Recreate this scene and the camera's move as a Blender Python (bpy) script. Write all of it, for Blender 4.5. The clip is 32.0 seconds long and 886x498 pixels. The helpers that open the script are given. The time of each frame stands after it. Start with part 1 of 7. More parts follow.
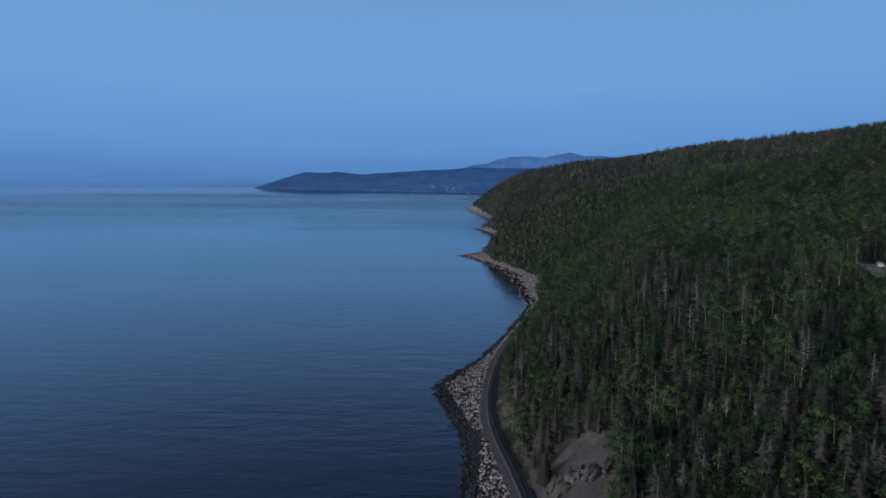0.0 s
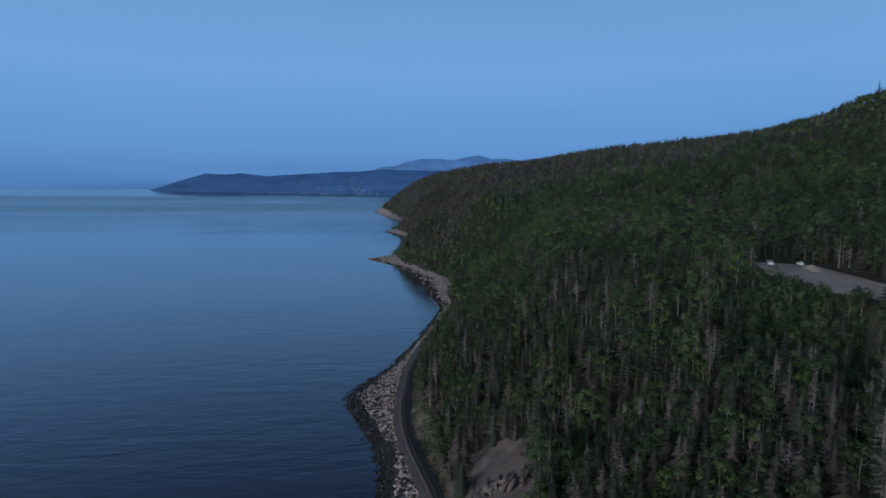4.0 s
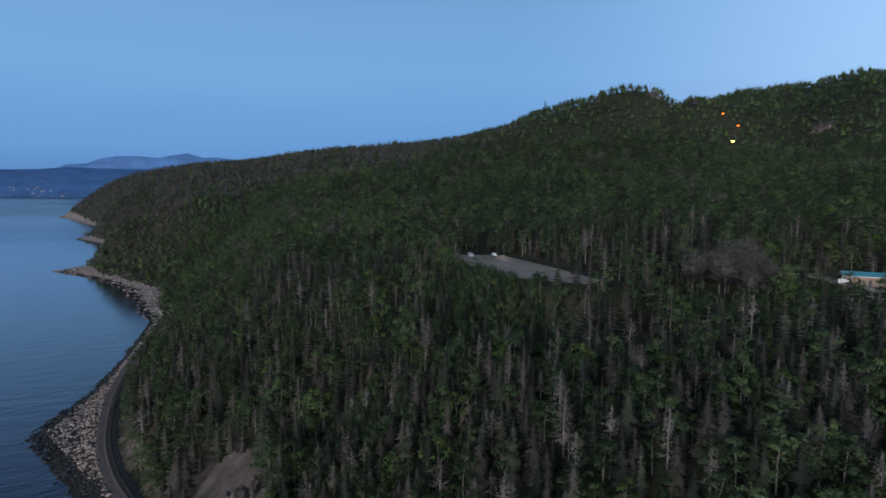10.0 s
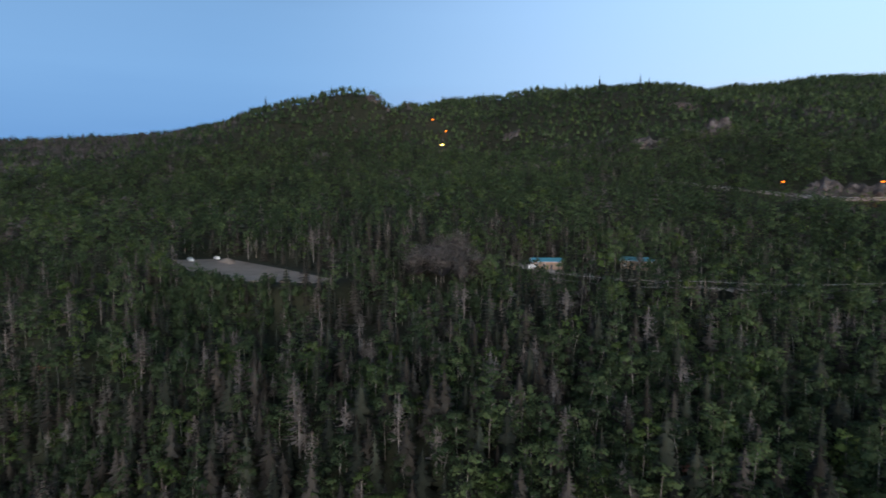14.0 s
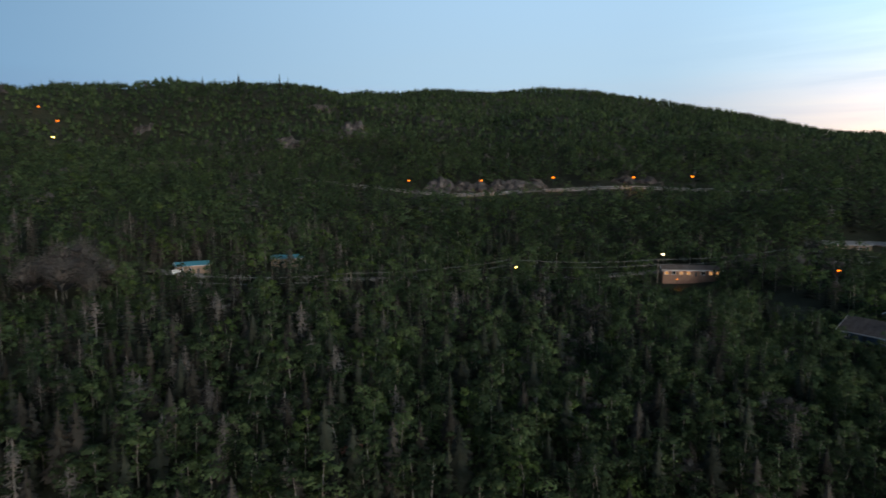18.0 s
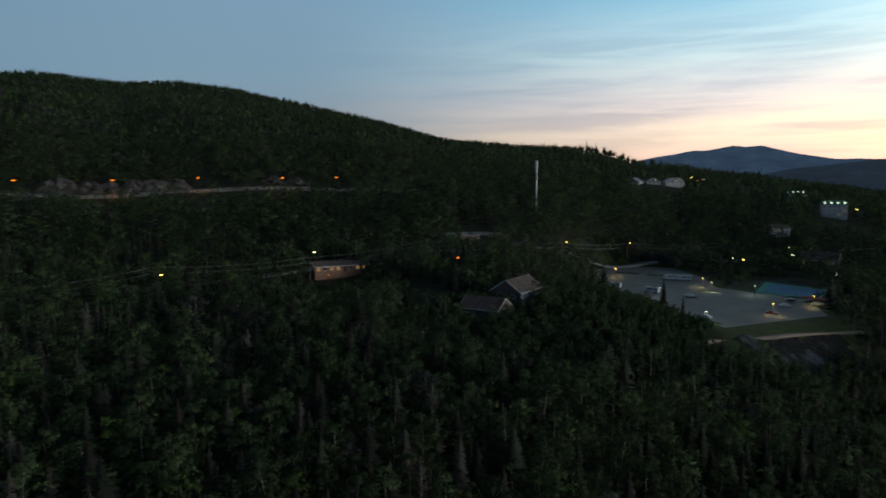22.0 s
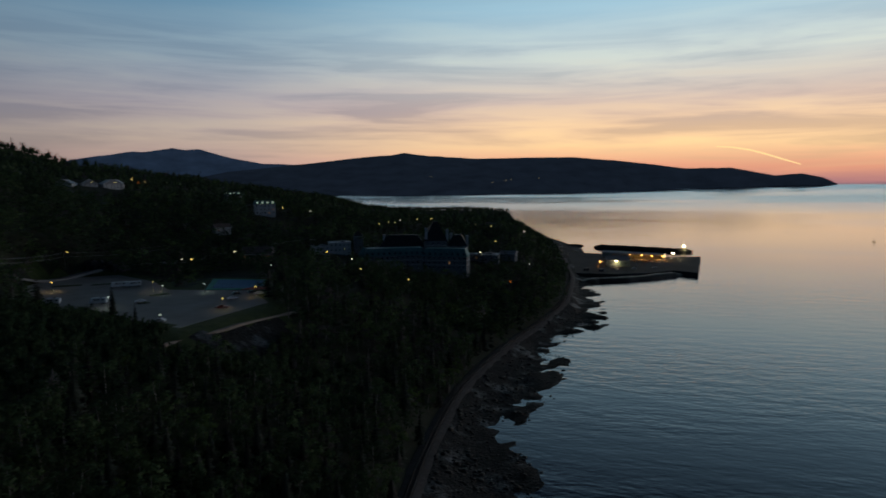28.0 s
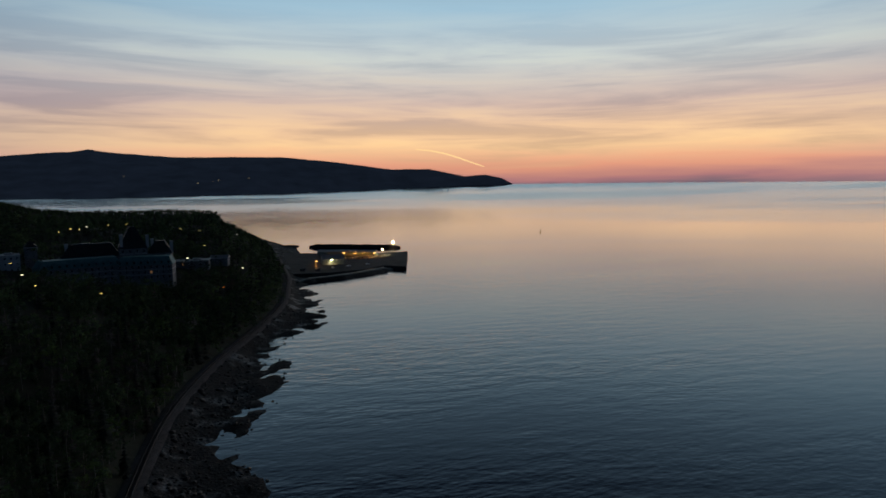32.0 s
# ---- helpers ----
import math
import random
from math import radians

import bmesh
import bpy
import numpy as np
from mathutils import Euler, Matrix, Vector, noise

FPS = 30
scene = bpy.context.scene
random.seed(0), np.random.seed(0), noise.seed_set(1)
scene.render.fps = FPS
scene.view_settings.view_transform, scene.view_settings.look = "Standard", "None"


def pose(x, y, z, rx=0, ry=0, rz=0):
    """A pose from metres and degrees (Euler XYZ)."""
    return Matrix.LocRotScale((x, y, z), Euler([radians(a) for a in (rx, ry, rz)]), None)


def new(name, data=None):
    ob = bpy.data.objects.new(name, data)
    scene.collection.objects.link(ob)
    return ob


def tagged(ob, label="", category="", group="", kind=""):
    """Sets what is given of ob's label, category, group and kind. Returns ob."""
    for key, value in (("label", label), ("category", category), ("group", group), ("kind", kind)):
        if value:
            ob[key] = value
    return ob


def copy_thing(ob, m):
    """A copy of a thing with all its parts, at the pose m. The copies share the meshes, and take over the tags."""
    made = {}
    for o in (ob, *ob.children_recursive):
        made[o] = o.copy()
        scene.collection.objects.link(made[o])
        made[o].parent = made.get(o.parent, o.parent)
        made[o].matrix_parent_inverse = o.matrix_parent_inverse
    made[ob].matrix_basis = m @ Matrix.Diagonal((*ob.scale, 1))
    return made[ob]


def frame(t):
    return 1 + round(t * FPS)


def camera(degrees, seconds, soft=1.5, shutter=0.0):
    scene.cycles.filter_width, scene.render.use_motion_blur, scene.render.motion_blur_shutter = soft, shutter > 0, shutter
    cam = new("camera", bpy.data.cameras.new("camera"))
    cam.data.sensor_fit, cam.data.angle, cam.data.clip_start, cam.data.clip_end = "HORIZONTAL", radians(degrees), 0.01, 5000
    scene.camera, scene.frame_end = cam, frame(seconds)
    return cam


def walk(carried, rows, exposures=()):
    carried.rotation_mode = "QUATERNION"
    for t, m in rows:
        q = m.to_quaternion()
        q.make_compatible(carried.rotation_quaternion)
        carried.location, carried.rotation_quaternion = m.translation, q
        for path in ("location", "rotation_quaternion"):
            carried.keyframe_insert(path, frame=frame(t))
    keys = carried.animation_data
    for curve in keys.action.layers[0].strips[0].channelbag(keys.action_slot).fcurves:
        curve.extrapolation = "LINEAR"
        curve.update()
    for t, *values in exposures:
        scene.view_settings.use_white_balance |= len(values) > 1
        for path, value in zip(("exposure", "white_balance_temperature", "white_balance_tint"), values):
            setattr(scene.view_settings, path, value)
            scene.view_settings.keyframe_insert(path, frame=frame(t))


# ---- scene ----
# metres; the origin lies on the shore below the camera, +x runs inland, +y along the coast
EYE = 95.0
cam = camera(70.9, 32.0, soft=1.7, shutter=0.5)
# seconds, y, yaw, pitch, roll
PATH = [
    (0, -8.5, 0.75, -5.88, -0.13), (0.5, -5.8, 0.90, -5.88, -0.13), (1, -3, 1.15, -5.87, -0.13), (1.5, -1.2, 1.15, -5.84, -0.13),
    (2, -0.4, 0.00, -5.80, -0.13), (2.5, 0, -1.87, -5.78, -0.14), (3, 0, -3.86, -5.75, -0.15), (3.5, 0, -5.68, -5.69, -0.17),
    (5.5, 0, -13.38, -5.62, -0.22), (6, 0, -15.32, -5.57, -0.26), (6.5, 0, -17.34, -5.57, -0.28), (7, 0, -19.45, -5.58, -0.26),
    (7.5, 0, -21.61, -5.57, -0.24), (8, 0, -23.87, -5.55, -0.22), (8.5, 0, -26.12, -5.54, -0.20), (9, 0, -28.41, -5.54, -0.20),
    (9.5, 0, -30.71, -5.53, -0.20), (10, 0, -32.86, -5.52, -0.19), (10.5, 0, -35.16, -5.51, -0.18), (11, 0, -37.46, -5.50, -0.17),
    (11.5, 0, -39.80, -5.49, -0.17), (12, 0, -42.57, -5.48, -0.18), (12.5, 0, -46.07, -5.47, -0.17), (13, 0, -49.90, -5.47, -0.16),
    (13.5, 0, -53.78, -5.48, -0.15), (14, 0, -57.66, -5.50, -0.11), (14.5, 0, -61.57, -5.53, -0.03), (16.5, 0, -77.34, -5.59, 0.09),
    (17, 0, -81.32, -5.62, 0.17), (17.5, 0, -85.30, -5.64, 0.22), (18, 0, -89.28, -5.66, 0.26), (18.5, 0, -93.29, -5.68, 0.31),
    (19, 0, -97.29, -5.70, 0.34), (19.5, 0, -101.28, -5.72, 0.35), (20, 0, -105.25, -5.73, 0.36), (20.5, 0, -109.23, -5.75, 0.36),
    (21, 0, -113.10, -5.77, 0.36), (21.5, 0, -116.87, -5.79, 0.37), (22, 0, -120.63, -5.80, 0.39), (22.5, 0, -124.44, -5.81, 0.38),
    (23, 0, -128.31, -5.81, 0.38), (23.5, 0, -132.27, -5.82, 0.36), (24, 0, -136.23, -5.85, 0.35), (24.5, 0, -140.22, -5.88, 0.35),
    (25, 0, -144.22, -5.91, 0.37), (25.5, 0, -148.26, -5.93, 0.40), (27.5, 0, -164.61, -5.95, 0.41), (28, 0, -168.71, -5.97, 0.41),
    (28.5, 0, -172.80, -5.99, 0.41), (29, 0, -176.90, -6.02, 0.40), (29.5, 0, -180.96, -6.03, 0.39), (30, 0, -185.03, -6.04, 0.40),
    (30.5, 0, -189.09, -6.05, 0.44), (31, 0, -192.49, -6.08, 0.48), (31.5, 0, -194.12, -6.11, 0.52), (32, 0, -194.63, -6.15, 0.54),
]
walk(cam, [(t, pose(0, y, EYE, 90 + pitch, roll, yaw)) for t, y, yaw, pitch, roll in PATH],
     [(0, -0.05, 6500, 10), (7, 0.0, 6500, 10), (10, 0.1, 6850, 11), (13, 0.26, 7150, 13), (16, 0.17, 7500, 11), (19, -0.43, 7850, 4), (21, -0.92, 7600, 2),
      (23, -1.52, 6850, -1), (25.5, -2.04, 6350, 0), (28, -2.48, 6500, 6), (32, -2.6, 6500, 10)])

# ---- sky: afterglow low over the water, clear dusk overhead ----
GLOW = 200.0                                   # bearing of the afterglow, degrees clockwise from +y


def graph(tree):
    tree.nodes.clear()

    def node(kind, **sockets):
        n = tree.nodes.new(kind)
        for key, value in sockets.items():
            key = key.replace("_", " ")
            if key.startswith("in"):
                s = n.inputs[int(key[2:])]
            else:
                s = n.inputs[key]
            if isinstance(value, bpy.types.NodeSocket):
                tree.links.new(value, s)
            else:
                s.default_value = value
        return n
    return node


def mathn(node, op, a, b=0.0, c=0.0, clamp=False):
    n = node("ShaderNodeMath", in0=a, in1=b, in2=c)
    n.operation, n.use_clamp = op, clamp
    return n.outputs[0]


def ramp(node, fac, stops, mode="LINEAR"):
    n = node("ShaderNodeValToRGB", Fac=fac)
    n.color_ramp.interpolation = mode
    e = n.color_ramp.elements
    while len(e) < len(stops):
        e.new(0.5)
    for el, (p, c) in zip(e, stops):
        el.position, el.color = p, (*c, 1.0) if len(c) == 3 else c
    return n.outputs["Color"]


def mixc(node, fac, a, b, mode="MIX"):
    n = node("ShaderNodeMixRGB", Fac=fac, Color1=a, Color2=b)
    n.blend_type = mode
    return n.outputs[0]


def srgb(r, g, b):
    return tuple(((v / 255) / 12.92 if v < 11 else (((v / 255) + 0.055) / 1.055) ** 2.4) for v in (r, g, b))


def lit(rgb, k):
    return tuple(k * v for v in srgb(*rgb))


def make_world():
    world = bpy.data.worlds.new("dusk_sky")
    world.use_nodes = True
    scene.world = world
    node = graph(world.node_tree)
    way = node("ShaderNodeTexCoord").outputs["Generated"]
    sep = node("ShaderNodeSeparateXYZ", Vector=way).outputs
    flat = node("ShaderNodeVectorMath", in0=way, in1=(1, 1, 0))
    flat.operation = "MULTIPLY"
    unit = node("ShaderNodeVectorMath", in0=flat.outputs[0])
    unit.operation = "NORMALIZE"
    towards = node("ShaderNodeVectorMath", in0=unit.outputs[0],
                   in1=(math.sin(radians(GLOW)), math.cos(radians(GLOW)), 0))
    towards.operation = "DOT_PRODUCT"
    side = mathn(node, "MULTIPLY_ADD", towards.outputs["Value"], 0.5, 0.5)      # 0 away from the glow, 1 at it
    high = mathn(node, "MULTIPLY_ADD", sep[2], 1.0, 0.1, clamp=True)             # 0.1 is the horizon
    # streaks of thin cloud, long and flat
    stretch = node("ShaderNodeMapping", Vector=way)
    stretch.inputs["Scale"].default_value = (2.2, 2.2, 26.0)
    stretch.inputs["Rotation"].default_value = (0.03, 0.02, 0.4)
    cloud = node("ShaderNodeTexNoise", Vector=stretch.outputs[0], Scale=1.5, Detail=6.0, Roughness=0.55, Distortion=0.35).outputs[0]
    wob = mathn(node, "MULTIPLY_ADD", mathn(node, "SUBTRACT", cloud, 0.5), 0.045, high)
    K = 1.0
    cool = ramp(node, wob, [(0.0, lit((62, 98, 142), K)), (0.094, lit((72, 112, 168), K)), (0.105, lit((82, 128, 188), K)),
                            (0.16, lit((98, 150, 210), K)), (0.27, lit((112, 164, 220), K)), (0.36, lit((110, 160, 214), K)), (0.5, lit((96, 136, 186), K)),
                            (0.7, lit((46, 64, 92), K)), (1.0, lit((32, 44, 64), K))])
    M = 1.6
    mild = ramp(node, wob, [(0.0, lit((90, 110, 130), M)), (0.1, lit((146, 140, 158), M)), (0.14, lit((164, 160, 178), M)),
                            (0.19, lit((162, 176, 200), M)), (0.26, lit((150, 184, 220), M)), (0.4, lit((146, 186, 230), M)),
                            (0.6, lit((62, 82, 110), M)), (0.75, lit((42, 56, 76), M)), (1.0, lit((32, 42, 58), M))])
    S = 6.4
    warm = ramp(node, wob, [(0.0, lit((80, 84, 96), S)), (0.094, lit((106, 96, 108), S)), (0.105, lit((168, 116, 118), S)),
                            (0.125, lit((226, 156, 126), S)), (0.155, lit((248, 205, 153), S)), (0.185, lit((238, 200, 160), S)),
                            (0.22, lit((209, 186, 172), S)), (0.28, lit((200, 206, 202), S)), (0.36, lit((158, 190, 208), S)),
                            (0.45, lit((118, 150, 174), S)), (0.62, lit((38, 54, 74), S)), (1.0, lit((16, 24, 34), S))])
    off = node("ShaderNodeVectorMath", in0=unit.outputs[0], in1=(math.sin(radians(132)), math.cos(radians(132)), 0))
    off.operation = "DOT_PRODUCT"
    town = mathn(node, "MULTIPLY_ADD", off.outputs["Value"], 0.5, 0.5)
    def eased(v, lo, hi):
        n = node("ShaderNodeMapRange", Value=v)
        n.interpolation_type = "SMOOTHSTEP"
        n.inputs["From Min"].default_value, n.inputs["From Max"].default_value = lo, hi
        return n.outputs[0]
    first = mixc(node, eased(town, 0.45, 1.0), cool, mild)
    P = 4.3
    pale = ramp(node, wob, [(0.0, lit((90, 96, 112), P)), (0.1, lit((196, 156, 160), P)), (0.13, lit((226, 188, 176), P)), (0.17, lit((230, 206, 188), P)),
                            (0.22, lit((200, 190, 196), P)), (0.29, lit((170, 192, 208), P)), (0.37, lit((116, 164, 198), P)), (0.5, lit((72, 108, 140), P)),
                            (0.65, lit((38, 50, 64), P)), (1.0, lit((24, 30, 40), P))])
    first = mixc(node, eased(side, 0.46, 0.92), first, pale)
    second = eased(side, 0.8, 1.0)
    sky = mixc(node, second, first, warm)
    # darker bars of cloud towards the glow
    bars = ramp(node, cloud, [(0.4, (1.06, 1.05, 1.02)), (0.5, (0.9, 0.87, 0.92)), (0.62, (0.58, 0.57, 0.68))])
    band = ramp(node, high, [(0.1, (0, 0, 0)), (0.15, (1, 1, 1)), (0.28, (0.8, 0.8, 0.8)), (0.36, (0, 0, 0))])
    amount = mathn(node, "MULTIPLY", node("ShaderNodeRGBToBW", Color=band).outputs[0], eased(side, 0.42, 0.8))
    sky = mixc(node, mathn(node, "MULTIPLY", amount, 0.62), sky, mixc(node, 1.0, sky, bars, "MULTIPLY"))
    back = node("ShaderNodeBackground", Color=sky, Strength=1.0)
    node("ShaderNodeOutputWorld", Surface=back.outputs[0])


make_world()

# added fill sun, wide and low over the water, off the glow's bearing
glow = bpy.data.lights.new("afterglow", "SUN")
glow.energy, glow.angle, glow.color = 1.9, radians(18), (0.97, 0.95, 1.0)
# it brightens the north slopes; the sky has no source there
lamp = new("afterglow", glow)
lamp.rotation_euler = (radians(82), 0, radians(180 - 243))

# ---- materials ----
def material(name, colours, scale=1.0, rough=0.9, bump=0.3, bump_scale=None, metal=0.0, island=0.0, obj=0.0,
             detail=6.0, spec=0.3, stretch=(1, 1, 1), leafy=0.0):
    """A surface that varies between its colours in patches and in grain, with fine relief."""
    m = bpy.data.materials.new(name)
    m.use_nodes = True
    node = graph(m.node_tree)
    place = node("ShaderNodeNewGeometry").outputs["Position"] if obj < 0 else node("ShaderNodeTexCoord").outputs["Object"]
    mp = node("ShaderNodeMapping", Vector=place)
    mp.inputs["Scale"].default_value = stretch
    v = mp.outputs[0]
    big = node("ShaderNodeTexNoise", Vector=v, Scale=scale, Detail=detail, Roughness=0.6).outputs[0]
    fine = node("ShaderNodeTexNoise", Vector=v, Scale=scale * 9, Detail=4.0, Roughness=0.65).outputs[0]
    fac = mathn(node, "MULTIPLY_ADD", fine, 0.45, mathn(node, "MULTIPLY_ADD", big, 1.5, -0.5))
    if island:
        fac = mathn(node, "MULTIPLY_ADD", mathn(node, "SUBTRACT", node("ShaderNodeNewGeometry").outputs["Random Per Island"], 0.5), island, fac)
    if leafy:
        tone = node("ShaderNodeAttribute")
        tone.attribute_name = "tone"
        fac = mathn(node, "MULTIPLY_ADD", mathn(node, "SUBTRACT", tone.outputs["Fac"], 0.5), 1.1, fac)
    if obj > 0:
        fac = mathn(node, "MULTIPLY_ADD", mathn(node, "SUBTRACT", node("ShaderNodeObjectInfo").outputs["Random"], 0.5), obj, fac)
    n = len(colours)
    col = ramp(node, fac, [(0.12 + 0.76 * i / max(1, n - 1), c) for i, c in enumerate(colours)])
    sh = node("ShaderNodeBsdfPrincipled", Base_Color=col, Roughness=rough, Metallic=metal)
    sh.inputs["Specular IOR Level"].default_value = spec
    if bump:
        b = node("ShaderNodeBump", Height=node("ShaderNodeTexNoise", Vector=v, Scale=bump_scale or scale * 6, Detail=5.0).outputs[0],
                 Strength=bump, Distance=0.3)
        m.node_tree.links.new(b.outputs[0], sh.inputs["Normal"])
    out = sh.outputs[0]
    if leafy:                                    # thin leaves let light through
        out = node("ShaderNodeMixShader", in0=leafy, in1=out, in2=node("ShaderNodeBsdfTranslucent", Color=col).outputs[0]).outputs[0]
    node("ShaderNodeOutputMaterial", Surface=out)
    return m


def glowing(name, colour, strength):
    m = bpy.data.materials.new(name)
    m.use_nodes = True
    node = graph(m.node_tree)
    e = node("ShaderNodeEmission", Color=(*colour, 1), Strength=strength)
    node("ShaderNodeOutputMaterial", Surface=e.outputs[0])
    return m


def water_material(name, relief):
    m = bpy.data.materials.new(name)
    m.use_nodes = True
    node = graph(m.node_tree)
    pos = node("ShaderNodeTexCoord").outputs["Object"]

    def waves(sx, sy, turn, scale, detail=3.0, rough=0.5):
        mp = node("ShaderNodeMapping", Vector=pos)
        mp.inputs["Scale"].default_value = (sx, sy, 1)
        mp.inputs["Rotation"].default_value = (0, 0, radians(turn))
        return node("ShaderNodeTexNoise", Vector=mp.outputs[0], Scale=scale, Detail=detail, Roughness=rough).outputs[0]
    swell = waves(0.35, 1.0, 38, 0.13, 2.0)
    chop = waves(0.5, 1.0, -25, 0.5, 2.0)
    slick = waves(0.25, 1.0, 8, 0.006, 5.0, 0.6)
    calm = ramp(node, slick, [(0.4, (0.25, 0.25, 0.25)), (0.6, (1, 1, 1))])
    h = mathn(node, "MULTIPLY_ADD", chop, 0.42, swell)
    far = node("ShaderNodeVectorMath", in0=pos)
    far.operation = "LENGTH"
    lull = ramp(node, mathn(node, "MULTIPLY", far.outputs["Value"], 0.001), [(0.3, (0.46, 0.46, 0.46)), (0.85, (0.16, 0.16, 0.16))])
    b = node("ShaderNodeBump", Height=h, Strength=mathn(node, "MULTIPLY", node("ShaderNodeRGBToBW", Color=calm).outputs[0], node("ShaderNodeRGBToBW", Color=lull).outputs[0]), Distance=0.9 * relief)
    col = mixc(node, slick, (0.007, 0.007, 0.026, 1), (0.011, 0.011, 0.036, 1))
    wind = ramp(node, mathn(node, "MULTIPLY_ADD", slick, 0.1, mathn(node, "MULTIPLY", far.outputs["Value"], 0.0002)), [(0.3, (0, 0, 0)), (0.42, (1, 1, 1))])
    rough = mathn(node, "MULTIPLY_ADD", node("ShaderNodeRGBToBW", Color=wind).outputs[0], 0.05, 0.1)
    # an added gloss coat brightens reflections on the south reach, more so farther out
    reach = mathn(node, "MULTIPLY", node("ShaderNodeSeparateXYZ", Vector=pos).outputs[1], -0.0016, clamp=True)
    out = mathn(node, "MULTIPLY_ADD", far.outputs["Value"], 0.0011, mathn(node, "MULTIPLY_ADD", slick, 0.5, -0.85), clamp=True)
    added_coat = mathn(node, "MULTIPLY", reach, out)
    sh = node("ShaderNodeBsdfPrincipled", Base_Color=col, Roughness=rough, IOR=1.4, Normal=b.outputs[0], Coat_Weight=mathn(node, "MULTIPLY_ADD", added_coat, 0.8, 0.14), Coat_Roughness=0.08)
    m.node_tree.links.new(b.outputs[0], sh.inputs["Coat Normal"])
    node("ShaderNodeOutputMaterial", Surface=sh.outputs[0])
    return m


def mixed_ground(name, first, second, tide=None, patchy=1.6, scale=0.12, lo=0.42, hi=0.58, rough=(0.9, 0.9)):
    """Two covers in ragged patches; with a tide mark, the second lies below that height."""
    m = bpy.data.materials.new(name)
    m.use_nodes = True
    node = graph(m.node_tree)
    pos = node("ShaderNodeTexCoord").outputs["Object"]
    big = node("ShaderNodeTexNoise", Vector=pos, Scale=scale, Detail=8.0, Roughness=0.65).outputs[0]
    fine = node("ShaderNodeTexNoise", Vector=pos, Scale=1.3, Detail=5.0, Roughness=0.6).outputs[0]
    stones = node("ShaderNodeTexVoronoi", Vector=pos, Scale=0.75)
    fac = big
    if tide is not None:
        z = node("ShaderNodeSeparateXYZ", Vector=pos).outputs[2]
        fac = mathn(node, "MULTIPLY_ADD", mathn(node, "SUBTRACT", tide, z), 0.35, mathn(node, "MULTIPLY_ADD", mathn(node, "SUBTRACT", big, 0.5), patchy, 0.5))
    sel = ramp(node, fac, [(lo, (0, 0, 0)), (hi, (1, 1, 1))])
    tone = mathn(node, "MULTIPLY_ADD", fine, 0.6, mathn(node, "MULTIPLY", node("ShaderNodeSeparateXYZ", Vector=stones.outputs["Color"]).outputs[0], 0.4))
    a = ramp(node, tone, [(0.25, first[0]), (0.5, first[1]), (0.75, first[2])])
    b = ramp(node, tone, [(0.25, second[0]), (0.5, second[1]), (0.75, second[2])])
    bmp = node("ShaderNodeBump", Height=mathn(node, "ADD", fine, stones.outputs["Distance"]), Strength=0.8, Distance=0.5)
    sh = node("ShaderNodeBsdfPrincipled", Base_Color=mixc(node, sel, a, b), Normal=bmp.outputs[0],
              Roughness=mathn(node, "MULTIPLY_ADD", node("ShaderNodeRGBToBW", Color=sel).outputs[0], rough[1] - rough[0], rough[0]))
    sh.inputs["Specular IOR Level"].default_value = 0.1 if rough[0] > 0.6 else 0.3
    node("ShaderNodeOutputMaterial", Surface=sh.outputs[0])
    return m


WEED = [(0.003, 0.0035, 0.0037), (0.008, 0.0083, 0.0082), (0.019, 0.0188, 0.018)]
# stones and weed; the bluish paler patches paint in sky reflected on wet flats
SHORE_ROCK = mixed_ground("shore_stones_sky_sheen_and_weed", [(0.013, 0.015, 0.018), (0.036, 0.039, 0.046), (0.09, 0.095, 0.108)], WEED, scale=0.07, lo=0.37, hi=0.47, rough=(0.5, 0.9))
SLABS = mixed_ground("pale_pink_shore_slabs", [(0.07, 0.06, 0.056), (0.21, 0.178, 0.165), (0.45, 0.39, 0.365)], WEED, tide=1.1, patchy=2.2, lo=0.42, hi=0.6)
SLOPE = mixed_ground("slope_earth_and_scrub", [(0.015, 0.018, 0.01), (0.03, 0.032, 0.018), (0.05, 0.05, 0.03)],
                     [(0.07, 0.055, 0.045), (0.12, 0.095, 0.08), (0.19, 0.155, 0.135)], scale=0.09, lo=0.44, hi=0.6)
WATER = water_material("river_water", 1.0)
RUFFLED = water_material("ruffled_river_water", 0.3)
GROUND = material("forest_floor", [(0.013, 0.016, 0.009), (0.024, 0.028, 0.015), (0.038, 0.041, 0.024)], 0.15, bump=0.5, bump_scale=1.5)
ROCK = material("pale_coast_rock", [(0.07, 0.058, 0.053), (0.16, 0.13, 0.118), (0.3, 0.25, 0.23)], 0.35, rough=0.85, bump=0.8, bump_scale=1.2, obj=0.4)
WETROCK = material("weedy_wet_rock", [(0.004, 0.0045, 0.0045), (0.01, 0.0105, 0.01), (0.024, 0.023, 0.021)], 0.5, rough=0.55, bump=0.7, bump_scale=2.0, obj=0.3)
BALLAST = material("rail_ballast", [(0.055, 0.047, 0.046), (0.085, 0.074, 0.072), (0.12, 0.105, 0.102)], 0.5, bump=0.6, bump_scale=6.0)
EARTH = material("bare_slope_earth", [(0.04, 0.033, 0.03), (0.082, 0.068, 0.062), (0.15, 0.127, 0.117)], 0.12, bump=0.8, bump_scale=0.8)
GRAVEL = material("pale_gravel", [(0.2, 0.155, 0.125), (0.31, 0.245, 0.2), (0.38, 0.31, 0.26)], 0.08, bump=0.3, bump_scale=4.0)
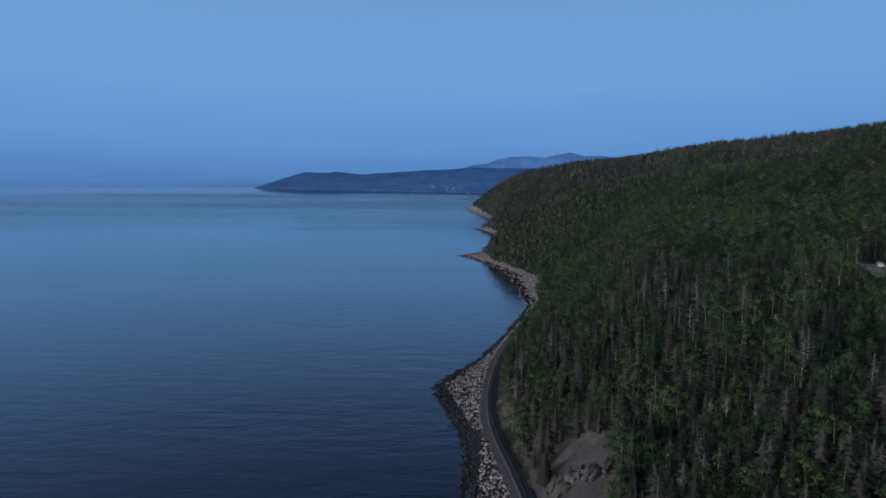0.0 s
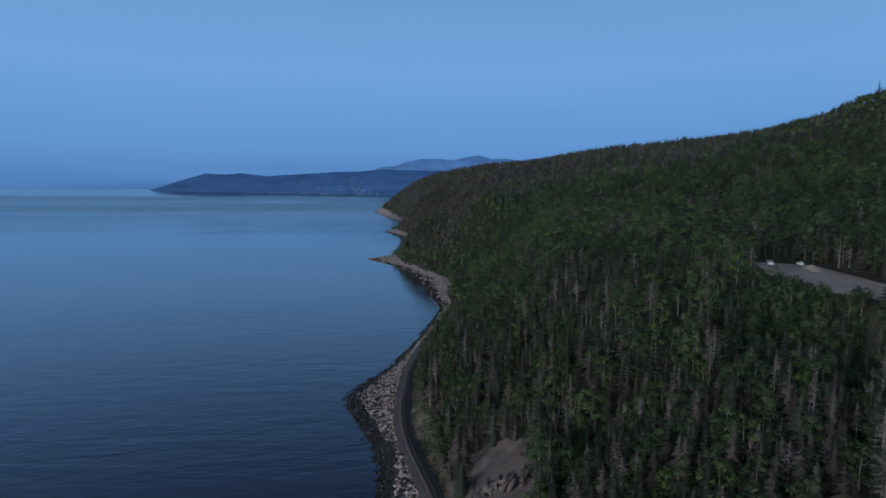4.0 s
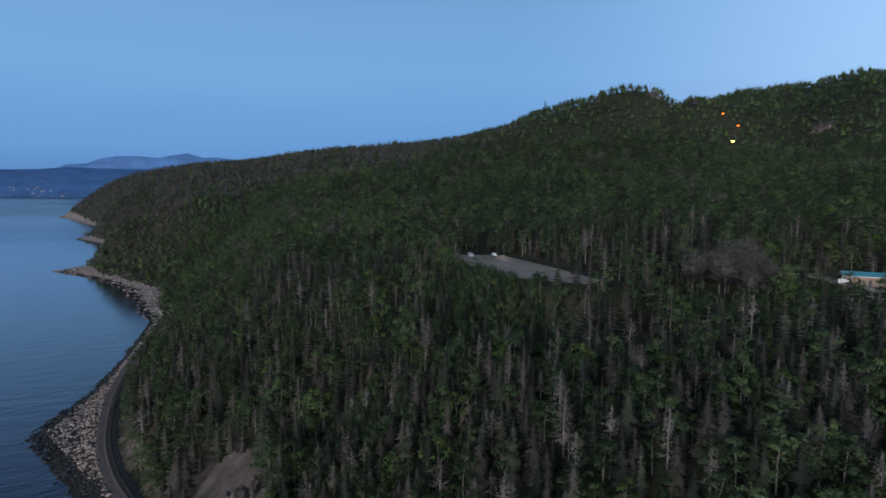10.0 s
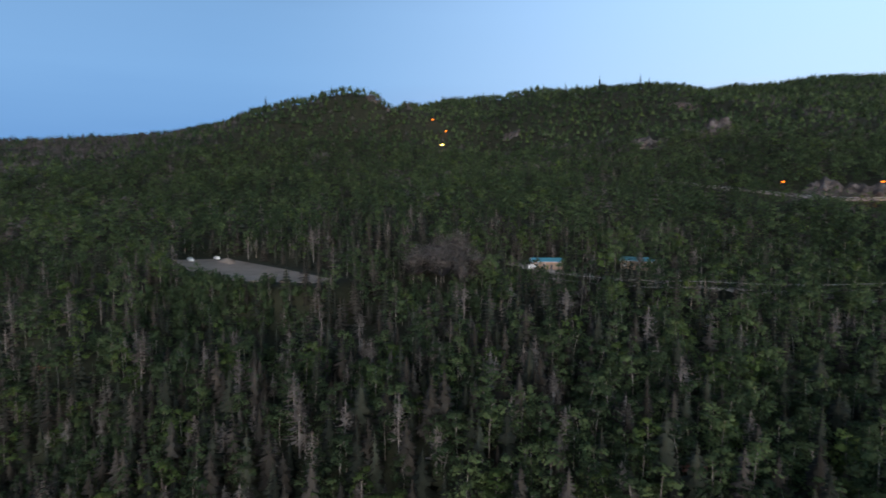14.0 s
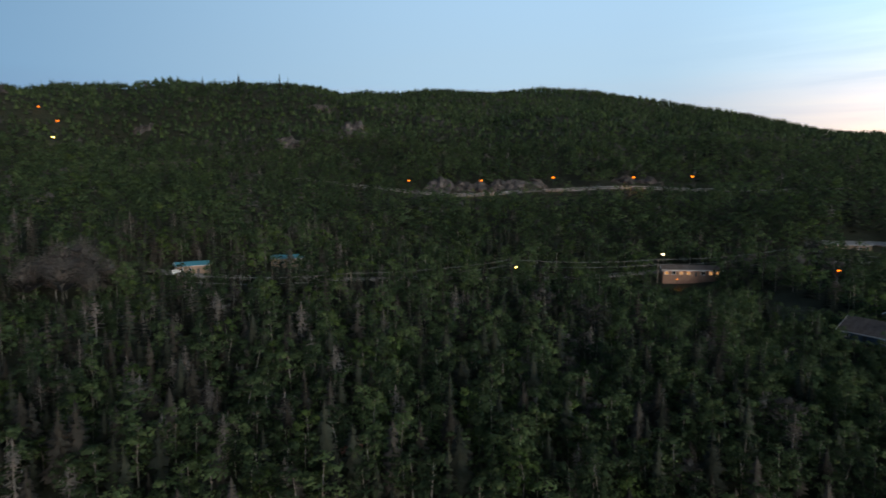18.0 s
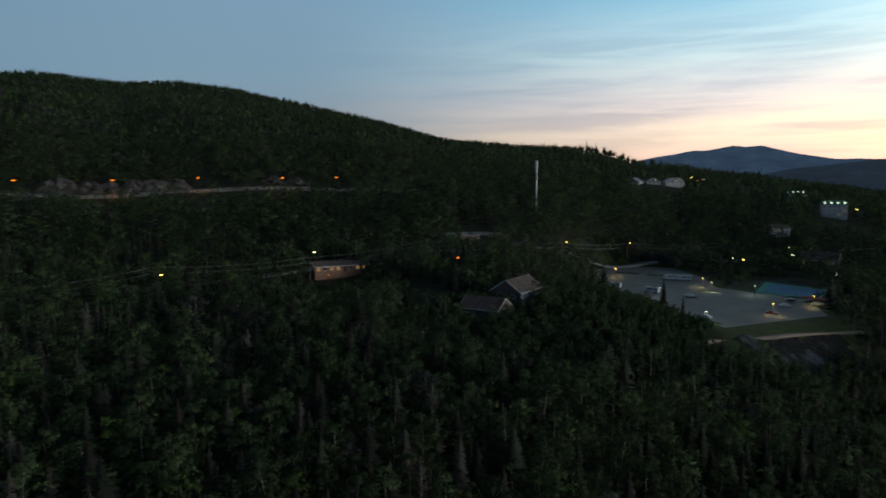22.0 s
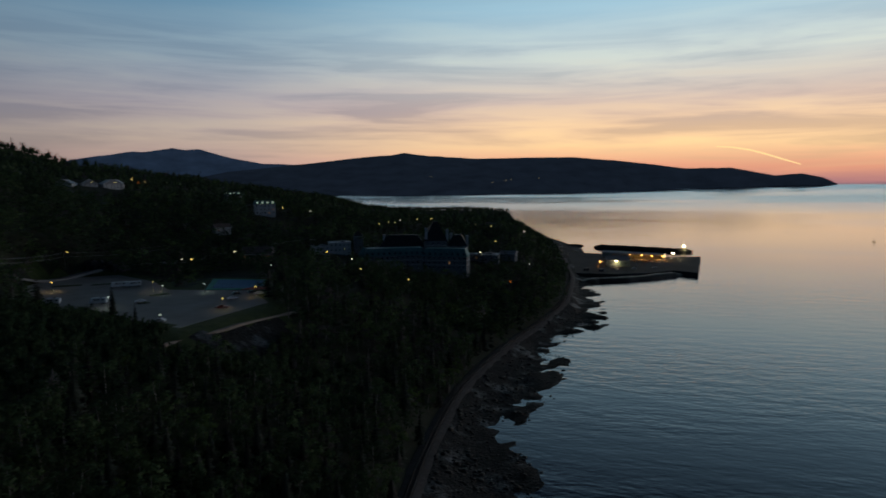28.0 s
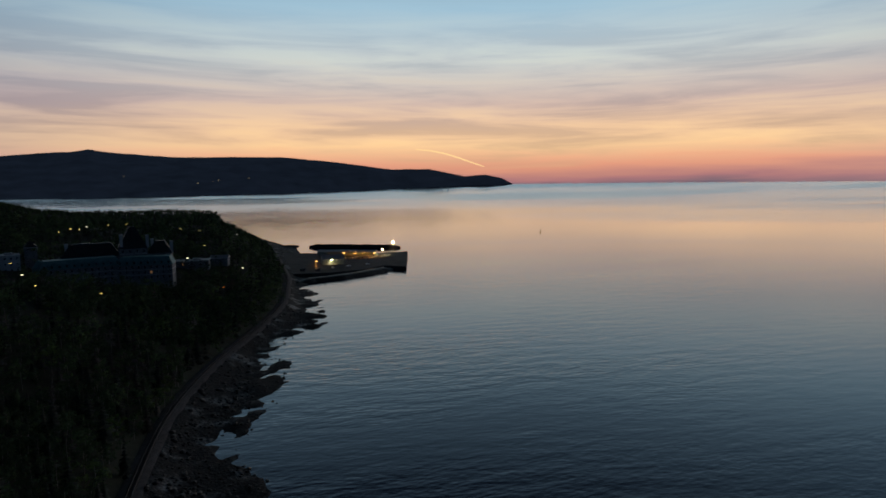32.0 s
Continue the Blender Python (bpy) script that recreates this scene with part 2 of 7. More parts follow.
ASPHALT = material("worn_asphalt", [(0.17, 0.158, 0.153), (0.23, 0.215, 0.208), (0.28, 0.265, 0.255)], 0.07, rough=0.75, bump=0.2, bump_scale=5.0)
GRASS = material("rough_grass", [(0.025, 0.04, 0.012), (0.05, 0.07, 0.02), (0.08, 0.09, 0.035)], 0.3, bump=0.5, bump_scale=4.0)
BARK = material("bark", [(0.03, 0.025, 0.021), (0.062, 0.053, 0.045)], 1.2, bump=0.4)
DEADWOOD = material("bleached_dead_wood", [(0.1, 0.091, 0.083), (0.19, 0.175, 0.16), (0.3, 0.28, 0.26)], 1.2, bump=0.2)
PALEBARK = material("birch_bark", [(0.10, 0.092, 0.08), (0.24, 0.225, 0.2)], 1.2, bump=0.3)
SPRUCE = material("spruce_needles", [(0.016, 0.021, 0.016), (0.035, 0.043, 0.032), (0.062, 0.072, 0.053)], 0.2, island=0.12, obj=-1, bump=0, leafy=0.45)
RUSTY = material("thin_brown_spruce", [(0.026, 0.025, 0.021), (0.056, 0.052, 0.045), (0.1, 0.091, 0.08)], 0.2, island=0.12, obj=-1, bump=0, leafy=0.45)
LEAF = material("poplar_leaves", [(0.028, 0.05, 0.024), (0.054, 0.087, 0.04), (0.098, 0.146, 0.062)], 0.12, island=0.12, obj=-1, bump=0, leafy=0.45)
FRESH = material("fresh_birch_leaves", [(0.05, 0.086, 0.026), (0.076, 0.12, 0.036), (0.1, 0.155, 0.048)], 0.12, island=0.12, obj=-1, bump=0, leafy=0.45)
PALETWIG = material("pale_bare_twigs", [(0.13, 0.115, 0.105), (0.2, 0.178, 0.165), (0.27, 0.245, 0.23)], 0.3, island=0.3, obj=-1, bump=0, leafy=0.45)
BUDS = material("budding_hardwood_twigs", [(0.068, 0.064, 0.062), (0.1, 0.093, 0.09), (0.135, 0.125, 0.12)], 0.12, island=0.12, obj=-1, bump=0, leafy=0.45)
BARE = material("bare_grey_twigs", [(0.08, 0.07, 0.063), (0.14, 0.124, 0.114), (0.21, 0.19, 0.178)], 0.3, island=0.3, obj=-1, bump=0, leafy=0.45)


# ---- meshes ----
def link_mesh(name, verts, faces, mat, parent=None, smooth=False):
    me = bpy.data.meshes.new(name)
    me.from_pydata([tuple(map(float, v)) for v in verts], [], [tuple(map(int, f)) for f in faces])
    for m in mat if isinstance(mat, (list, tuple)) else [mat]:
        me.materials.append(m)
    if smooth:
        me.shade_smooth()
    ob = new(name, me)
    if parent:
        ob.parent = parent
    return ob


def fast_mesh(name, verts, faces, mat, smooth=False, normals=None, tone=0.5):
    """verts: n x 3 array; faces: m x k array, all with k corners; normals: n x 3, for soft crowns."""
    me = bpy.data.meshes.new(name)
    k = faces.shape[1]
    me.vertices.add(len(verts))
    me.vertices.foreach_set("co", np.ascontiguousarray(verts, dtype=np.float32).ravel())
    me.loops.add(faces.size)
    me.loops.foreach_set("vertex_index", np.ascontiguousarray(faces, dtype=np.int32).ravel())
    me.polygons.add(len(faces))
    me.polygons.foreach_set("loop_start", np.arange(0, faces.size, k, dtype=np.int32))
    me.polygons.foreach_set("loop_total", np.full(len(faces), k, dtype=np.int32))
    for m in mat if isinstance(mat, (list, tuple)) else [mat]:
        me.materials.append(m)
    me.update(calc_edges=True)
    if smooth:
        me.shade_smooth()
    if normals is not None:
        soft = me.attributes.new("custom_normal", "FLOAT_VECTOR", "POINT")
        soft.data.foreach_set("vector", np.ascontiguousarray(normals, dtype=np.float32).ravel())
        shade = me.attributes.new("tone", "FLOAT", "POINT")          # how light or dark a kind of leaf each tree has
        shade.data.foreach_set("value", np.broadcast_to(np.asarray(tone, dtype=np.float32), len(verts)).copy())
    return new(name, me)


def part(name, bm, mat, parent, label=""):
    me = bpy.data.meshes.new(name)
    bm.to_mesh(me)
    bm.free()
    for m in mat if isinstance(mat, (list, tuple)) else [mat]:
        me.materials.append(m)
    ob = new(name, me)
    ob.parent = parent
    if label:
        tagged(ob, label)
    return ob


# ---- the lie of the land ----
def hashed(i, j, seed):
    n = (i.astype(np.int64) * 374761393 + j.astype(np.int64) * 668265263 + seed * 1442695041) & 0x7FFFFFFF
    n = ((n ^ (n >> 13)) * 1274126177) & 0x7FFFFFFF
    return ((n ^ (n >> 16)) & 0xFFFF) / 65535.0


def vnoise(x, y, seed=0):
    i, j = np.floor(x), np.floor(y)
    fx, fy = x - i, y - j
    fx, fy = fx * fx * (3 - 2 * fx), fy * fy * (3 - 2 * fy)
    a, b = hashed(i, j, seed), hashed(i + 1, j, seed)
    c, d = hashed(i, j + 1, seed), hashed(i + 1, j + 1, seed)
    return (a + (b - a) * fx) * (1 - fy) + (c + (d - c) * fx) * fy


def fbm(x, y, size, octaves=4, seed=0):
    total, amp, norm = 0.0, 1.0, 0.0
    for k in range(octaves):
        total = total + amp * vnoise(x / size * 2 ** k + 17.3 * k, y / size * 2 ** k - 9.1 * k, seed + k)
        norm += amp
        amp *= 0.5
    return total / norm * 2 - 1


def sstep(a, b, v):
    t = np.clip((v - a) / (b - a), 0, 1)
    return t * t * (3 - 2 * t)


def polygon_far(x, y, poly):
    """Distance outside a polygon, negative inside."""
    best = np.full(np.shape(x), 1e9)
    inside = np.zeros(np.shape(x), bool)
    for (ax, ay), (bx, by) in zip(poly, poly[1:] + poly[:1]):
        ex, ey = bx - ax, by - ay
        k = np.clip(((x - ax) * ex + (y - ay) * ey) / (ex * ex + ey * ey), 0, 1)
        best = np.minimum(best, np.hypot(x - ax - k * ex, y - ay - k * ey))
        cross = ((ay > y) != (by > y)) & (x < (bx - ax) * (y - ay) / (by - ay + 1e-9) + ax)
        inside ^= cross
    return np.where(inside, -best, best)


# shoreline and railway: x at each y
SHORE = [(-4200, 5200), (-2600, 2600), (-2100, 900), (-1800, 160), (-1316, 98), (-1059, 13), (-924, -21), (-700, -30), (-580, -22),
         (-545, -27), (-425, -25), (-397, -7), (-366, 7), (-321, 0), (-272, 9), (-231, 20), (-182, 9), (0, 6), (173, 3), (206, 6),
         (238, 0), (278, -8), (326, 16), (371, 31), (425, 47), (481, 62), (533, 60), (635, 63), (726, 48), (832, 11), (860, 60), (1100, 84),
         (1195, 81), (1350, 45), (1400, 110), (1682, 113), (2365, 36), (2480, 240), (3000, 700), (4200, 1500)]
RAIL = [(-1400, 130), (-1059, 45), (-900, 12), (-743, 4), (-608, -4), (-475, 1), (-404, 15), (-343, 32), (-278, 44), (-240, 47), (-169, 45),
        (-60, 32), (60, 26), (167, 22), (195, 17), (226, 14), (267, 18), (314, 26), (365, 41), (425, 60), (481, 78), (533, 92), (635, 97),
        (726, 70), (790, 46), (832, 36), (880, 78), (1195, 98), (1350, 68), (1400, 126), (1682, 130), (2365, 56), (2480, 260)]
# ground heights: bearing, distance, height
NEAR = [(24.5, 171, 47), (80, 110, 44), (40, 260, 62), (20, 300, 52), (67, 260, 60), (109, 285, 53), (126, 245, 49), (142, 330, 42),
        (152, 340, 42), (150, 240, 36), (132, 430, 72), (138.5, 400, 47), (123, 380, 66), (60, 130, 46), (100, 130, 42), (125, 130, 38), (165, 450, 34),
        (158, 480, 42), (152, 620, 72), (140, 700, 94), (147, 480, 50), (12, 500, 66), (6, 800, 60), (173, 690, 50), (175, 900, 28), (168.5, 760, 46),
        (90, 470, 93), (106, 470, 94), (42, 185, 46), (55, 190, 52), (75, 420, 86), (50, 450, 88), (30, 520, 84)]
HILLS = [(1.8, 2500, 45), (10.3, 2100, 140), (15, 1900, 162), (18.4, 1600, 158), (23.2, 1300, 160), (28.9, 1100, 158), (34.5, 950, 156),
         (40, 820, 168), (45.9, 800, 196), (49.3, 790, 208), (53.5, 830, 192), (56.5, 1000, 210), (61, 1000, 234), (68, 930, 230), (72, 900, 229), (79, 900, 216),
         (84, 1150, 245), (88, 1700, 332), (98, 1700, 333), (108, 1600, 280), (117.7, 1400, 200), (123, 1200, 156), (133.6, 1100, 148),
         (138.7, 1200, 126), (143, 1300, 96), (148.4, 1250, 82), (154, 1300, 60), (158, 1150, 42), (164, 850, 36), (80.7, 700, 158), (57, 700, 138), (12, 3300, 60),
         (50, 2600, 180), (125, 2600, 120)]
# the crest's finer rise and fall: bearing, metres, by turns
CREST = [2, 35, 3.5, 35, 5, 26, 6.5, 8.3, 8, 1.1, 11, 6.3, 14, 3.3, 17, 3.6, 20, 8.4, 23, 10.2, 26, 5.8, 29, 3.8, 32, 2.1, 35, 5.6, 38.8, 7.6, 40.2, 12.2, 42, 12.8, 44, 10.8, 46, 4.5, 50, 3.8, 51.5, 4.9, 52.5, -1.9, 53.3, -1.9, 54.3, 10.7, 55.5, 7.2, 58, 9.2, 60, -1.1, 63, -7.2, 66, 4, 70, -0.9, 74.5, 4.7, 78.5, 3.8, 80, -1.2, 82, 3.3, 85, 2.3, 88, 6.8, 94, -4.8, 98, 6.5, 103, 13.2, 108, 8.5, 113, 13.2, 117, 8.1, 121, 0.6, 131, 1.2, 134, 1.1, 138, -10.8, 147, 10, 157.5, 18.1, 160, 8, 161.5, 0]
LOT_SOUTH = [(280, -272), (211, -224), (142, -205), (133, -258), (157, -286), (200, -281), (225, -304), (263, -324), (292, -300)]
COURT = [(197, -318), (163, -320), (150, -290), (181, -284)]
BANK = [(144, -194), (140, -268), (110, -238), (114, -196), (134, -184)]       # open slope below the lot
SCREE = [(133, -200), (129, -214), (126, -229), (121, -242), (108, -236), (113, -197)]
LOT_NORTH = [(174, 258), (192, 242), (181, 196), (169, 154), (159, 154), (147, 182), (154, 216)]

_pts = np.array([(d * math.sin(radians(a)), d * math.cos(radians(a)), z) for a, d, z in NEAR + HILLS])


def _kernel(dx, dy):
    return np.sqrt(dx * dx + dy * dy + 50.0 ** 2)


_n = len(_pts)
_a = np.zeros((_n + 3, _n + 3))
_a[:_n, :_n] = _kernel(_pts[:, None, 0] - _pts[None, :, 0], _pts[:, None, 1] - _pts[None, :, 1])
_a[:_n, _n:] = np.c_[np.ones(_n), _pts[:, :2] / 1000]
_a[_n:, :_n] = _a[:_n, _n:].T
_w = np.linalg.solve(_a, np.r_[_pts[:, 2], 0, 0, 0])


def inland(x, y):
    z = _w[_n] + _w[_n + 1] * x / 1000 + _w[_n + 2] * y / 1000
    for k in range(_n):
        z = z + _w[k] * _kernel(x - _pts[k, 0], y - _pts[k, 1])
    return np.maximum(z, 14.0)


_sy, _sx = np.array(SHORE, float).T
_ry, _rx = np.array(RAIL, float).T


def shore_x(y):
    return np.interp(y, _sy, _sx)


def rail_x(y):
    k = np.array([-24, -12, 0, 12, 24])
    return sum(np.interp(np.asarray(y) + d, _ry, _rx) for d in k) / 5


def ground(x, y):
    x, y = np.asarray(x, float), np.asarray(y, float)
    r = np.hypot(x, y)
    s = x - shore_x(y)
    bench = rail_x(y) - shore_x(y)
    out = s - bench
    hill = inland(x, y) + fbm(x, y, 90, 4, 3) * np.clip(3 + r / 200, 3, 9)
    hill = hill + np.interp(np.degrees(np.arctan2(x, y)), CREST[0::2], CREST[1::2]) * sstep(0, 280, r - 480 - 260 * sstep(130, 142, np.degrees(np.arctan2(x, y))))
    # flat yards
    for poly, level in ((LOT_SOUTH, 42.0), (COURT, 42.0), (LOT_NORTH, 62.0)):
        hill = hill + (level - hill) * sstep(22, 2, polygon_far(x, y, poly))
    width = 70 + 70 * sstep(700, 2000, y) - 20 * sstep(-470, -560, y)
    rise = np.clip((out - 4.0) / width, 0, 1)
    rise = rise ** 0.85
    slope = 5.0 + (hill - 5.0) * rise + (1 - np.abs(2 * rise - 1)) * fbm(x, y, 26, 4, 9) * 5.0
    # boulder shore between water and rails
    k = np.clip(s / np.maximum(bench - 4.0, 4.0), 0, 1)
    shelf = sstep(-165, -205, y) * sstep(-660, -600, y)
    rocks = np.abs(fbm(x, y, 16, 4, 33)) * 3.7 - 1.05
    low = 5.0 * k ** (1.2 + 2.0 * shelf) + fbm(x, y, 9, 3, 21) * (0.9 + 0.6 * shelf) * (1 - k)
    low = low * (1 - shelf * sstep(22, 6, s)) + shelf * sstep(22, 6, s) * (rocks + 0.06 * s + 0.15)
    sea = np.maximum(0.22 * s, -8.0) + shelf * sstep(-16, -2, s) * (rocks + 0.6)
    z = np.where(s < 0, np.where(s < 0, sea, 0), np.where(out < -4, low, np.where(out < 4, 5.0, slope)))
    edge = sstep(-3, 3, s)
    z = np.where(np.abs(s) < 3, sea * (1 - edge) + low * edge, z)
    return z


def ledge_width(y):
    """How far bare rock and shingle reach up from the water north of the railway's bend."""
    return np.interp(y, [440, 480, 520, 570, 620, 690, 760, 830, 880, 1150, 1300, 1400, 1700, 2365], [9, 11, 13, 26, 22, 15, 14, 30, 9, 9, 26, 12, 14, 40])


def graded(lo, hi, centre, fine, growth):
    """Steps that grow away from a stretch of fine ones."""
    a, b = centre
    pts = list(np.arange(a, b + fine, fine))
    v, step = pts[-1], fine
    while v < hi:
        step *= growth
        v += step
        pts.append(v)
    v, step = pts[0], fine
    while v > lo:
        step *= growth
        v -= step
        pts.insert(0, v)
    return np.array(pts)


def make_ground():
    gx = graded(-180, 4600, (-30, 110), 2.4, 1.035)
    gy = graded(-4300, 4300, (-450, 400), 3.0, 1.035)
    X, Y = np.meshgrid(gx, gy)
    Z = ground(X, Y)
    n, m = len(gx), len(gy)
    idx = np.arange(n * m).reshape(m, n)
    faces = np.stack([idx[:-1, :-1], idx[:-1, 1:], idx[1:, 1:], idx[1:, :-1]], -1).reshape(-1, 4)
    ob = fast_mesh("ground", np.stack([X, Y, Z], -1).reshape(-1, 3), faces, [GROUND, SHORE_ROCK, SLOPE, EARTH, GRASS, SLABS], True)
    # what covers each face
    c = np.stack([X, Y, Z], -1)
    mid = (c[:-1, :-1] + c[1:, 1:]) / 2
    mx, my, mz = mid[..., 0], mid[..., 1], mid[..., 2]
    s, out = mx - shore_x(my), mx - rail_x(my)
    mott = fbm(mx, my, 22, 3, 5)
    kind = np.zeros(mx.shape, np.int32)
    kind[(out < 26 + 10 * mott) & (out >= 3) & (my < 430) & (my > 60)] = 2
    kind[out < 3] = 1
    kind[(out < 3) & (my >= 460)] = 0
    kind[(s < ledge_width(my) + 4 * mott) & (my >= 440)] = 5
    scar = np.hypot((mx - 37) / 11, (my - 157) / 27) < 1 + 0.8 * mott
    kind[scar & (out > 4)] = 3
    lawn = np.minimum(polygon_far(mx, my, LOT_SOUTH), polygon_far(mx, my, COURT)) < 8
    kind[lawn] = 4
    kind[polygon_far(mx, my, BANK) < 2] = 4
    kind[polygon_far(mx, my, SCREE) < 1 + 3 * mott] = 1
    ob.data.polygons.foreach_set("material_index", kind.ravel())
    tagged(ob, "steep wooded coast with boulder shore and bare earth slope", "ground", kind="structure")
    return ob


make_ground()


def sea_level(r):
    """Far out the sheet lifts a little, so that its edge lies where the true horizon does."""
    return 73.0 * np.clip((r - 2200.0) / 2780.0, 0, None) ** 2


def make_water():
    az = np.radians(np.arange(0, 360, 3))
    rs = np.array([0.01, 60, 200, 600, 1200, 2000, 2400, 2800, 3200, 3600, 4000, 4400, 4700, 4980])
    r, a = np.meshgrid(rs, az, indexing="ij")
    v = np.stack([r * np.sin(a), r * np.cos(a), sea_level(r)], -1).reshape(-1, 3)
    idx = np.arange(len(rs) * len(az)).reshape(len(rs), len(az))
    nxt = np.roll(idx, -1, axis=1)
    f = np.stack([idx[:-1], nxt[:-1], nxt[1:], idx[1:]], -1).reshape(-1, 4)[:, ::-1]
    ob = fast_mesh("water", v, f, WATER, True)
    return tagged(ob, "broad calm river with light ripples at dusk", "water", kind="structure")


make_water()


def wind_waves(name, y0, y1, x1, seed, near=1350):
    """Low wind waves far out on the river, crests across its length."""
    ys = np.arange(y0, y1, 11.0)
    xs = np.linspace(-4900, x1, 60)
    X, Y = np.meshgrid(xs, ys)
    r = np.hypot(X, Y)
    soft = 0.42 * sstep(820, 1150, r + 120 * fbm(X, Y, 500, 3, seed + 9)) * (0.8 + 0.2 * fbm(X * 0.3, Y, 120, 3, seed + 4))
    ruffle = sstep(near, near + 400, r + 260 * fbm(X, Y, 900, 3, seed)) * (0.55 + 0.45 * sstep(-0.25, 0.2, fbm(X * 0.25, Y, 330, 3, seed + 5)))
    ruffle = np.maximum(ruffle, soft) if y0 < 0 else ruffle * sstep(4500, 3900, r)
    steps = np.array((1.0, 0.5, 0.0) if y0 < 0 else (0.0, 0.5, 1.0))             # long backs towards the middle reach, short fronts
    crest = steps[np.arange(len(ys)) % 3][:, None]
    Z = sea_level(r) + 0.12 - 0.7 * sstep(0.2, 0.0, ruffle) + ruffle * (1.5 + (2.5 if y0 < 0 else 1.9) * sstep(1900, 2700, r)) * (crest + 0.2 * fbm(X, Y, 60, 2, seed + 2))
    n = len(xs)
    idx = np.arange(X.size).reshape(X.shape)
    keep = (r < 4975)[:-1, :-1] & (r < 4975)[1:, 1:] & (r > 780)[:-1, :-1]
    f = np.stack([idx[:-1, :-1], idx[:-1, 1:], idx[1:, 1:], idx[1:, :-1]], -1)[keep]
    ob = fast_mesh(name, np.stack([X, Y, Z], -1).reshape(-1, 3), f.reshape(-1, 4), RUFFLED)
    tagged(ob, "wind-ruffled open water far out on the river", "water", kind="structure")


wind_waves("water_ruffled_south", -4950, -500, 1500, 71)
wind_waves("water_ruffled_north", 1000, 4950, 1500, 81, 1400)


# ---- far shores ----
# Air haze painted in as emission: the slopes glow bluish over near-black.
def haze_glow_material(name, colour, glow):
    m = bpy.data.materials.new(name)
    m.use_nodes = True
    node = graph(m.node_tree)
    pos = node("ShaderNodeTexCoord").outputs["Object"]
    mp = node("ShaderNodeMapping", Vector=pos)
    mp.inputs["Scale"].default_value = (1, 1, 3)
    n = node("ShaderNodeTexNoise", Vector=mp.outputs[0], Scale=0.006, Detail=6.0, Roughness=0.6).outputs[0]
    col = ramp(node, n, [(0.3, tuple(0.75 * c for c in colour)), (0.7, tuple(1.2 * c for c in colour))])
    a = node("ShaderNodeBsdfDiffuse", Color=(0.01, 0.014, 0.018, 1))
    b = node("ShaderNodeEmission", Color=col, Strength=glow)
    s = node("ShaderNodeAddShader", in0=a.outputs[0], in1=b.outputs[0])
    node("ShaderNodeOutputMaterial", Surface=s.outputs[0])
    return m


def far_range(name, profile, dist, mat, label, rough=0.05):
    """A long ridge on the horizon: rows of bearing, elevation of the skyline and of the waterline, in degrees."""
    pa, pe, pw = np.array(profile, float).T
    az = np.arange(pa[0], pa[-1], 0.12)
    el = np.interp(az, pa, pe)
    el = el + rough * (fbm(az, az * 0 + dist, 1.1, 4, 7)) * np.clip((az - az[0]) * 2, 0, 1) * np.clip((az[-1] - az) * 2, 0, 1)
    table = np.arange(1500, 4950, 10.0)
    front = np.interp(np.interp(az, pa, pw), np.degrees(np.arctan((sea_level(table) - EYE) / table)), table)
    front = np.minimum(front, dist - 40)
    top = EYE + dist * np.tan(np.radians(el))
    rings = []
    for k, along in ((-0.06, 0.0), (0.0, 0.02), (0.3, 0.3), (0.68, 0.66), (1.0, 1.0), (0.5, 1.15)):
        r = np.minimum(front + (dist - front) * along + 25 * along * fbm(az, az * 0 + k * 9, 0.8, 3, 5), 4980)
        low = sea_level(front)
        z = low + (np.maximum(top, low + 1.0) - low) * k + 0.12 * (top - low) * fbm(az, az * 0 + 4 * k, 1.6, 3, 8) * (along > 0.1) * (along < 0.9)
        rings.append(np.stack([r * np.sin(np.radians(az)), r * np.cos(np.radians(az)), z], -1))
    n = len(az)
    idx = np.arange(len(rings) * n).reshape(len(rings), n)
    faces = np.stack([idx[:-1, :-1], idx[1:, :-1], idx[1:, 1:], idx[:-1, 1:]], -1).reshape(-1, 4)
    ob = fast_mesh(name, np.concatenate(rings), faces, mat, True)
    tagged(ob, label, "hills", kind="structure")
    body = np.stack(rings[1:5])                   # waterline to crest

    def slope(bearing, share):
        """A place on the near slope: a bearing and a share of the way up."""
        col = int(np.clip(np.searchsorted(az, bearing), 0, n - 1))
        k = np.clip(share, 0, 0.999) * 3
        i = int(k)
        return body[i, col] * (1 - k + i) + body[i + 1, col] * (k - i)
    return slope


# emission colour and strength stand for haze and dusk light on each range
BLUE_NEAR = haze_glow_material("haze_glow_blue_cape", srgb(42, 74, 122), 1.0)
BLUE_FAR = haze_glow_material("haze_glow_blue_mountains", srgb(64, 102, 158), 1.0)
DUSK_NEAR = haze_glow_material("haze_glow_dusky_hills", srgb(36, 46, 62), 2.0)
DUSK_FAR = haze_glow_material("haze_glow_dusky_mountains", srgb(54, 72, 100), 1.7)
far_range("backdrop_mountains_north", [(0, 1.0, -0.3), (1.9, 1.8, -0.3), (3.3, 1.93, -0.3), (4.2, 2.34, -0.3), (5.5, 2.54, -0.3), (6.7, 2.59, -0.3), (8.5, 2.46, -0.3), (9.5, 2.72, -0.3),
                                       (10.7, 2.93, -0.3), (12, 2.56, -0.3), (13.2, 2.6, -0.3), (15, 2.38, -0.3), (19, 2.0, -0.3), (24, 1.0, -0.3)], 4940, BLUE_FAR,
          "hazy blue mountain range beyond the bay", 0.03)
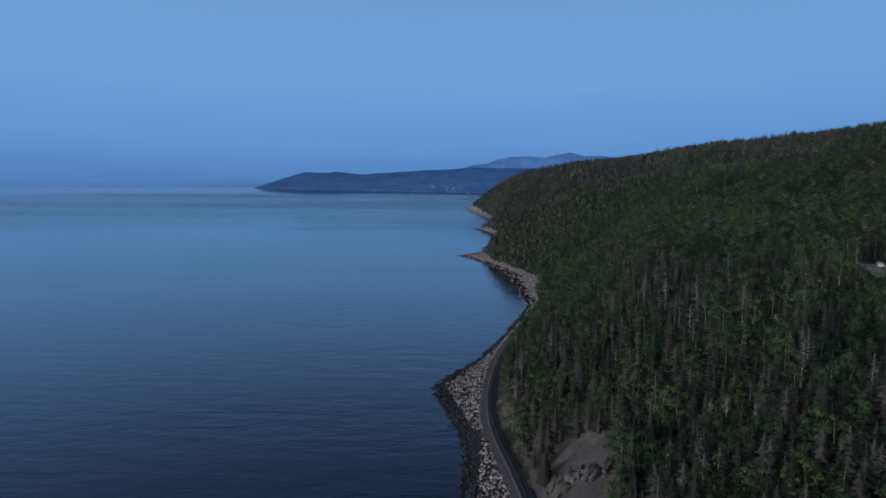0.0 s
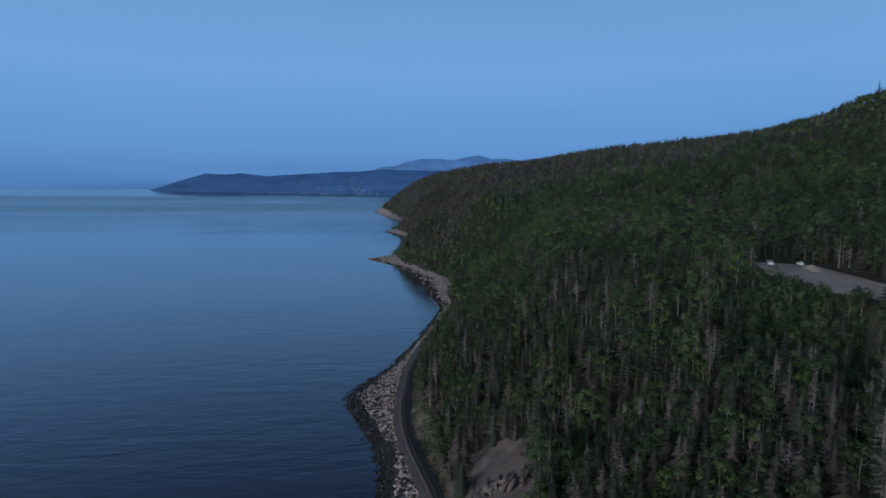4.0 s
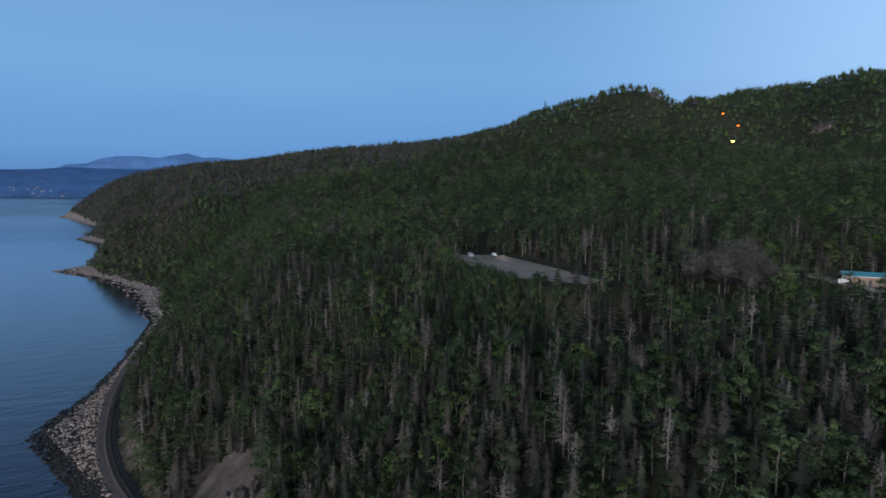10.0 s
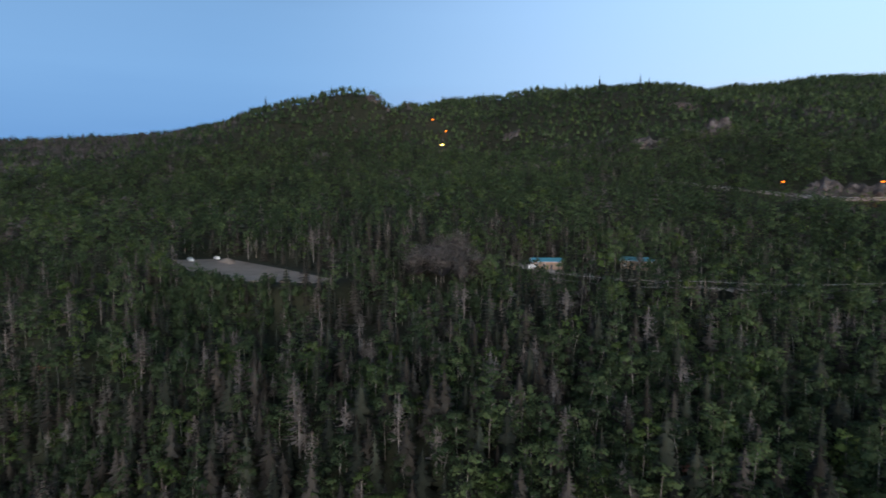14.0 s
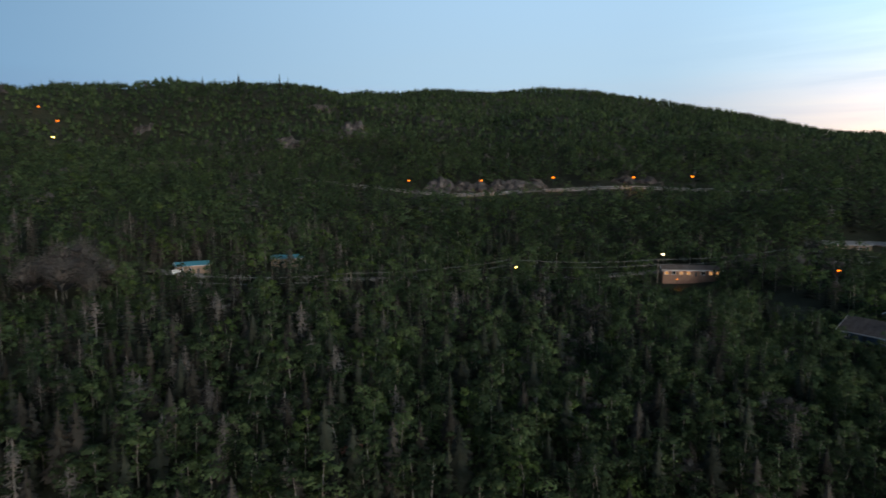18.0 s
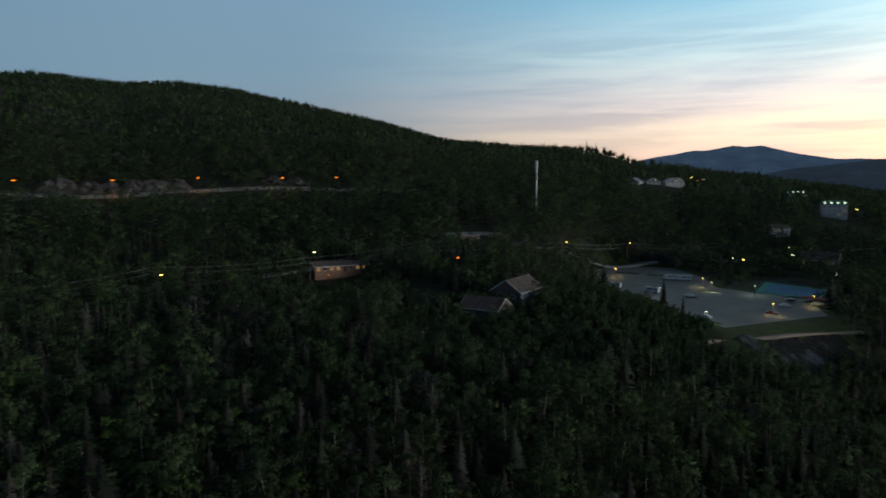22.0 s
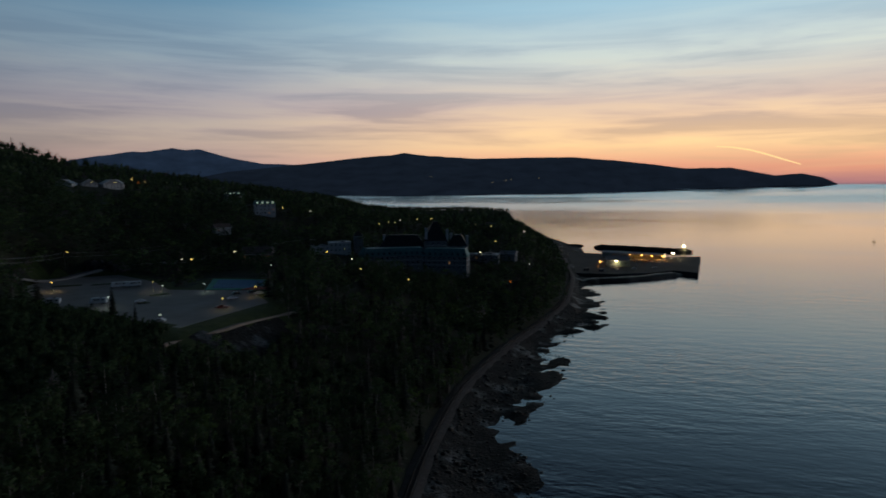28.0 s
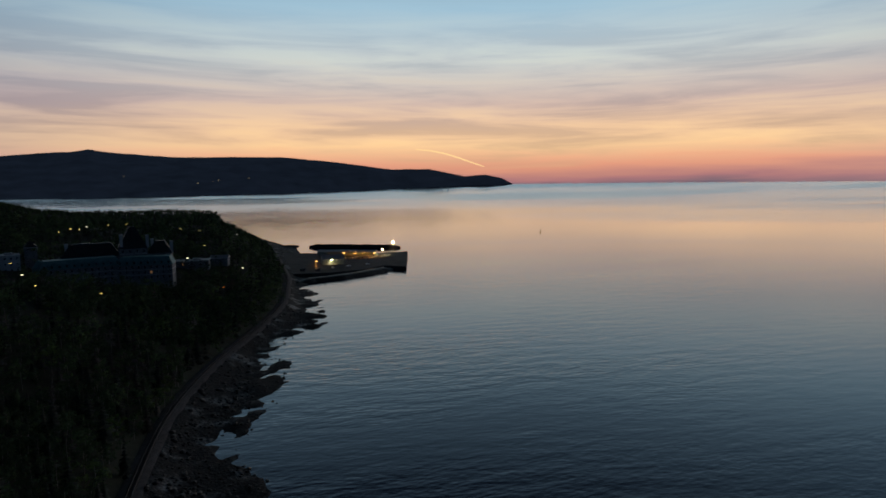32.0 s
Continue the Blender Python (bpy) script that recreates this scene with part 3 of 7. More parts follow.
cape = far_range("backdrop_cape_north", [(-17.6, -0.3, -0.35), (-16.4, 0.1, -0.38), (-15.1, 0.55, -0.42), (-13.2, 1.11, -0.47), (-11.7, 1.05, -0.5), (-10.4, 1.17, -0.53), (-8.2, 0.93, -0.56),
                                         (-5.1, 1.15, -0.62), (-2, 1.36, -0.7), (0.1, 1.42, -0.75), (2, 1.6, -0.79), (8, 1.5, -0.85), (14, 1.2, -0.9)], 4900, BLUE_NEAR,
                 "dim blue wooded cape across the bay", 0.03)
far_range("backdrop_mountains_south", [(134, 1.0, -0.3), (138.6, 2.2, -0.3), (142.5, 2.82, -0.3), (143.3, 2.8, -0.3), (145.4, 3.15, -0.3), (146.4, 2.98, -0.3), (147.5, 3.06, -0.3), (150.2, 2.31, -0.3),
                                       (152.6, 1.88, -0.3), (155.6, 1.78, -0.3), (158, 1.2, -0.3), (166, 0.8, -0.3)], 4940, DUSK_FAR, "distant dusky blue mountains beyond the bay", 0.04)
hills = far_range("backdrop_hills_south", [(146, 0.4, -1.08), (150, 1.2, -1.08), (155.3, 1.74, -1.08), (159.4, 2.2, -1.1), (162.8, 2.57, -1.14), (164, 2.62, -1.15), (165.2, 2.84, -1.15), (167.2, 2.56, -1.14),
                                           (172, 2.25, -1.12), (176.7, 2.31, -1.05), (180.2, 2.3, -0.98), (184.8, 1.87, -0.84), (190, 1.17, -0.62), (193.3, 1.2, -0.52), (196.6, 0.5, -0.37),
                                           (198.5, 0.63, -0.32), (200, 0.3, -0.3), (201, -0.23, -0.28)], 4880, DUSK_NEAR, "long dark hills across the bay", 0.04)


# ---- places of the built things ----
HOUSE, GARAGE = (196, -150), (186, -128)
BUNGALOW = (278, -107)
LODGE_A, LODGE_B = (247, 104), (264, 70)
LONG_HALL = (312, -206)
SHELTERS = [(118, 20), (85, 187)]
MAST = (337, -274)
HOTEL = (112, -446)
CUTS = [(480, -4, 26, 14), (474, -48, 26, 13), (466, -138, 20, 9)]
OUTCROPS = [(646, 106, 25, 20), (602, 155, 24, 12), (678, 330, 17, 8), (776, 160, 15, 8), (604, 480, 11, 7), (285, -432, 10, 7), (276, -330, 12, 5)]
HIGH_ROAD = [(500, 130), (478, 70), (468, 30), (464, -5), (462, -45), (454, -90), (446, -135), (434, -175), (425, -215), (428, -270)]
STREET = [(236, 190), (243, 120), (246, 60), (268, 10), (278, -40), (292, -95), (294, -150), (286, -215), (292, -268), (276, -334), (254, -366), (232, -420), (205, -480)]
TOWN = [(250, -518), (228, -528), (166, -538), (163, -555), (157, -557), (157, -576), (144, -590), (131, -597), (151, -405), (123, -342), (109, -317), (88, -339),
        (153, -379), (205, -356), (87, -593), (71, -592), (59, -521), (222, -326), (209, -316), (410, -478), (405, -501), (278, -95), (262, -235), (288, -313)]

# ---- flat yards ----
def slab(name, poly, level, mat, label, category, thick=0.25, crown=0.0):
    bm = bmesh.new()
    top = [bm.verts.new((x, y, level)) for x, y in poly]
    f = bm.faces.new(top)
    if f.normal.z < 0:
        f.normal_flip()
    r = bmesh.ops.extrude_face_region(bm, geom=[f])
    for v in r["geom"]:
        if isinstance(v, bmesh.types.BMVert):
            v.co.z -= thick
    bmesh.ops.recalc_face_normals(bm, faces=bm.faces)
    me = bpy.data.meshes.new(name)
    bm.to_mesh(me)
    bm.free()
    me.materials.append(mat)
    return tagged(new(name, me), label, category, kind="structure")


slab("pavement_south_lot", LOT_SOUTH, 42.12, ASPHALT, "worn grey asphalt parking lot among trees", "parking lot")
slab("pavement_north_lot", LOT_NORTH, 62.14, GRAVEL, "pale bare gravel yard in the forest", "gravel yard")


# ---- forest ----
def unit(v):
    return v / np.maximum(np.linalg.norm(v, axis=-1, keepdims=True), 1e-9)


def cards(rng, centre, radius, count, size, shell=0.55, soft=0.75, lift=0.25):
    """Leaf sprays: small uneven triangles lying round a rough ellipsoid, shaded as one soft crown."""
    d = unit(rng.normal(size=(count, 3)))
    d[:, 2] = np.where(d[:, 2] < -0.55, -d[:, 2], d[:, 2])
    rad = (shell + (1 - shell) * rng.random(count)) * (0.82 + 0.36 * rng.random(count))
    c = np.array(centre) + d * rad[:, None] * np.array(radius)
    face = unit(d + 0.75 * rng.normal(size=(count, 3)) * 0.6)
    u = unit(np.cross(face, rng.normal(size=(count, 3))))
    v = np.cross(face, u)
    sz = size * (0.6 + 0.8 * rng.random(count))[:, None]
    k = (0.6 + 0.6 * rng.random((3, count)))[:, :, None]
    p = np.stack([c + u * sz * k[0], c + (-0.5 * u + 0.8 * v) * sz * k[1], c + (-0.5 * u - 0.8 * v) * sz * k[2]], 1)
    n = unit(soft * (d + np.array((0, 0, lift))) + (1 - soft) * face)
    return p.reshape(-1, 3), np.arange(count * 3).reshape(-1, 3), np.repeat(n, 3, axis=0)


def core(rng, centre, radius, segs=6, rings=3):
    """The dense heart of a crown: a lumpy dome under the outer leaves."""
    v, f = [], []
    for i in range(rings):
        e = -0.5 + (1.35 + 0.5) * i / rings
        for j in range(segs):
            a = 2 * math.pi * (j + 0.5 * (i % 2)) / segs
            k = 0.78 + 0.42 * rng.random()
            v.append((k * math.cos(e) * math.cos(a), k * math.cos(e) * math.sin(a), k * math.sin(e)))
    v.append((0.1 * rng.normal(), 0.1 * rng.normal(), 0.95 + 0.2 * rng.random()))
    for i in range(rings - 1):
        for j in range(segs):
            p, q = i * segs + j, i * segs + (j + 1) % segs
            f += [(p, q, q + segs), (p, q + segs, p + segs)]
    top = len(v) - 1
    f += [(top - segs + j, top - segs + (j + 1) % segs, top) for j in range(segs)]
    v = np.array(v)
    return np.array(centre) + v * np.array(radius), np.array(f), unit(v + np.array((0, 0, 0.6)) + 0.25 * rng.normal(size=v.shape))


def join(*pieces):
    """Pieces of vertices and faces, or of vertices, faces and normals, as one."""
    n, fs = 0, []
    for q in pieces:
        fs.append(q[1] + n)
        n += len(q[0])
    out = [np.concatenate([q[0] for q in pieces]), np.concatenate(fs)]
    if len(pieces[0]) == 3:
        out.append(np.concatenate([q[2] for q in pieces]))
    return tuple(out)


def stem(path, radii, sides=5):
    """A tapered tube along points."""
    path = np.array(path, float)
    rings = []
    for p, r in zip(path, radii):
        a = np.arange(sides) * 2 * math.pi / sides
        rings.append(np.stack([p[0] + r * np.cos(a), p[1] + r * np.sin(a), np.full(sides, p[2])], -1))
    f = []
    for k in range(len(path) - 1):
        for i in range(sides):
            a, b = k * sides + i, k * sides + (i + 1) % sides
            f += [(a, b, b + sides), (a, b + sides, a + sides)]
    return np.concatenate(rings), np.array(f)


def boughs(rng, height, spread, tiers, per, start=0.12, droop=0.32, thin=1.0, wide=0.52, power=0.85):
    """Whorls of drooping needle boughs, each a pair of ragged triangles."""
    v, f, nm = [], [], []
    for k in range(tiers):
        t = k / (tiers - 1)
        z = height * (start + (1 - start) * t ** 0.9)
        r = spread * ((1 - t) ** power) * (0.75 + 0.45 * rng.random()) + 0.12
        for i in range(per):
            if rng.random() > thin:
                continue
            a = 2 * math.pi * (i + 0.8 * rng.random()) / per + k * 1.3
            rr = r * (0.6 + 0.65 * rng.random())
            w = rr * wide * (0.8 + 0.4 * rng.random())
            ca, sa = math.cos(a), math.sin(a)
            tip = (ca * rr, sa * rr, z - rr * droop * (0.6 + 0.8 * rng.random()))
            m = 0.55
            left = (ca * rr * m - sa * w, sa * rr * m + ca * w, z - rr * droop * 0.75)
            right = (ca * rr * m + sa * w, sa * rr * m - ca * w, z - rr * droop * 0.75)
            top = (0, 0, z + 0.16 * height / tiers * 2)
            n = len(v)
            v += [top, left, tip, right]
            f += [(n, n + 2, n + 1), (n, n + 3, n + 2)]
            out = (ca, sa, 0.55)
            nm += [out, (ca - 0.4 * sa, sa + 0.4 * ca, 0.5), out, (ca + 0.4 * sa, sa - 0.4 * ca, 0.5)]
    n = len(v)
    v += [(0.16, 0, height * 0.93), (-0.1, 0.14, height * 0.93), (-0.1, -0.14, height * 0.93), (0, 0, height * 1.04)]
    f += [(n, n + 1, n + 3), (n + 1, n + 2, n + 3), (n + 2, n, n + 3)]
    nm += [(1, 0, 0.5), (-0.6, 0.8, 0.5), (-0.6, -0.8, 0.5), (0, 0, 1)]
    return np.array(v), np.array(f), unit(np.array(nm, float))


def limbs(rng, height, count, reach, base=0.35, thick=0.07):
    pieces = []
    for _ in range(count):
        a = rng.random() * 2 * math.pi
        z = height * (base + (0.9 - base) * rng.random())
        r = reach * (0.5 + 0.6 * rng.random()) * (1.15 - z / height)
        up = r * (0.1 + 0.8 * rng.random())
        p = [(0, 0, z), (math.cos(a) * r * 0.5, math.sin(a) * r * 0.5, z + up * 0.4), (math.cos(a + 0.3) * r, math.sin(a + 0.3) * r, z + up)]
        pieces.append(stem(p, (thick, thick * 0.7, 0.015), 3))
    return pieces


rng = np.random.default_rng(5)


def spruce(h, level):
    tiers, per, thin = ((19, 9, 0.9), (12, 7, 0.95), (7, 6, 0.95), (4, 4, 1.0))[level]
    crown = boughs(rng, h, h * (0.175, 0.175, 0.18, 0.2)[level], tiers, per, start=(0.05, 0.05, 0.05, 0.1)[level], thin=thin, wide=(0.34, 0.42, 0.5, 0.6)[level])
    return stem([(0, 0, -1.5), (0, 0, h * 0.5), (0.05, 0, h)], (0.17, 0.1, 0.02), 4 if level else 5), crown


def sparse_spruce(h, level):
    tiers, per, thin = ((22, 9, 0.8), (13, 7, 0.85), (7, 6, 0.9), (4, 4, 0.95))[level]
    crown = boughs(rng, h, h * (0.165, 0.165, 0.17, 0.19)[level], tiers, per, start=0.08, droop=0.25, thin=thin, wide=(0.3, 0.38, 0.48, 0.55)[level], power=0.75)
    return stem([(0, 0, -1.5), (0.1, 0, h * 0.5), (0.05, 0.1, h)], (0.16, 0.1, 0.02), 4), crown


def poplar(h, level):
    w = h * (0.22, 0.24, 0.3, 0.36)[level]
    n = (9, 6, 3, 1)[level]
    lobes = []
    lean = rng.normal(size=2) * 0.04 * h
    for k in range(n):
        t = (k + 0.5) / n
        a = k * 2.4 + rng.random()
        r = w * 0.75 * math.sin(math.pi * (0.2 + 0.72 * t)) * (level < 3)
        c = (math.cos(a) * r + lean[0] * t, math.sin(a) * r + lean[1] * t, h * (0.2 + 0.7 * t, 0.2 + 0.7 * t, 0.24 + 0.64 * t, 0.52)[level])
        q = w * (1.0 - 0.45 * t) * (0.75 + 0.4 * rng.random()) * (0.78, 0.85, 1.0, 1.1)[level]
        rad = (q, q, (q * 0.95, q, q * 1.05, h * 0.42)[level])
        lobes.append(cards(rng, c, tuple(1.1 * v for v in rad), (50, 40, 28, 17)[level], (0.33, 0.4, 0.58, 0.9)[level], shell=(0.3, 0.3, 0.4, 0.75)[level], soft=0.65,
                           lift=(0.3, 0.35, 0.5, 0.7)[level]))
        if level == 3:
            lobes.append(core(rng, c, tuple(0.8 * v for v in rad), 5, 1))
    trunk = stem([(0, 0, -1.5), (0.1, 0.05, h * 0.4), (lean[0] * 0.8, lean[1] * 0.8, h * 0.85)], (0.13, 0.09, 0.03), 4 if level == 0 else 3)
    if level == 0:
        trunk = join(trunk, *limbs(rng, h, 4, w * 1.2))
    return trunk, join(*lobes)


def snag(h, level):
    trunk = stem([(0, 0, -1.5), (0.15, 0, h * 0.5), (0.1, 0.2, h)], (0.17, 0.12, 0.03), 4)
    trunk = join(trunk, *limbs(rng, h, (22, 14, 8, 3)[level], h * 0.26, 0.3, 0.075))
    twigs = boughs(rng, h, h * 0.17, (16, 12, 7, 3)[level], (8, 7, 5, 4)[level], start=0.3, droop=-0.05, thin=0.5, wide=(0.13, 0.16, 0.22, 0.4)[level])
    w = h * 0.15
    twigs = join(twigs, cards(rng, (0, 0, h * 0.68), (w, w, h * 0.26), (150, 90, 30, 4)[level], (0.2, 0.26, 0.4, 0.9)[level], shell=0.2))
    return trunk, twigs


SPECIES = {  # name: builder, height, bark, leaves, label
    "spruce": (spruce, 12.5, BARK, SPRUCE, "dark green spruce with drooping boughs on the wooded slope"),
    "thin_spruce": (sparse_spruce, 12.5, BARK, RUSTY, "thin brownish spruce with gappy boughs on the wooded slope"),
    "poplar": (poplar, 11.5, PALEBARK, LEAF, "green poplar with pale trunk and open leafy crown"),
    "birch": (poplar, 10.5, PALEBARK, FRESH, "bright green young birch with pale trunk"),
    "dead_tree": (snag, 11.5, DEADWOOD, BARE, "bare grey dead tree with broken twigs"),
    "budding_tree": (poplar, 10.5, PALEBARK, BUDS, "purplish brown hardwood still without leaves"),
}


def towards(p, k):
    """A place k metres nearer the water's edge below the eye than p."""
    r = math.hypot(*p)
    return p[0] * (1 - k / r), p[1] * (1 - k / r)


CLEAR = []                                       # x, y, radius kept free of trees
for spot, radius, ahead in ((HOUSE, 9, 6), (GARAGE, 8, 5), ((203, 128), 9, 6), (BUNGALOW, 13, 13), (LODGE_A, 6, 4), (LODGE_B, 6, 3), (LONG_HALL, 15, 12), (SHELTERS[0], 4.2, 9),
                            (SHELTERS[1], 4.0, 9), (MAST, 3, 2), (HOTEL, 44, 10), ((174, -446), 19, 30), ((205, -386), 10, 10), ((272, -526), 17, 24), ((345, -598), 12, 22),
                            ((448, -520), 32, 60), ((267, -445), 8, 10), ((82, -478), 18, 12), ((60, -500), 12, 6)):
    n = max(1, int(ahead / 6))
    for k in range(n + 1):
        CLEAR.append((*towards(spot, ahead * k / n), radius * (1 - 0.25 * k / n)))
HILL_LAMPS = [(640, 420, 169.8), (625, 392, 153.8), (562, 357, 132.6)]
for x, y, z in HILL_LAMPS:
    CLEAR += [(x, y, 7), (*towards((x, y), 11), 7), (*towards((x, y), 22), 6)]
for x, y, w, h in CUTS:
    CLEAR += [(x - 3, y + k * w * 0.5, w * 0.55) for k in (-1, 0, 1)] + [(x - 14, y, w * 0.6)]
for x, y, w, h in OUTCROPS:
    CLEAR += [(x, y, w * 0.6), (*towards((x, y), w * 0.7), w * 0.45)]


def along(line, step):
    out = []
    for (ax, ay), (bx, by) in zip(line, line[1:]):
        n = max(1, int(math.hypot(bx - ax, by - ay) / step))
        out += [(ax + (bx - ax) * k / n, ay + (by - ay) * k / n) for k in range(n)]
    return out + [line[-1]]


CLEAR += [(x, y, 6.5) for x, y in along(HIGH_ROAD[2:9], 6)] + [(x - 8, y, 6) for x, y in along(HIGH_ROAD[2:8], 6)]
CLEAR += [(x, y, 3) for x, y in along(STREET, 6)]
for spot in TOWN:
    CLEAR += [(*spot, 4.5), (*towards(spot, 7), 4.5), (*towards(spot, 14), 4)]




def clear_of(x, y):
    ok = ((x - rail_x(y) > np.where(y < 0, 3.2, 6)) | (y > 490)) & (x - shore_x(y) > np.where(y > 440, ledge_width(y), 10))
    for poly, gap in ((LOT_SOUTH, 4), (COURT, 4), (LOT_NORTH, 4.5)):
        ok &= polygon_far(x, y, poly) > gap
    ok &= polygon_far(x, y, BANK) > 0
    scar = (np.hypot((x - 37) / 9, (y - 160) / 22) > 1) & (np.hypot((x - 30) / 8, (y - 132) / 14) > 1)
    ok &= scar
    for cx, cy, r in CLEAR:
        ok &= (np.abs(x - cx) > r) | (np.abs(y - cy) > r) | (np.hypot(x - cx, y - cy) > r)
    return ok


_ha = np.radians(np.arange(-6, 190, 0.5))
_hd = np.concatenate([np.arange(40, 600, 12.0), np.arange(600, 2800, 30.0)])
_hx, _hy = _hd[:, None] * np.sin(_ha)[None], _hd[:, None] * np.cos(_ha)[None]
_he = np.maximum.accumulate(np.arctan2(ground(_hx, _hy) - EYE, _hd[:, None]), axis=0)


def behind_ridge(x, y):
    """True on slopes that fall away behind a crest."""
    a = np.clip(((np.arctan2(x, y) - _ha[0]) / (_ha[1] - _ha[0])).round().astype(int), 0, len(_ha) - 1)
    d = np.clip(np.searchsorted(_hd, np.hypot(x, y) * 0.985 - 12) - 1, 0, len(_hd) - 1)
    return (np.arctan2(ground(x, y) + 15 - EYE, np.hypot(x, y)) < _he[d, a] - 0.007) & (x > shore_x(y) + 170)


def scatter(lo, hi, step, seed):
    """Tree places between two distances, on a jittered grid."""
    g = np.random.default_rng(seed)
    n = int(hi / step) + 1
    gx, gy = np.meshgrid(np.arange(-4, n), np.arange(-n, n))
    x = (gx + g.random(gx.shape)) * step
    y = (gy + g.random(gx.shape)) * step
    r = np.hypot(x, y)
    keep = (r > lo) & (r < hi) & clear_of(x, y)
    x, y = x[keep], y[keep]
    out = x - rail_x(y)
    gap = fbm(x, y, 30, 3, 41)
    keep = (gap > -0.55) & ((out > 24) | (g.random(len(x)) < 0.85) | (y > 430) | (y < 40))
    if hi > 400:
        keep &= ~behind_ridge(x, y) | (g.random(len(x)) < 0.05)
    return x[keep], y[keep], g


LOW = [(128, 165, 34, 0.85), (146, 190, 24, 0.5), (165, -118, 38, 0.6), (150, -172, 36, 0.62), (247, -92, 30, 0.6), (178, -195, 42, 0.5), (222, 96, 16, 0.6), (100, -212, 26, 0.55), (95, -390, 60, 0.8)] + [(186, 118, 20, 0.6), (84, 14, 14, 0.6), (66, 146, 14, 0.6)] + [(432, y, 26, 0.8) for y in range(-170, 60, 28)]   # young growth


LOW += [(*towards(spot, 18), 20, 0.62 if math.hypot(*spot) > 450 else 0.85) for spot in TOWN]


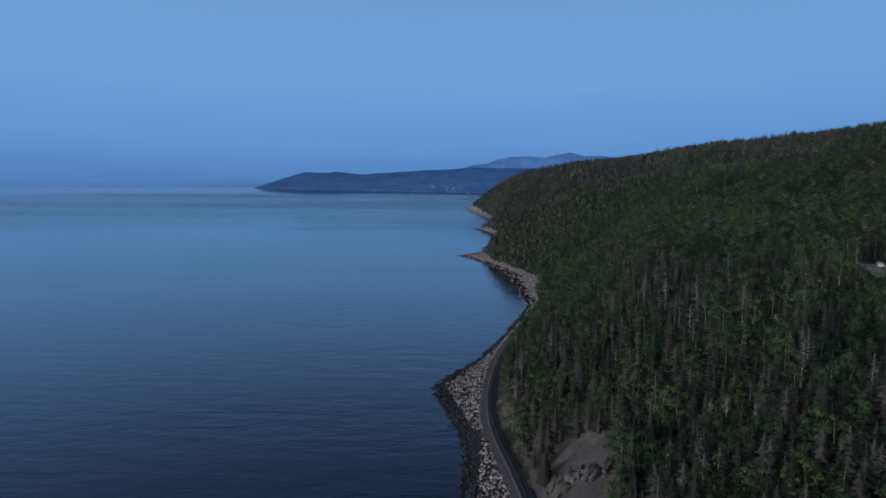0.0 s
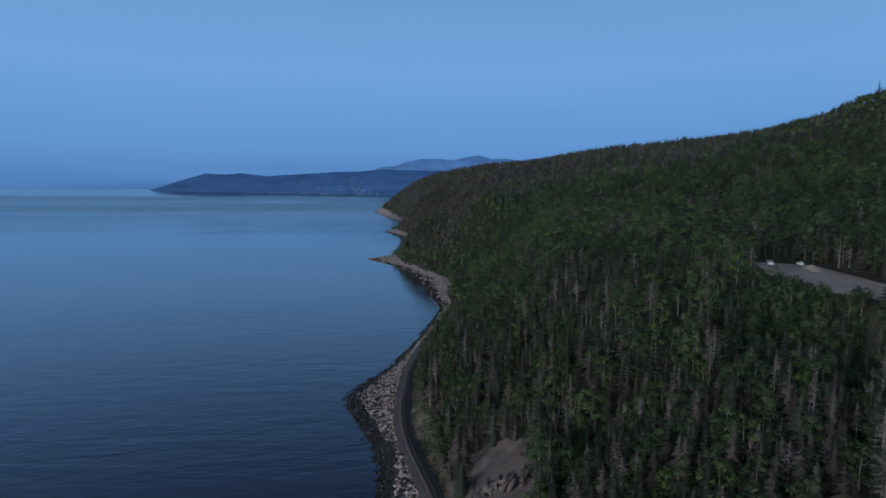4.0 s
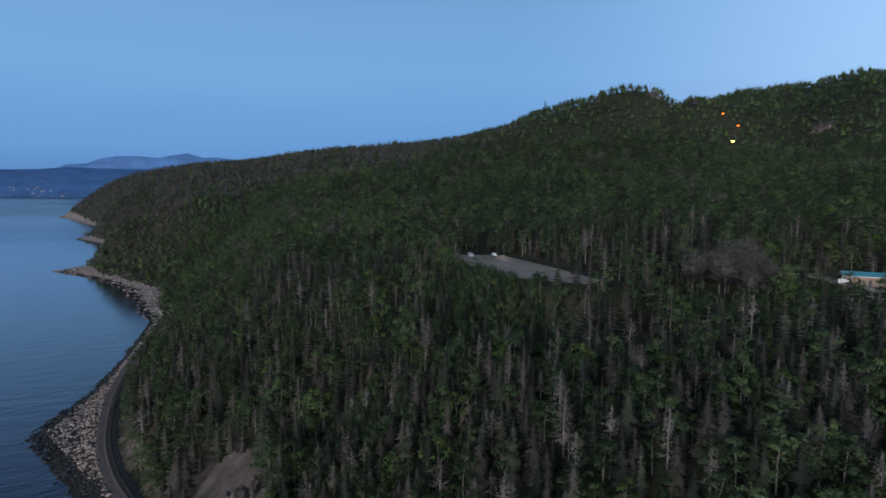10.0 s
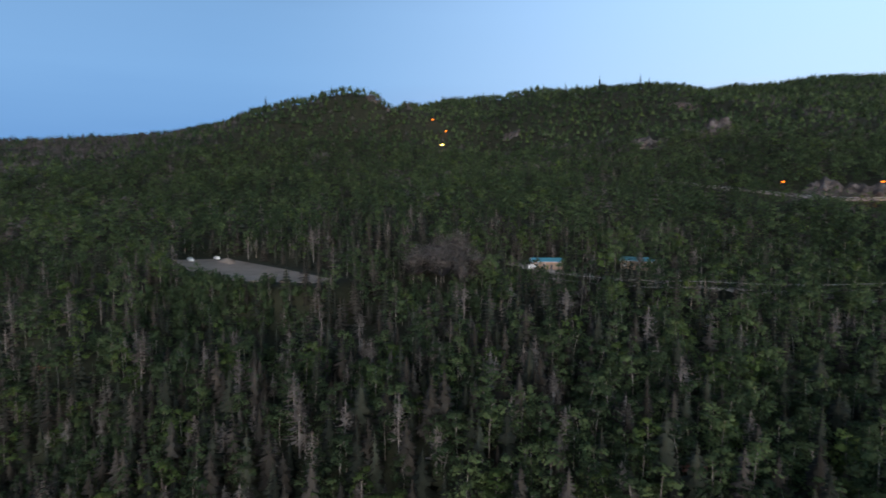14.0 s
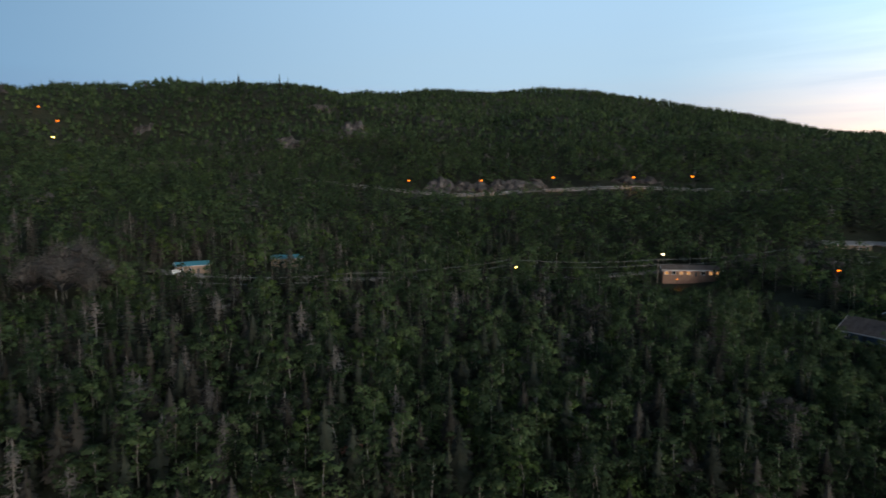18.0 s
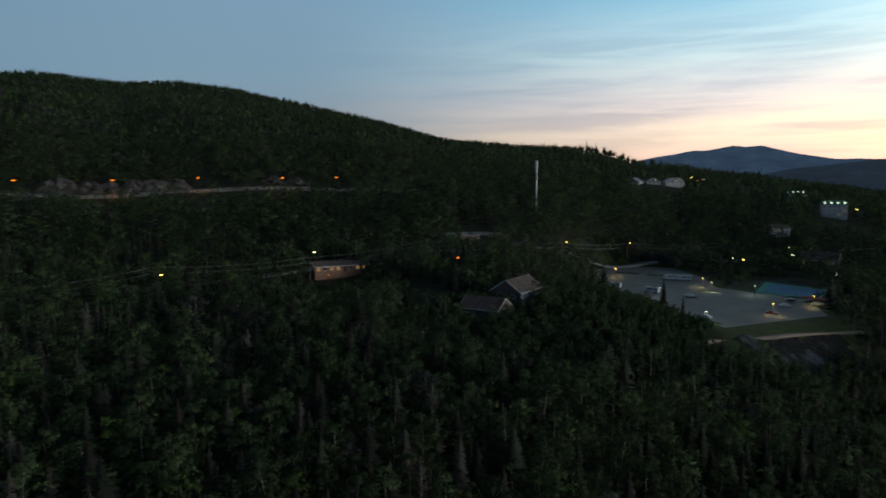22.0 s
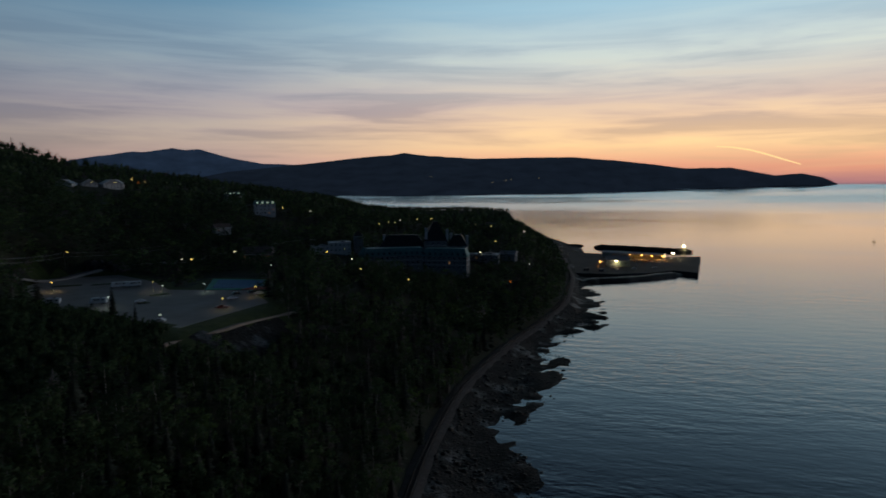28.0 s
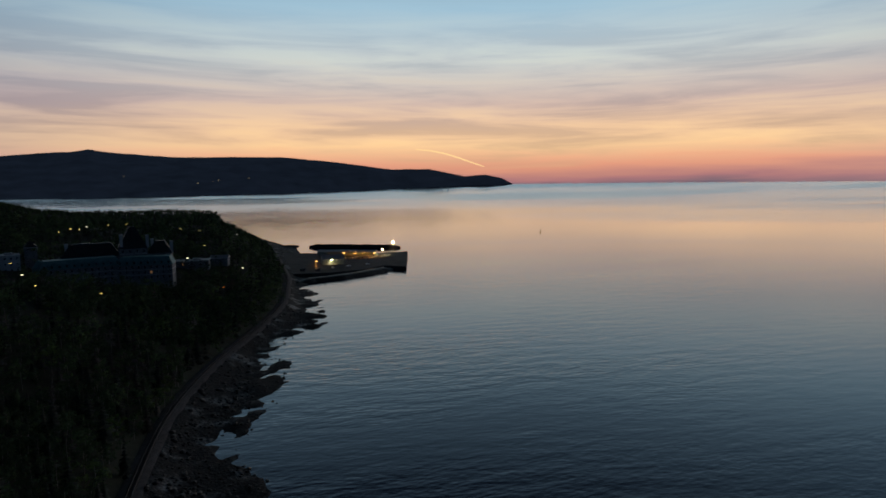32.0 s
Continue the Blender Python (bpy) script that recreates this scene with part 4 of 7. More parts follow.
def plant(lo, hi, step, level, seed, grow=1.0, apart=0, where=None):
    x, y, g = scatter(lo, hi, step, seed)
    if where:
        ok = where(x, y)
        x, y = x[ok], y[ok]
    z = ground(x, y)
    n = len(x)
    patch = fbm(x, y, 70, 3, 51)
    dice = g.random(n)
    r = np.hypot(x, y)
    bearing = np.degrees(np.arctan2(x, y))
    leafy = np.maximum(sstep(170, 420, r + 120 * patch), sstep(90, -40, y + 60 * patch))
    clump = fbm(x, y, 45, 2, 57)                   # spruces keep together
    needles = 0.10 * clump * leafy
    shares = np.stack([0.25 - 0.07 * leafy + needles, 0.26 - 0.2 * leafy, 0.28 + 0.4 * leafy - needles, 0.07 - 0.02 * leafy, 0.14 - 0.12 * leafy, 0.0 * leafy], -1)
    brown = 1.3 * sstep(50, 32, bearing + 10 * patch) * sstep(560, 900, r + 150 * patch) + 0.25 * sstep(0.1, 0.5, patch) * leafy      # still leafless hardwoods
    shares[:, 5] += 0.42 * brown
    shares[:, 2] -= 0.42 * brown
    pick = (dice[:, None] > np.cumsum(shares, 1)).sum(1).clip(0, 5)
    size = (0.58 + 0.72 * g.random(n) ** 1.3) * grow
    if level == 3:
        size *= np.where(pick < 2, 0.92, 1.0)
    for cx, cy, rad, k in LOW:
        size *= 1 - (1 - k) * sstep(1.1, 0.8, np.hypot(x - cx, y - cy) / rad)
    for k, (name, (build, height, bark, leaf, label)) in enumerate(SPECIES.items()):
        mine = np.nonzero(pick == k)[0]
        seen = mine[(r[mine] > 88) & (bearing[mine] > 8) & (bearing[mine] < 176)]
        lone = set(seen[np.argsort(r[seen])][:apart].tolist())
        shapes = [build(height, level) for _ in range((6, 6, 5, 5)[level])]
        group_v, group_f, group_n, group_t, trunk_v, trunk_f, nv, nt = [], [], [], [], [], [], 0, 0
        which = g.integers(0, len(shapes), n)
        turn = g.random(n) * 2 * math.pi
        wide = (0.85 + 0.4 * g.random(n)) * (1.3, 1.28, 1.18, 1.0)[level]
        hue = np.clip(0.5 + 0.2 * g.normal(size=n) + 0.25 * patch, 0, 1)
        for s, ((tv, tf), (cv, cf, cn)) in enumerate(shapes):
            sel = mine[which[mine] == s]
            solo = [i for i in sel if i in lone]
            sel = np.array([i for i in sel if i not in lone], int)
            if solo:
                root = new(name, None)
                tr = fast_mesh("trunk", tv, tf, bark)
                cr = fast_mesh("crown", cv, cf, leaf, normals=cn, tone=(0.5, 0.25, 0.75, 0.4, 0.9, 0.1)[s])
                tr.parent = cr.parent = root
                tagged(root, label, "tree", group="forest trees")
                for q, i in enumerate(solo):
                    m = Matrix.LocRotScale((x[i], y[i], z[i]), Euler((0, 0, turn[i])), None)
                    root.scale = (size[i] * wide[i], size[i] * wide[i], size[i])
                    if q == 0:
                        first, first_s = m, tuple(root.scale)
                    else:
                        copy_thing(root, m)
                root.scale = first_s
                root.matrix_basis = first @ Matrix.Diagonal((*first_s, 1))
            if not len(sel):
                continue
            c, sn = np.cos(turn[sel])[:, None], np.sin(turn[sel])[:, None]
            w, h = (size[sel] * wide[sel])[:, None], size[sel][:, None]

            def placed(bv):
                return np.stack([(bv[None, :, 0] * c - bv[None, :, 1] * sn) * w + x[sel][:, None],
                                 (bv[None, :, 0] * sn + bv[None, :, 1] * c) * w + y[sel][:, None], bv[None, :, 2] * h + z[sel][:, None]], -1).reshape(-1, 3)
            rows = np.arange(len(sel))[:, None, None]
            group_v.append(placed(cv))
            group_n.append(np.stack([cn[None, :, 0] * c - cn[None, :, 1] * sn, cn[None, :, 0] * sn + cn[None, :, 1] * c, np.broadcast_to(cn[None, :, 2], (len(sel), len(cn)))], -1).reshape(-1, 3))
            group_t.append(np.repeat(hue[sel], len(cv)))
            group_f.append((cf[None] + nv + rows * len(cv)).reshape(-1, 3))
            nv += len(sel) * len(cv)
            if level < 2:
                trunk_v.append(placed(tv))
                trunk_f.append((tf[None] + nt + rows * len(tv)).reshape(-1, 3))
                nt += len(sel) * len(tv)
        if group_v:
            ob = fast_mesh(name + "_wood", np.concatenate(group_v), np.concatenate(group_f), leaf, normals=np.concatenate(group_n), tone=np.concatenate(group_t))
            tagged(ob, label.replace(" tree", "") + ", many together", "trees", kind="stuff")
            if trunk_v:
                tk = fast_mesh("trunks", np.concatenate(trunk_v), np.concatenate(trunk_f), bark)
                tk.parent = ob
                tagged(tk, kind="stuff")


plant(78, 172, 4.0, 0, 1, grow=0.9, apart=220)
plant(172, 330, 5.2, 1, 7, grow=0.93, apart=60)
plant(330, 640, 5.9, 2, 2, grow=1.05)
plant(640, 1050, 7.2, 3, 3, grow=0.82)
plant(1050, 2700, 10.5, 3, 4, grow=1.08)
plant(420, 1600, 4.4, 3, 6, grow=0.7, where=lambda x, y: (x - shore_x(y) < 120) & (y > 0))   # the steep bluffs
plant(130, 420, 4.6, 1, 9, grow=0.85, where=lambda x, y: (x - rail_x(y) < 62) & (y > 100))                            # and the slope over the rails
plant(330, 430, 7.5, 2, 8, grow=0.85, where=lambda x, y: (x < 150) & (y < -120))


def undergrowth():
    """Young poplars and shrubs that close the gaps where the wood stands low."""
    g = np.random.default_rng(17)
    shapes = [join(cards(g, (0, 0, 1.6), (1.7, 1.7, 1.5), 30, 0.45, shell=0.35), core(g, (0, 0, 1.0), (1.1, 1.1, 1.1), 5, 2)) for _ in range(5)]
    vs, fs, ns, nv = [], [], [], 0
    for cx, cy, rad, k in LOW[:12]:
        n = int(rad * rad * 0.34)
        a, q = g.random(n) * 6.283, np.sqrt(g.random(n)) * rad * 1.1
        x, y = cx + q * np.cos(a), cy + q * np.sin(a)
        ok = clear_of(x, y)
        x, y = x[ok], y[ok]
        z = ground(x, y)
        for px, py, pz in zip(x, y, z):
            v, f, nm = shapes[g.integers(5)]
            ns.append(nm)
            sc = 0.6 + 0.9 * g.random()
            vs.append(v * np.array((sc, sc, sc * 1.15)) + np.array((px, py, pz - 0.2)))
            fs.append(f + nv)
            nv += len(v)
    tagged(fast_mesh("undergrowth", np.concatenate(vs), np.concatenate(fs), LEAF, normals=np.concatenate(ns)), "dense green shrubs and young poplars on the slope", "shrubs", kind="stuff")


undergrowth()


# ---- a stand of bare trees, and lone pines on the ridge ----
def bare_crown(h):
    twigs = boughs(rng, h * 0.95, h * 0.36, 12, 11, start=0.3, droop=-0.55, thin=0.85, wide=0.09)
    w = h * 0.34
    c = cards(rng, (0, 0, h * 0.64), (w, w, h * 0.36), 1300, 0.17, shell=0.2)
    return join(stem([(0, 0, -1), (0.1, 0, h * 0.4), (0, 0.1, h * 0.8)], (0.2, 0.14, 0.03), 5), *limbs(rng, h, 12, h * 0.36, 0.2, 0.07)), join(twigs, c)


def lone_tree(name, x, y, shape, bark, leaf, scale, label, group):
    (tv, tf), (cv, cf, cn) = shape
    root = new(name, None)
    tr, cr = fast_mesh("trunk", tv, tf, bark), fast_mesh("crown", cv, cf, leaf, normals=cn)
    tr.parent = cr.parent = root
    z = float(ground(np.array([x]), np.array([y]))[0])
    root.matrix_basis = Matrix.LocRotScale((x, y, z), Euler((0, 0, x)), (scale,) * 3)
    tagged(root, label, "tree", group=group)


shapes = [bare_crown(13.5) for _ in range(3)]
for k in range(13):
    lone_tree("bare_tree", 203 + 17 * math.sin(k * 2.4) * (k / 13) ** 0.5 + k % 3, 128 + 15 * math.cos(k * 2.4) * (k / 13) ** 0.5, shapes[k % 3], PALEBARK, PALETWIG, 0.95 + 0.35 * (k % 4) / 3,
              "leafless pale brown tree in a dense clump", "bare trees")
pine = [spruce(14, 0) for _ in range(2)]
for x, y, sc in ((186, -224, 0.85), (183, -221, 0.7), (166, -212, 0.55), (189, -228, 0.6)):
    lone_tree("lot_spruce", x, y, pine[int(x) % 2], BARK, SPRUCE, sc, "dark spruce standing at the parking lot's edge", "lot spruces")
for k, (a, d, sc) in enumerate(((68.6, 905, 1.5), (71.5, 890, 1.7), (74.9, 885, 1.7), (75.6, 890, 1.4), (42.0, 800, 1.4), (133.5, 1085, 1.7), (134.3, 1090, 1.5))):
    lone_tree("lone_pine", d * math.sin(radians(a)), d * math.cos(radians(a)), pine[k % 2], BARK, SPRUCE, sc, "tall dark pine standing out on the ridge", "ridge pines")

# ---- small mesh tools ----
def block(bm, size, centre=(0, 0, 0), turn=0.0, taper=1.0, mat=0):
    sx, sy, sz = (v / 2 for v in size)
    c, s = math.cos(turn), math.sin(turn)
    vs = []
    for z, k in ((-sz, 1.0), (sz, taper)):
        for x, y in ((-sx, -sy), (sx, -sy), (sx, sy), (-sx, sy)):
            x, y = x * k, y * k
            vs.append(bm.verts.new((centre[0] + x * c - y * s, centre[1] + x * s + y * c, centre[2] + z)))
    for f in ((3, 2, 1, 0), (4, 5, 6, 7), (0, 1, 5, 4), (1, 2, 6, 5), (2, 3, 7, 6), (3, 0, 4, 7)):
        bm.faces.new([vs[i] for i in f]).material_index = mat
    return bm


def rod(bm, a, b, r0, r1=None, sides=8, mat=0):
    a, b = Vector(a), Vector(b)
    r1 = r0 if r1 is None else r1
    q = (b - a).to_track_quat("Z", "Y")
    rings = []
    for p, r in ((a, r0), (b, r1)):
        rings.append([bm.verts.new(p + q @ Vector((r * math.cos(2 * math.pi * i / sides), r * math.sin(2 * math.pi * i / sides), 0))) for i in range(sides)])
    for i in range(sides):
        bm.faces.new((rings[0][i], rings[0][(i + 1) % sides], rings[1][(i + 1) % sides], rings[1][i])).material_index = mat
    bm.faces.new(rings[0][::-1]).material_index = mat
    bm.faces.new(rings[1]).material_index = mat
    return bm


def roof_bm(w, d, h, z, kind, over=0.5, top=0.0):
    """A closed roof on a w x d plan: gable (ridge along x), hip, steep (mansard) or flat."""
    bm = bmesh.new()
    W, D, t = w / 2 + over, d / 2 + over, 0.22
    if kind == "flat":
        block(bm, (2 * W, 2 * D, 0.35), (0, 0, z + 0.17))
        block(bm, (w * 0.25, d * 0.3, 1.0), (w * 0.15, 0, z + 0.84))
        return bm
    low = [(-W, -D), (W, -D), (W, D), (-W, D)]
    under = [bm.verts.new((x, y, z - t)) for x, y in low]
    eave = [bm.verts.new((x, y, z)) for x, y in low]
    if kind == "gable":
        r = [bm.verts.new((-W, 0, z + h)), bm.verts.new((W, 0, z + h))]
        faces = [(eave[0], eave[1], r[1], r[0]), (eave[2], eave[3], r[0], r[1]), (eave[1], eave[2], r[1]), (eave[3], eave[0], r[0])]
    elif kind == "hip":
        k = max(0.2, W - D * 0.9)
        r = [bm.verts.new((-k, 0, z + h)), bm.verts.new((k, 0, z + h))]
        faces = [(eave[0], eave[1], r[1], r[0]), (eave[2], eave[3], r[0], r[1]), (eave[1], eave[2], r[1]), (eave[3], eave[0], r[0])]
    else:
        k = top or 1.6
        r = [bm.verts.new((x * (W - k) / W, y * (D - k) / D, z + h)) for x, y in low]
        faces = [(eave[i], eave[(i + 1) % 4], r[(i + 1) % 4], r[i]) for i in range(4)] + [tuple(r)]
    for f in faces:
        bm.faces.new(f)
    for i in range(4):
        bm.faces.new((under[i], under[(i + 1) % 4], eave[(i + 1) % 4], eave[i]))
    bm.faces.new(under[::-1])
    return bm


def shared(name, mesh, parent, where, turn=0.0, tilt=0.0):
    ob = new(name, mesh)
    ob.parent = parent
    ob.matrix_basis = Matrix.LocRotScale(where, Euler((tilt, 0, turn)), None)
    return ob


MESHES = {}


def mesh_of(key, make, *mats):
    if key not in MESHES:
        bm = make()
        me = bpy.data.meshes.new(key if isinstance(key, str) else key[0])
        bm.to_mesh(me)
        bm.free()
        for m in mats:
            me.materials.append(m)
        MESHES[key] = me
    return MESHES[key]


def facing(x, y, off=0.0):
    """The turn that sets a front (-y) towards the shore below the eye."""
    return math.atan2(-x, y) + radians(off)


def at(name, x, y, z, turn=0.0):
    root = new(name, None)
    root.matrix_basis = Matrix.LocRotScale((x, y, z), Euler((0, 0, turn)), None)
    return root


def gz(x, y):
    return float(ground(np.array([x]), np.array([y]))[0])


# ---- finishes ----
WHITE = material("white_painted_trim", [(0.5, 0.5, 0.5), (0.72, 0.72, 0.72)], 0.6, rough=0.6, bump=0.1)
WIRE = material("weathered_cable", [(0.16, 0.16, 0.165), (0.22, 0.22, 0.225)], 0.8, rough=0.6, bump=0)
METAL = material("galvanised_steel", [(0.3, 0.31, 0.32), (0.45, 0.46, 0.47)], 0.8, rough=0.45, metal=0.7, bump=0.1)
DARKMETAL = material("dark_painted_steel", [(0.03, 0.03, 0.035), (0.06, 0.06, 0.065)], 0.8, rough=0.5, bump=0.1)
WOODPOLE = material("weathered_pole_wood", [(0.12, 0.1, 0.08), (0.24, 0.2, 0.17)], 1.0, bump=0.4)
SHINGLE = material("brown_asphalt_shingles", [(0.07, 0.055, 0.05), (0.12, 0.095, 0.088), (0.17, 0.14, 0.13)], 0.7, bump=0.5, bump_scale=3)
BLUEWALL = material("slate_blue_siding", [(0.035, 0.055, 0.085), (0.06, 0.09, 0.13)], 0.5, bump=0.2, stretch=(1, 1, 6))
BRICKWALL = material("warm_brick_wall", [(0.22, 0.12, 0.085), (0.32, 0.185, 0.13)], 0.8, bump=0.3)
GREYROOF = material("grey_sheet_roof", [(0.2, 0.205, 0.215), (0.3, 0.305, 0.315)], 0.3, rough=0.5, bump=0.15)
TURQUOISE = material("turquoise_sheet_roof", [(0.04, 0.2, 0.27), (0.07, 0.3, 0.38)], 0.4, rough=0.5, bump=0.15)
TANWALL = material("tan_board_wall", [(0.22, 0.15, 0.11), (0.33, 0.24, 0.18)], 0.6, bump=0.3)
STONEWALL = material("grey_hotel_stone", [(0.11, 0.112, 0.118), (0.17, 0.17, 0.175), (0.24, 0.238, 0.235)], 0.35, bump=0.4)
COPPER = material("green_copper_roof", [(0.05, 0.125, 0.13), (0.085, 0.185, 0.185), (0.125, 0.24, 0.235)], 0.3, rough=0.6, bump=0.2)
DARKROOF = material("dark_slate_roof", [(0.012, 0.014, 0.017), (0.03, 0.033, 0.037)], 0.4, rough=0.6, bump=0.3)
PALEWALL = material("pale_stucco_wall", [(0.38, 0.38, 0.385), (0.55, 0.55, 0.55)], 0.3, bump=0.15)
REDWOOD = material("red_brown_stained_boards", [(0.12, 0.062, 0.048), (0.2, 0.105, 0.082)], 1.2, bump=0.3, obj=0.4)
CONCRETE = material("quay_concrete", [(0.03, 0.028, 0.026), (0.05, 0.047, 0.044), (0.078, 0.073, 0.068)], 0.12, bump=0.25, bump_scale=2)
GREENSHED = material("pale_green_shed_sheet", [(0.22, 0.27, 0.25), (0.3, 0.35, 0.33)], 0.3, rough=0.55, bump=0.2, stretch=(5, 5, 1))
BLUECOURT = material("blue_court_paint", [(0.05, 0.17, 0.34), (0.07, 0.23, 0.42)], 0.2, rough=0.7, bump=0.05)
GREENCOURT = material("green_court_paint", [(0.04, 0.26, 0.2), (0.06, 0.34, 0.26)], 0.2, rough=0.7, bump=0.05)
REDCOURT = material("red_court_paint", [(0.26, 0.05, 0.035), (0.36, 0.08, 0.06)], 0.2, rough=0.7, bump=0.05)
GREYROCK = material("grey_blasted_rock", [(0.03, 0.027, 0.027), (0.075, 0.068, 0.066), (0.19, 0.165, 0.158)], 0.12, rough=0.85, bump=0.9, bump_scale=0.6)
SLEEPER = material("creosoted_sleepers", [(0.05, 0.043, 0.041), (0.085, 0.075, 0.072)], 0.8, bump=0.3)
RAILSTEEL = material("rail_steel", [(0.08, 0.07, 0.067), (0.12, 0.108, 0.104)], 0.6, rough=0.6, metal=0.2, bump=0.1)
RUBBER = material("tyre_rubber", [(0.015, 0.015, 0.015), (0.03, 0.03, 0.03)], 2.0, bump=0.1)
GLASSY = bpy.data.materials.new("dark_window_glass")
GLASSY.use_nodes = True
GLASSY.node_tree.nodes["Principled BSDF"].inputs["Base Color"].default_value = (0.015, 0.018, 0.022, 1)
GLASSY.node_tree.nodes["Principled BSDF"].inputs["Roughness"].default_value = 0.06
WARMPANE = glowing("lit_window", (1.0, 0.5, 0.2), 0.6)
SODIUM = glowing("sodium_lamp_glass", (1.0, 0.2, 0.012), 5.5)
HARBOUR = glowing("harbour_lamp_glass", (1.0, 0.42, 0.08), 110)
YELLOW = glowing("yellow_lamp_glass", (1.0, 0.58, 0.12), 20)
WARMWHITE = glowing("warm_white_lamp_glass", (1.0, 0.82, 0.5), 20)
COOLWHITE = glowing("cool_white_lamp_glass", (0.9, 1.0, 0.75), 9)


# ---- lamps ----
FLOOD = glowing("floodlight_glass", (1.0, 0.8, 0.45), 420)
LAMPLIGHT = {"flood": (FLOOD, (1.0, 0.7, 0.35)), "harbour": (HARBOUR, (1.0, 0.42, 0.1)), "sodium": (SODIUM, (1.0, 0.34, 0.06)), "yellow": (YELLOW, (1.0, 0.72, 0.3)), "white": (WARMWHITE, (1.0, 0.85, 0.62)), "cool": (COOLWHITE, (0.85, 1.0, 0.8))}


def lamp_meshes(height, arm, glass, size):
    def pole():
        bm = bmesh.new()
        rod(bm, (0, 0, -0.5), (0, 0, height), 0.11, 0.06)
        block(bm, (0.34, 0.34, 0.3), (0, 0, 0.1))
        return bm

    def bracket():
        bm = bmesh.new()
        rod(bm, (0, 0, height - 0.3), (0, -arm * 0.6, height + 0.12), 0.045, 0.04, 6)
        rod(bm, (0, -arm * 0.6, height + 0.12), (0, -arm, height + 0.1), 0.04, 0.04, 6)
        return bm

    def hood():
        bm = bmesh.new()
        block(bm, (size * 1.5, size * 1.1, 0.14), (0, -arm - size * 0.3, height + 0.16), taper=0.8)
        return bm

    def bulb():
        bm = bmesh.new()
        bmesh.ops.create_icosphere(bm, subdivisions=2, radius=size * 0.5)
        for v in bm.verts:
            v.co.z *= 0.5
            v.co.x *= 1.5
            v.co += Vector((0, -arm - size * 0.3, height - 0.08))
        return bm
    key = (round(height, 1), arm, glass, size)
    return (mesh_of(("pole", *key), pole, DARKMETAL), mesh_of(("arm", *key), bracket, DARKMETAL),
            mesh_of(("hood", *key), hood, DARKMETAL), mesh_of(("lamp_glass", *key), bulb, LAMPLIGHT[glass][0]))


def street_lamp(x, y, height=7.5, glass="yellow", size=0.7, z=None, arm=1.1, turn=None, watts=0, label=""):
    root = at("street_lamp", x, y, gz(x, y) if z is None else z, facing(x, y) if turn is None else turn)
    p, a, h, b = lamp_meshes(height, arm, glass, size)
    shared("pole", p, root, (0, 0, 0))
    shared("arm", a, root, (0, 0, 0))
    hd = shared("lamp_head", h, root, (0, 0, 0))
    shared("lamp_glass", b, hd, (0, 0, 0))
    word = {"flood": "white", "harbour": "orange", "sodium": "orange sodium", "yellow": "yellow", "white": "warm white", "cool": "greenish white"}[glass]
    tagged(root, label or f"lit {word} street lamp on a steel pole", "street lamp", group="street lamps")
    if watts:
        l = new("lamp_light", bpy.data.lights.new("lamp_light", "SPOT"))
        l.data.energy, l.data.color, l.data.spot_size, l.data.spot_blend = watts, LAMPLIGHT[glass][1], radians(162), 0.8
        l.data.shadow_soft_size = 0.3
        l.parent = root
        l.matrix_basis = Matrix.Translation((0, -arm - size * 0.3, height - 0.7))
    return root


# ---- buildings ----
def window_at(parent, where, turn, w, h, lit=False, trim=WHITE):
    def frame_bm():
        bm = bmesh.new()
        t = 0.09
        block(bm, (w + 2 * t, 0.12, t), (0, -0.05, h / 2 + t / 2))
        block(bm, (w + 4 * t, 0.2, t), (0, -0.08, -h / 2 - t / 2))
        for s in (-1, 1):
            block(bm, (t, 0.12, h), (s * (w / 2 + t / 2), -0.05, 0))
        block(bm, (0.05, 0.06, h), (0, -0.045, 0))
        return bm

    def pane_bm():
        return block(bmesh.new(), (w, 0.05, h), (0, -0.012, 0))
    f = shared("window", mesh_of(("window", w, h, trim.name), frame_bm, trim), parent, where, turn)
    shared("pane", mesh_of(("pane", w, h, lit), pane_bm, WARMPANE if lit else GLASSY), f, (0, 0, 0))
    return f


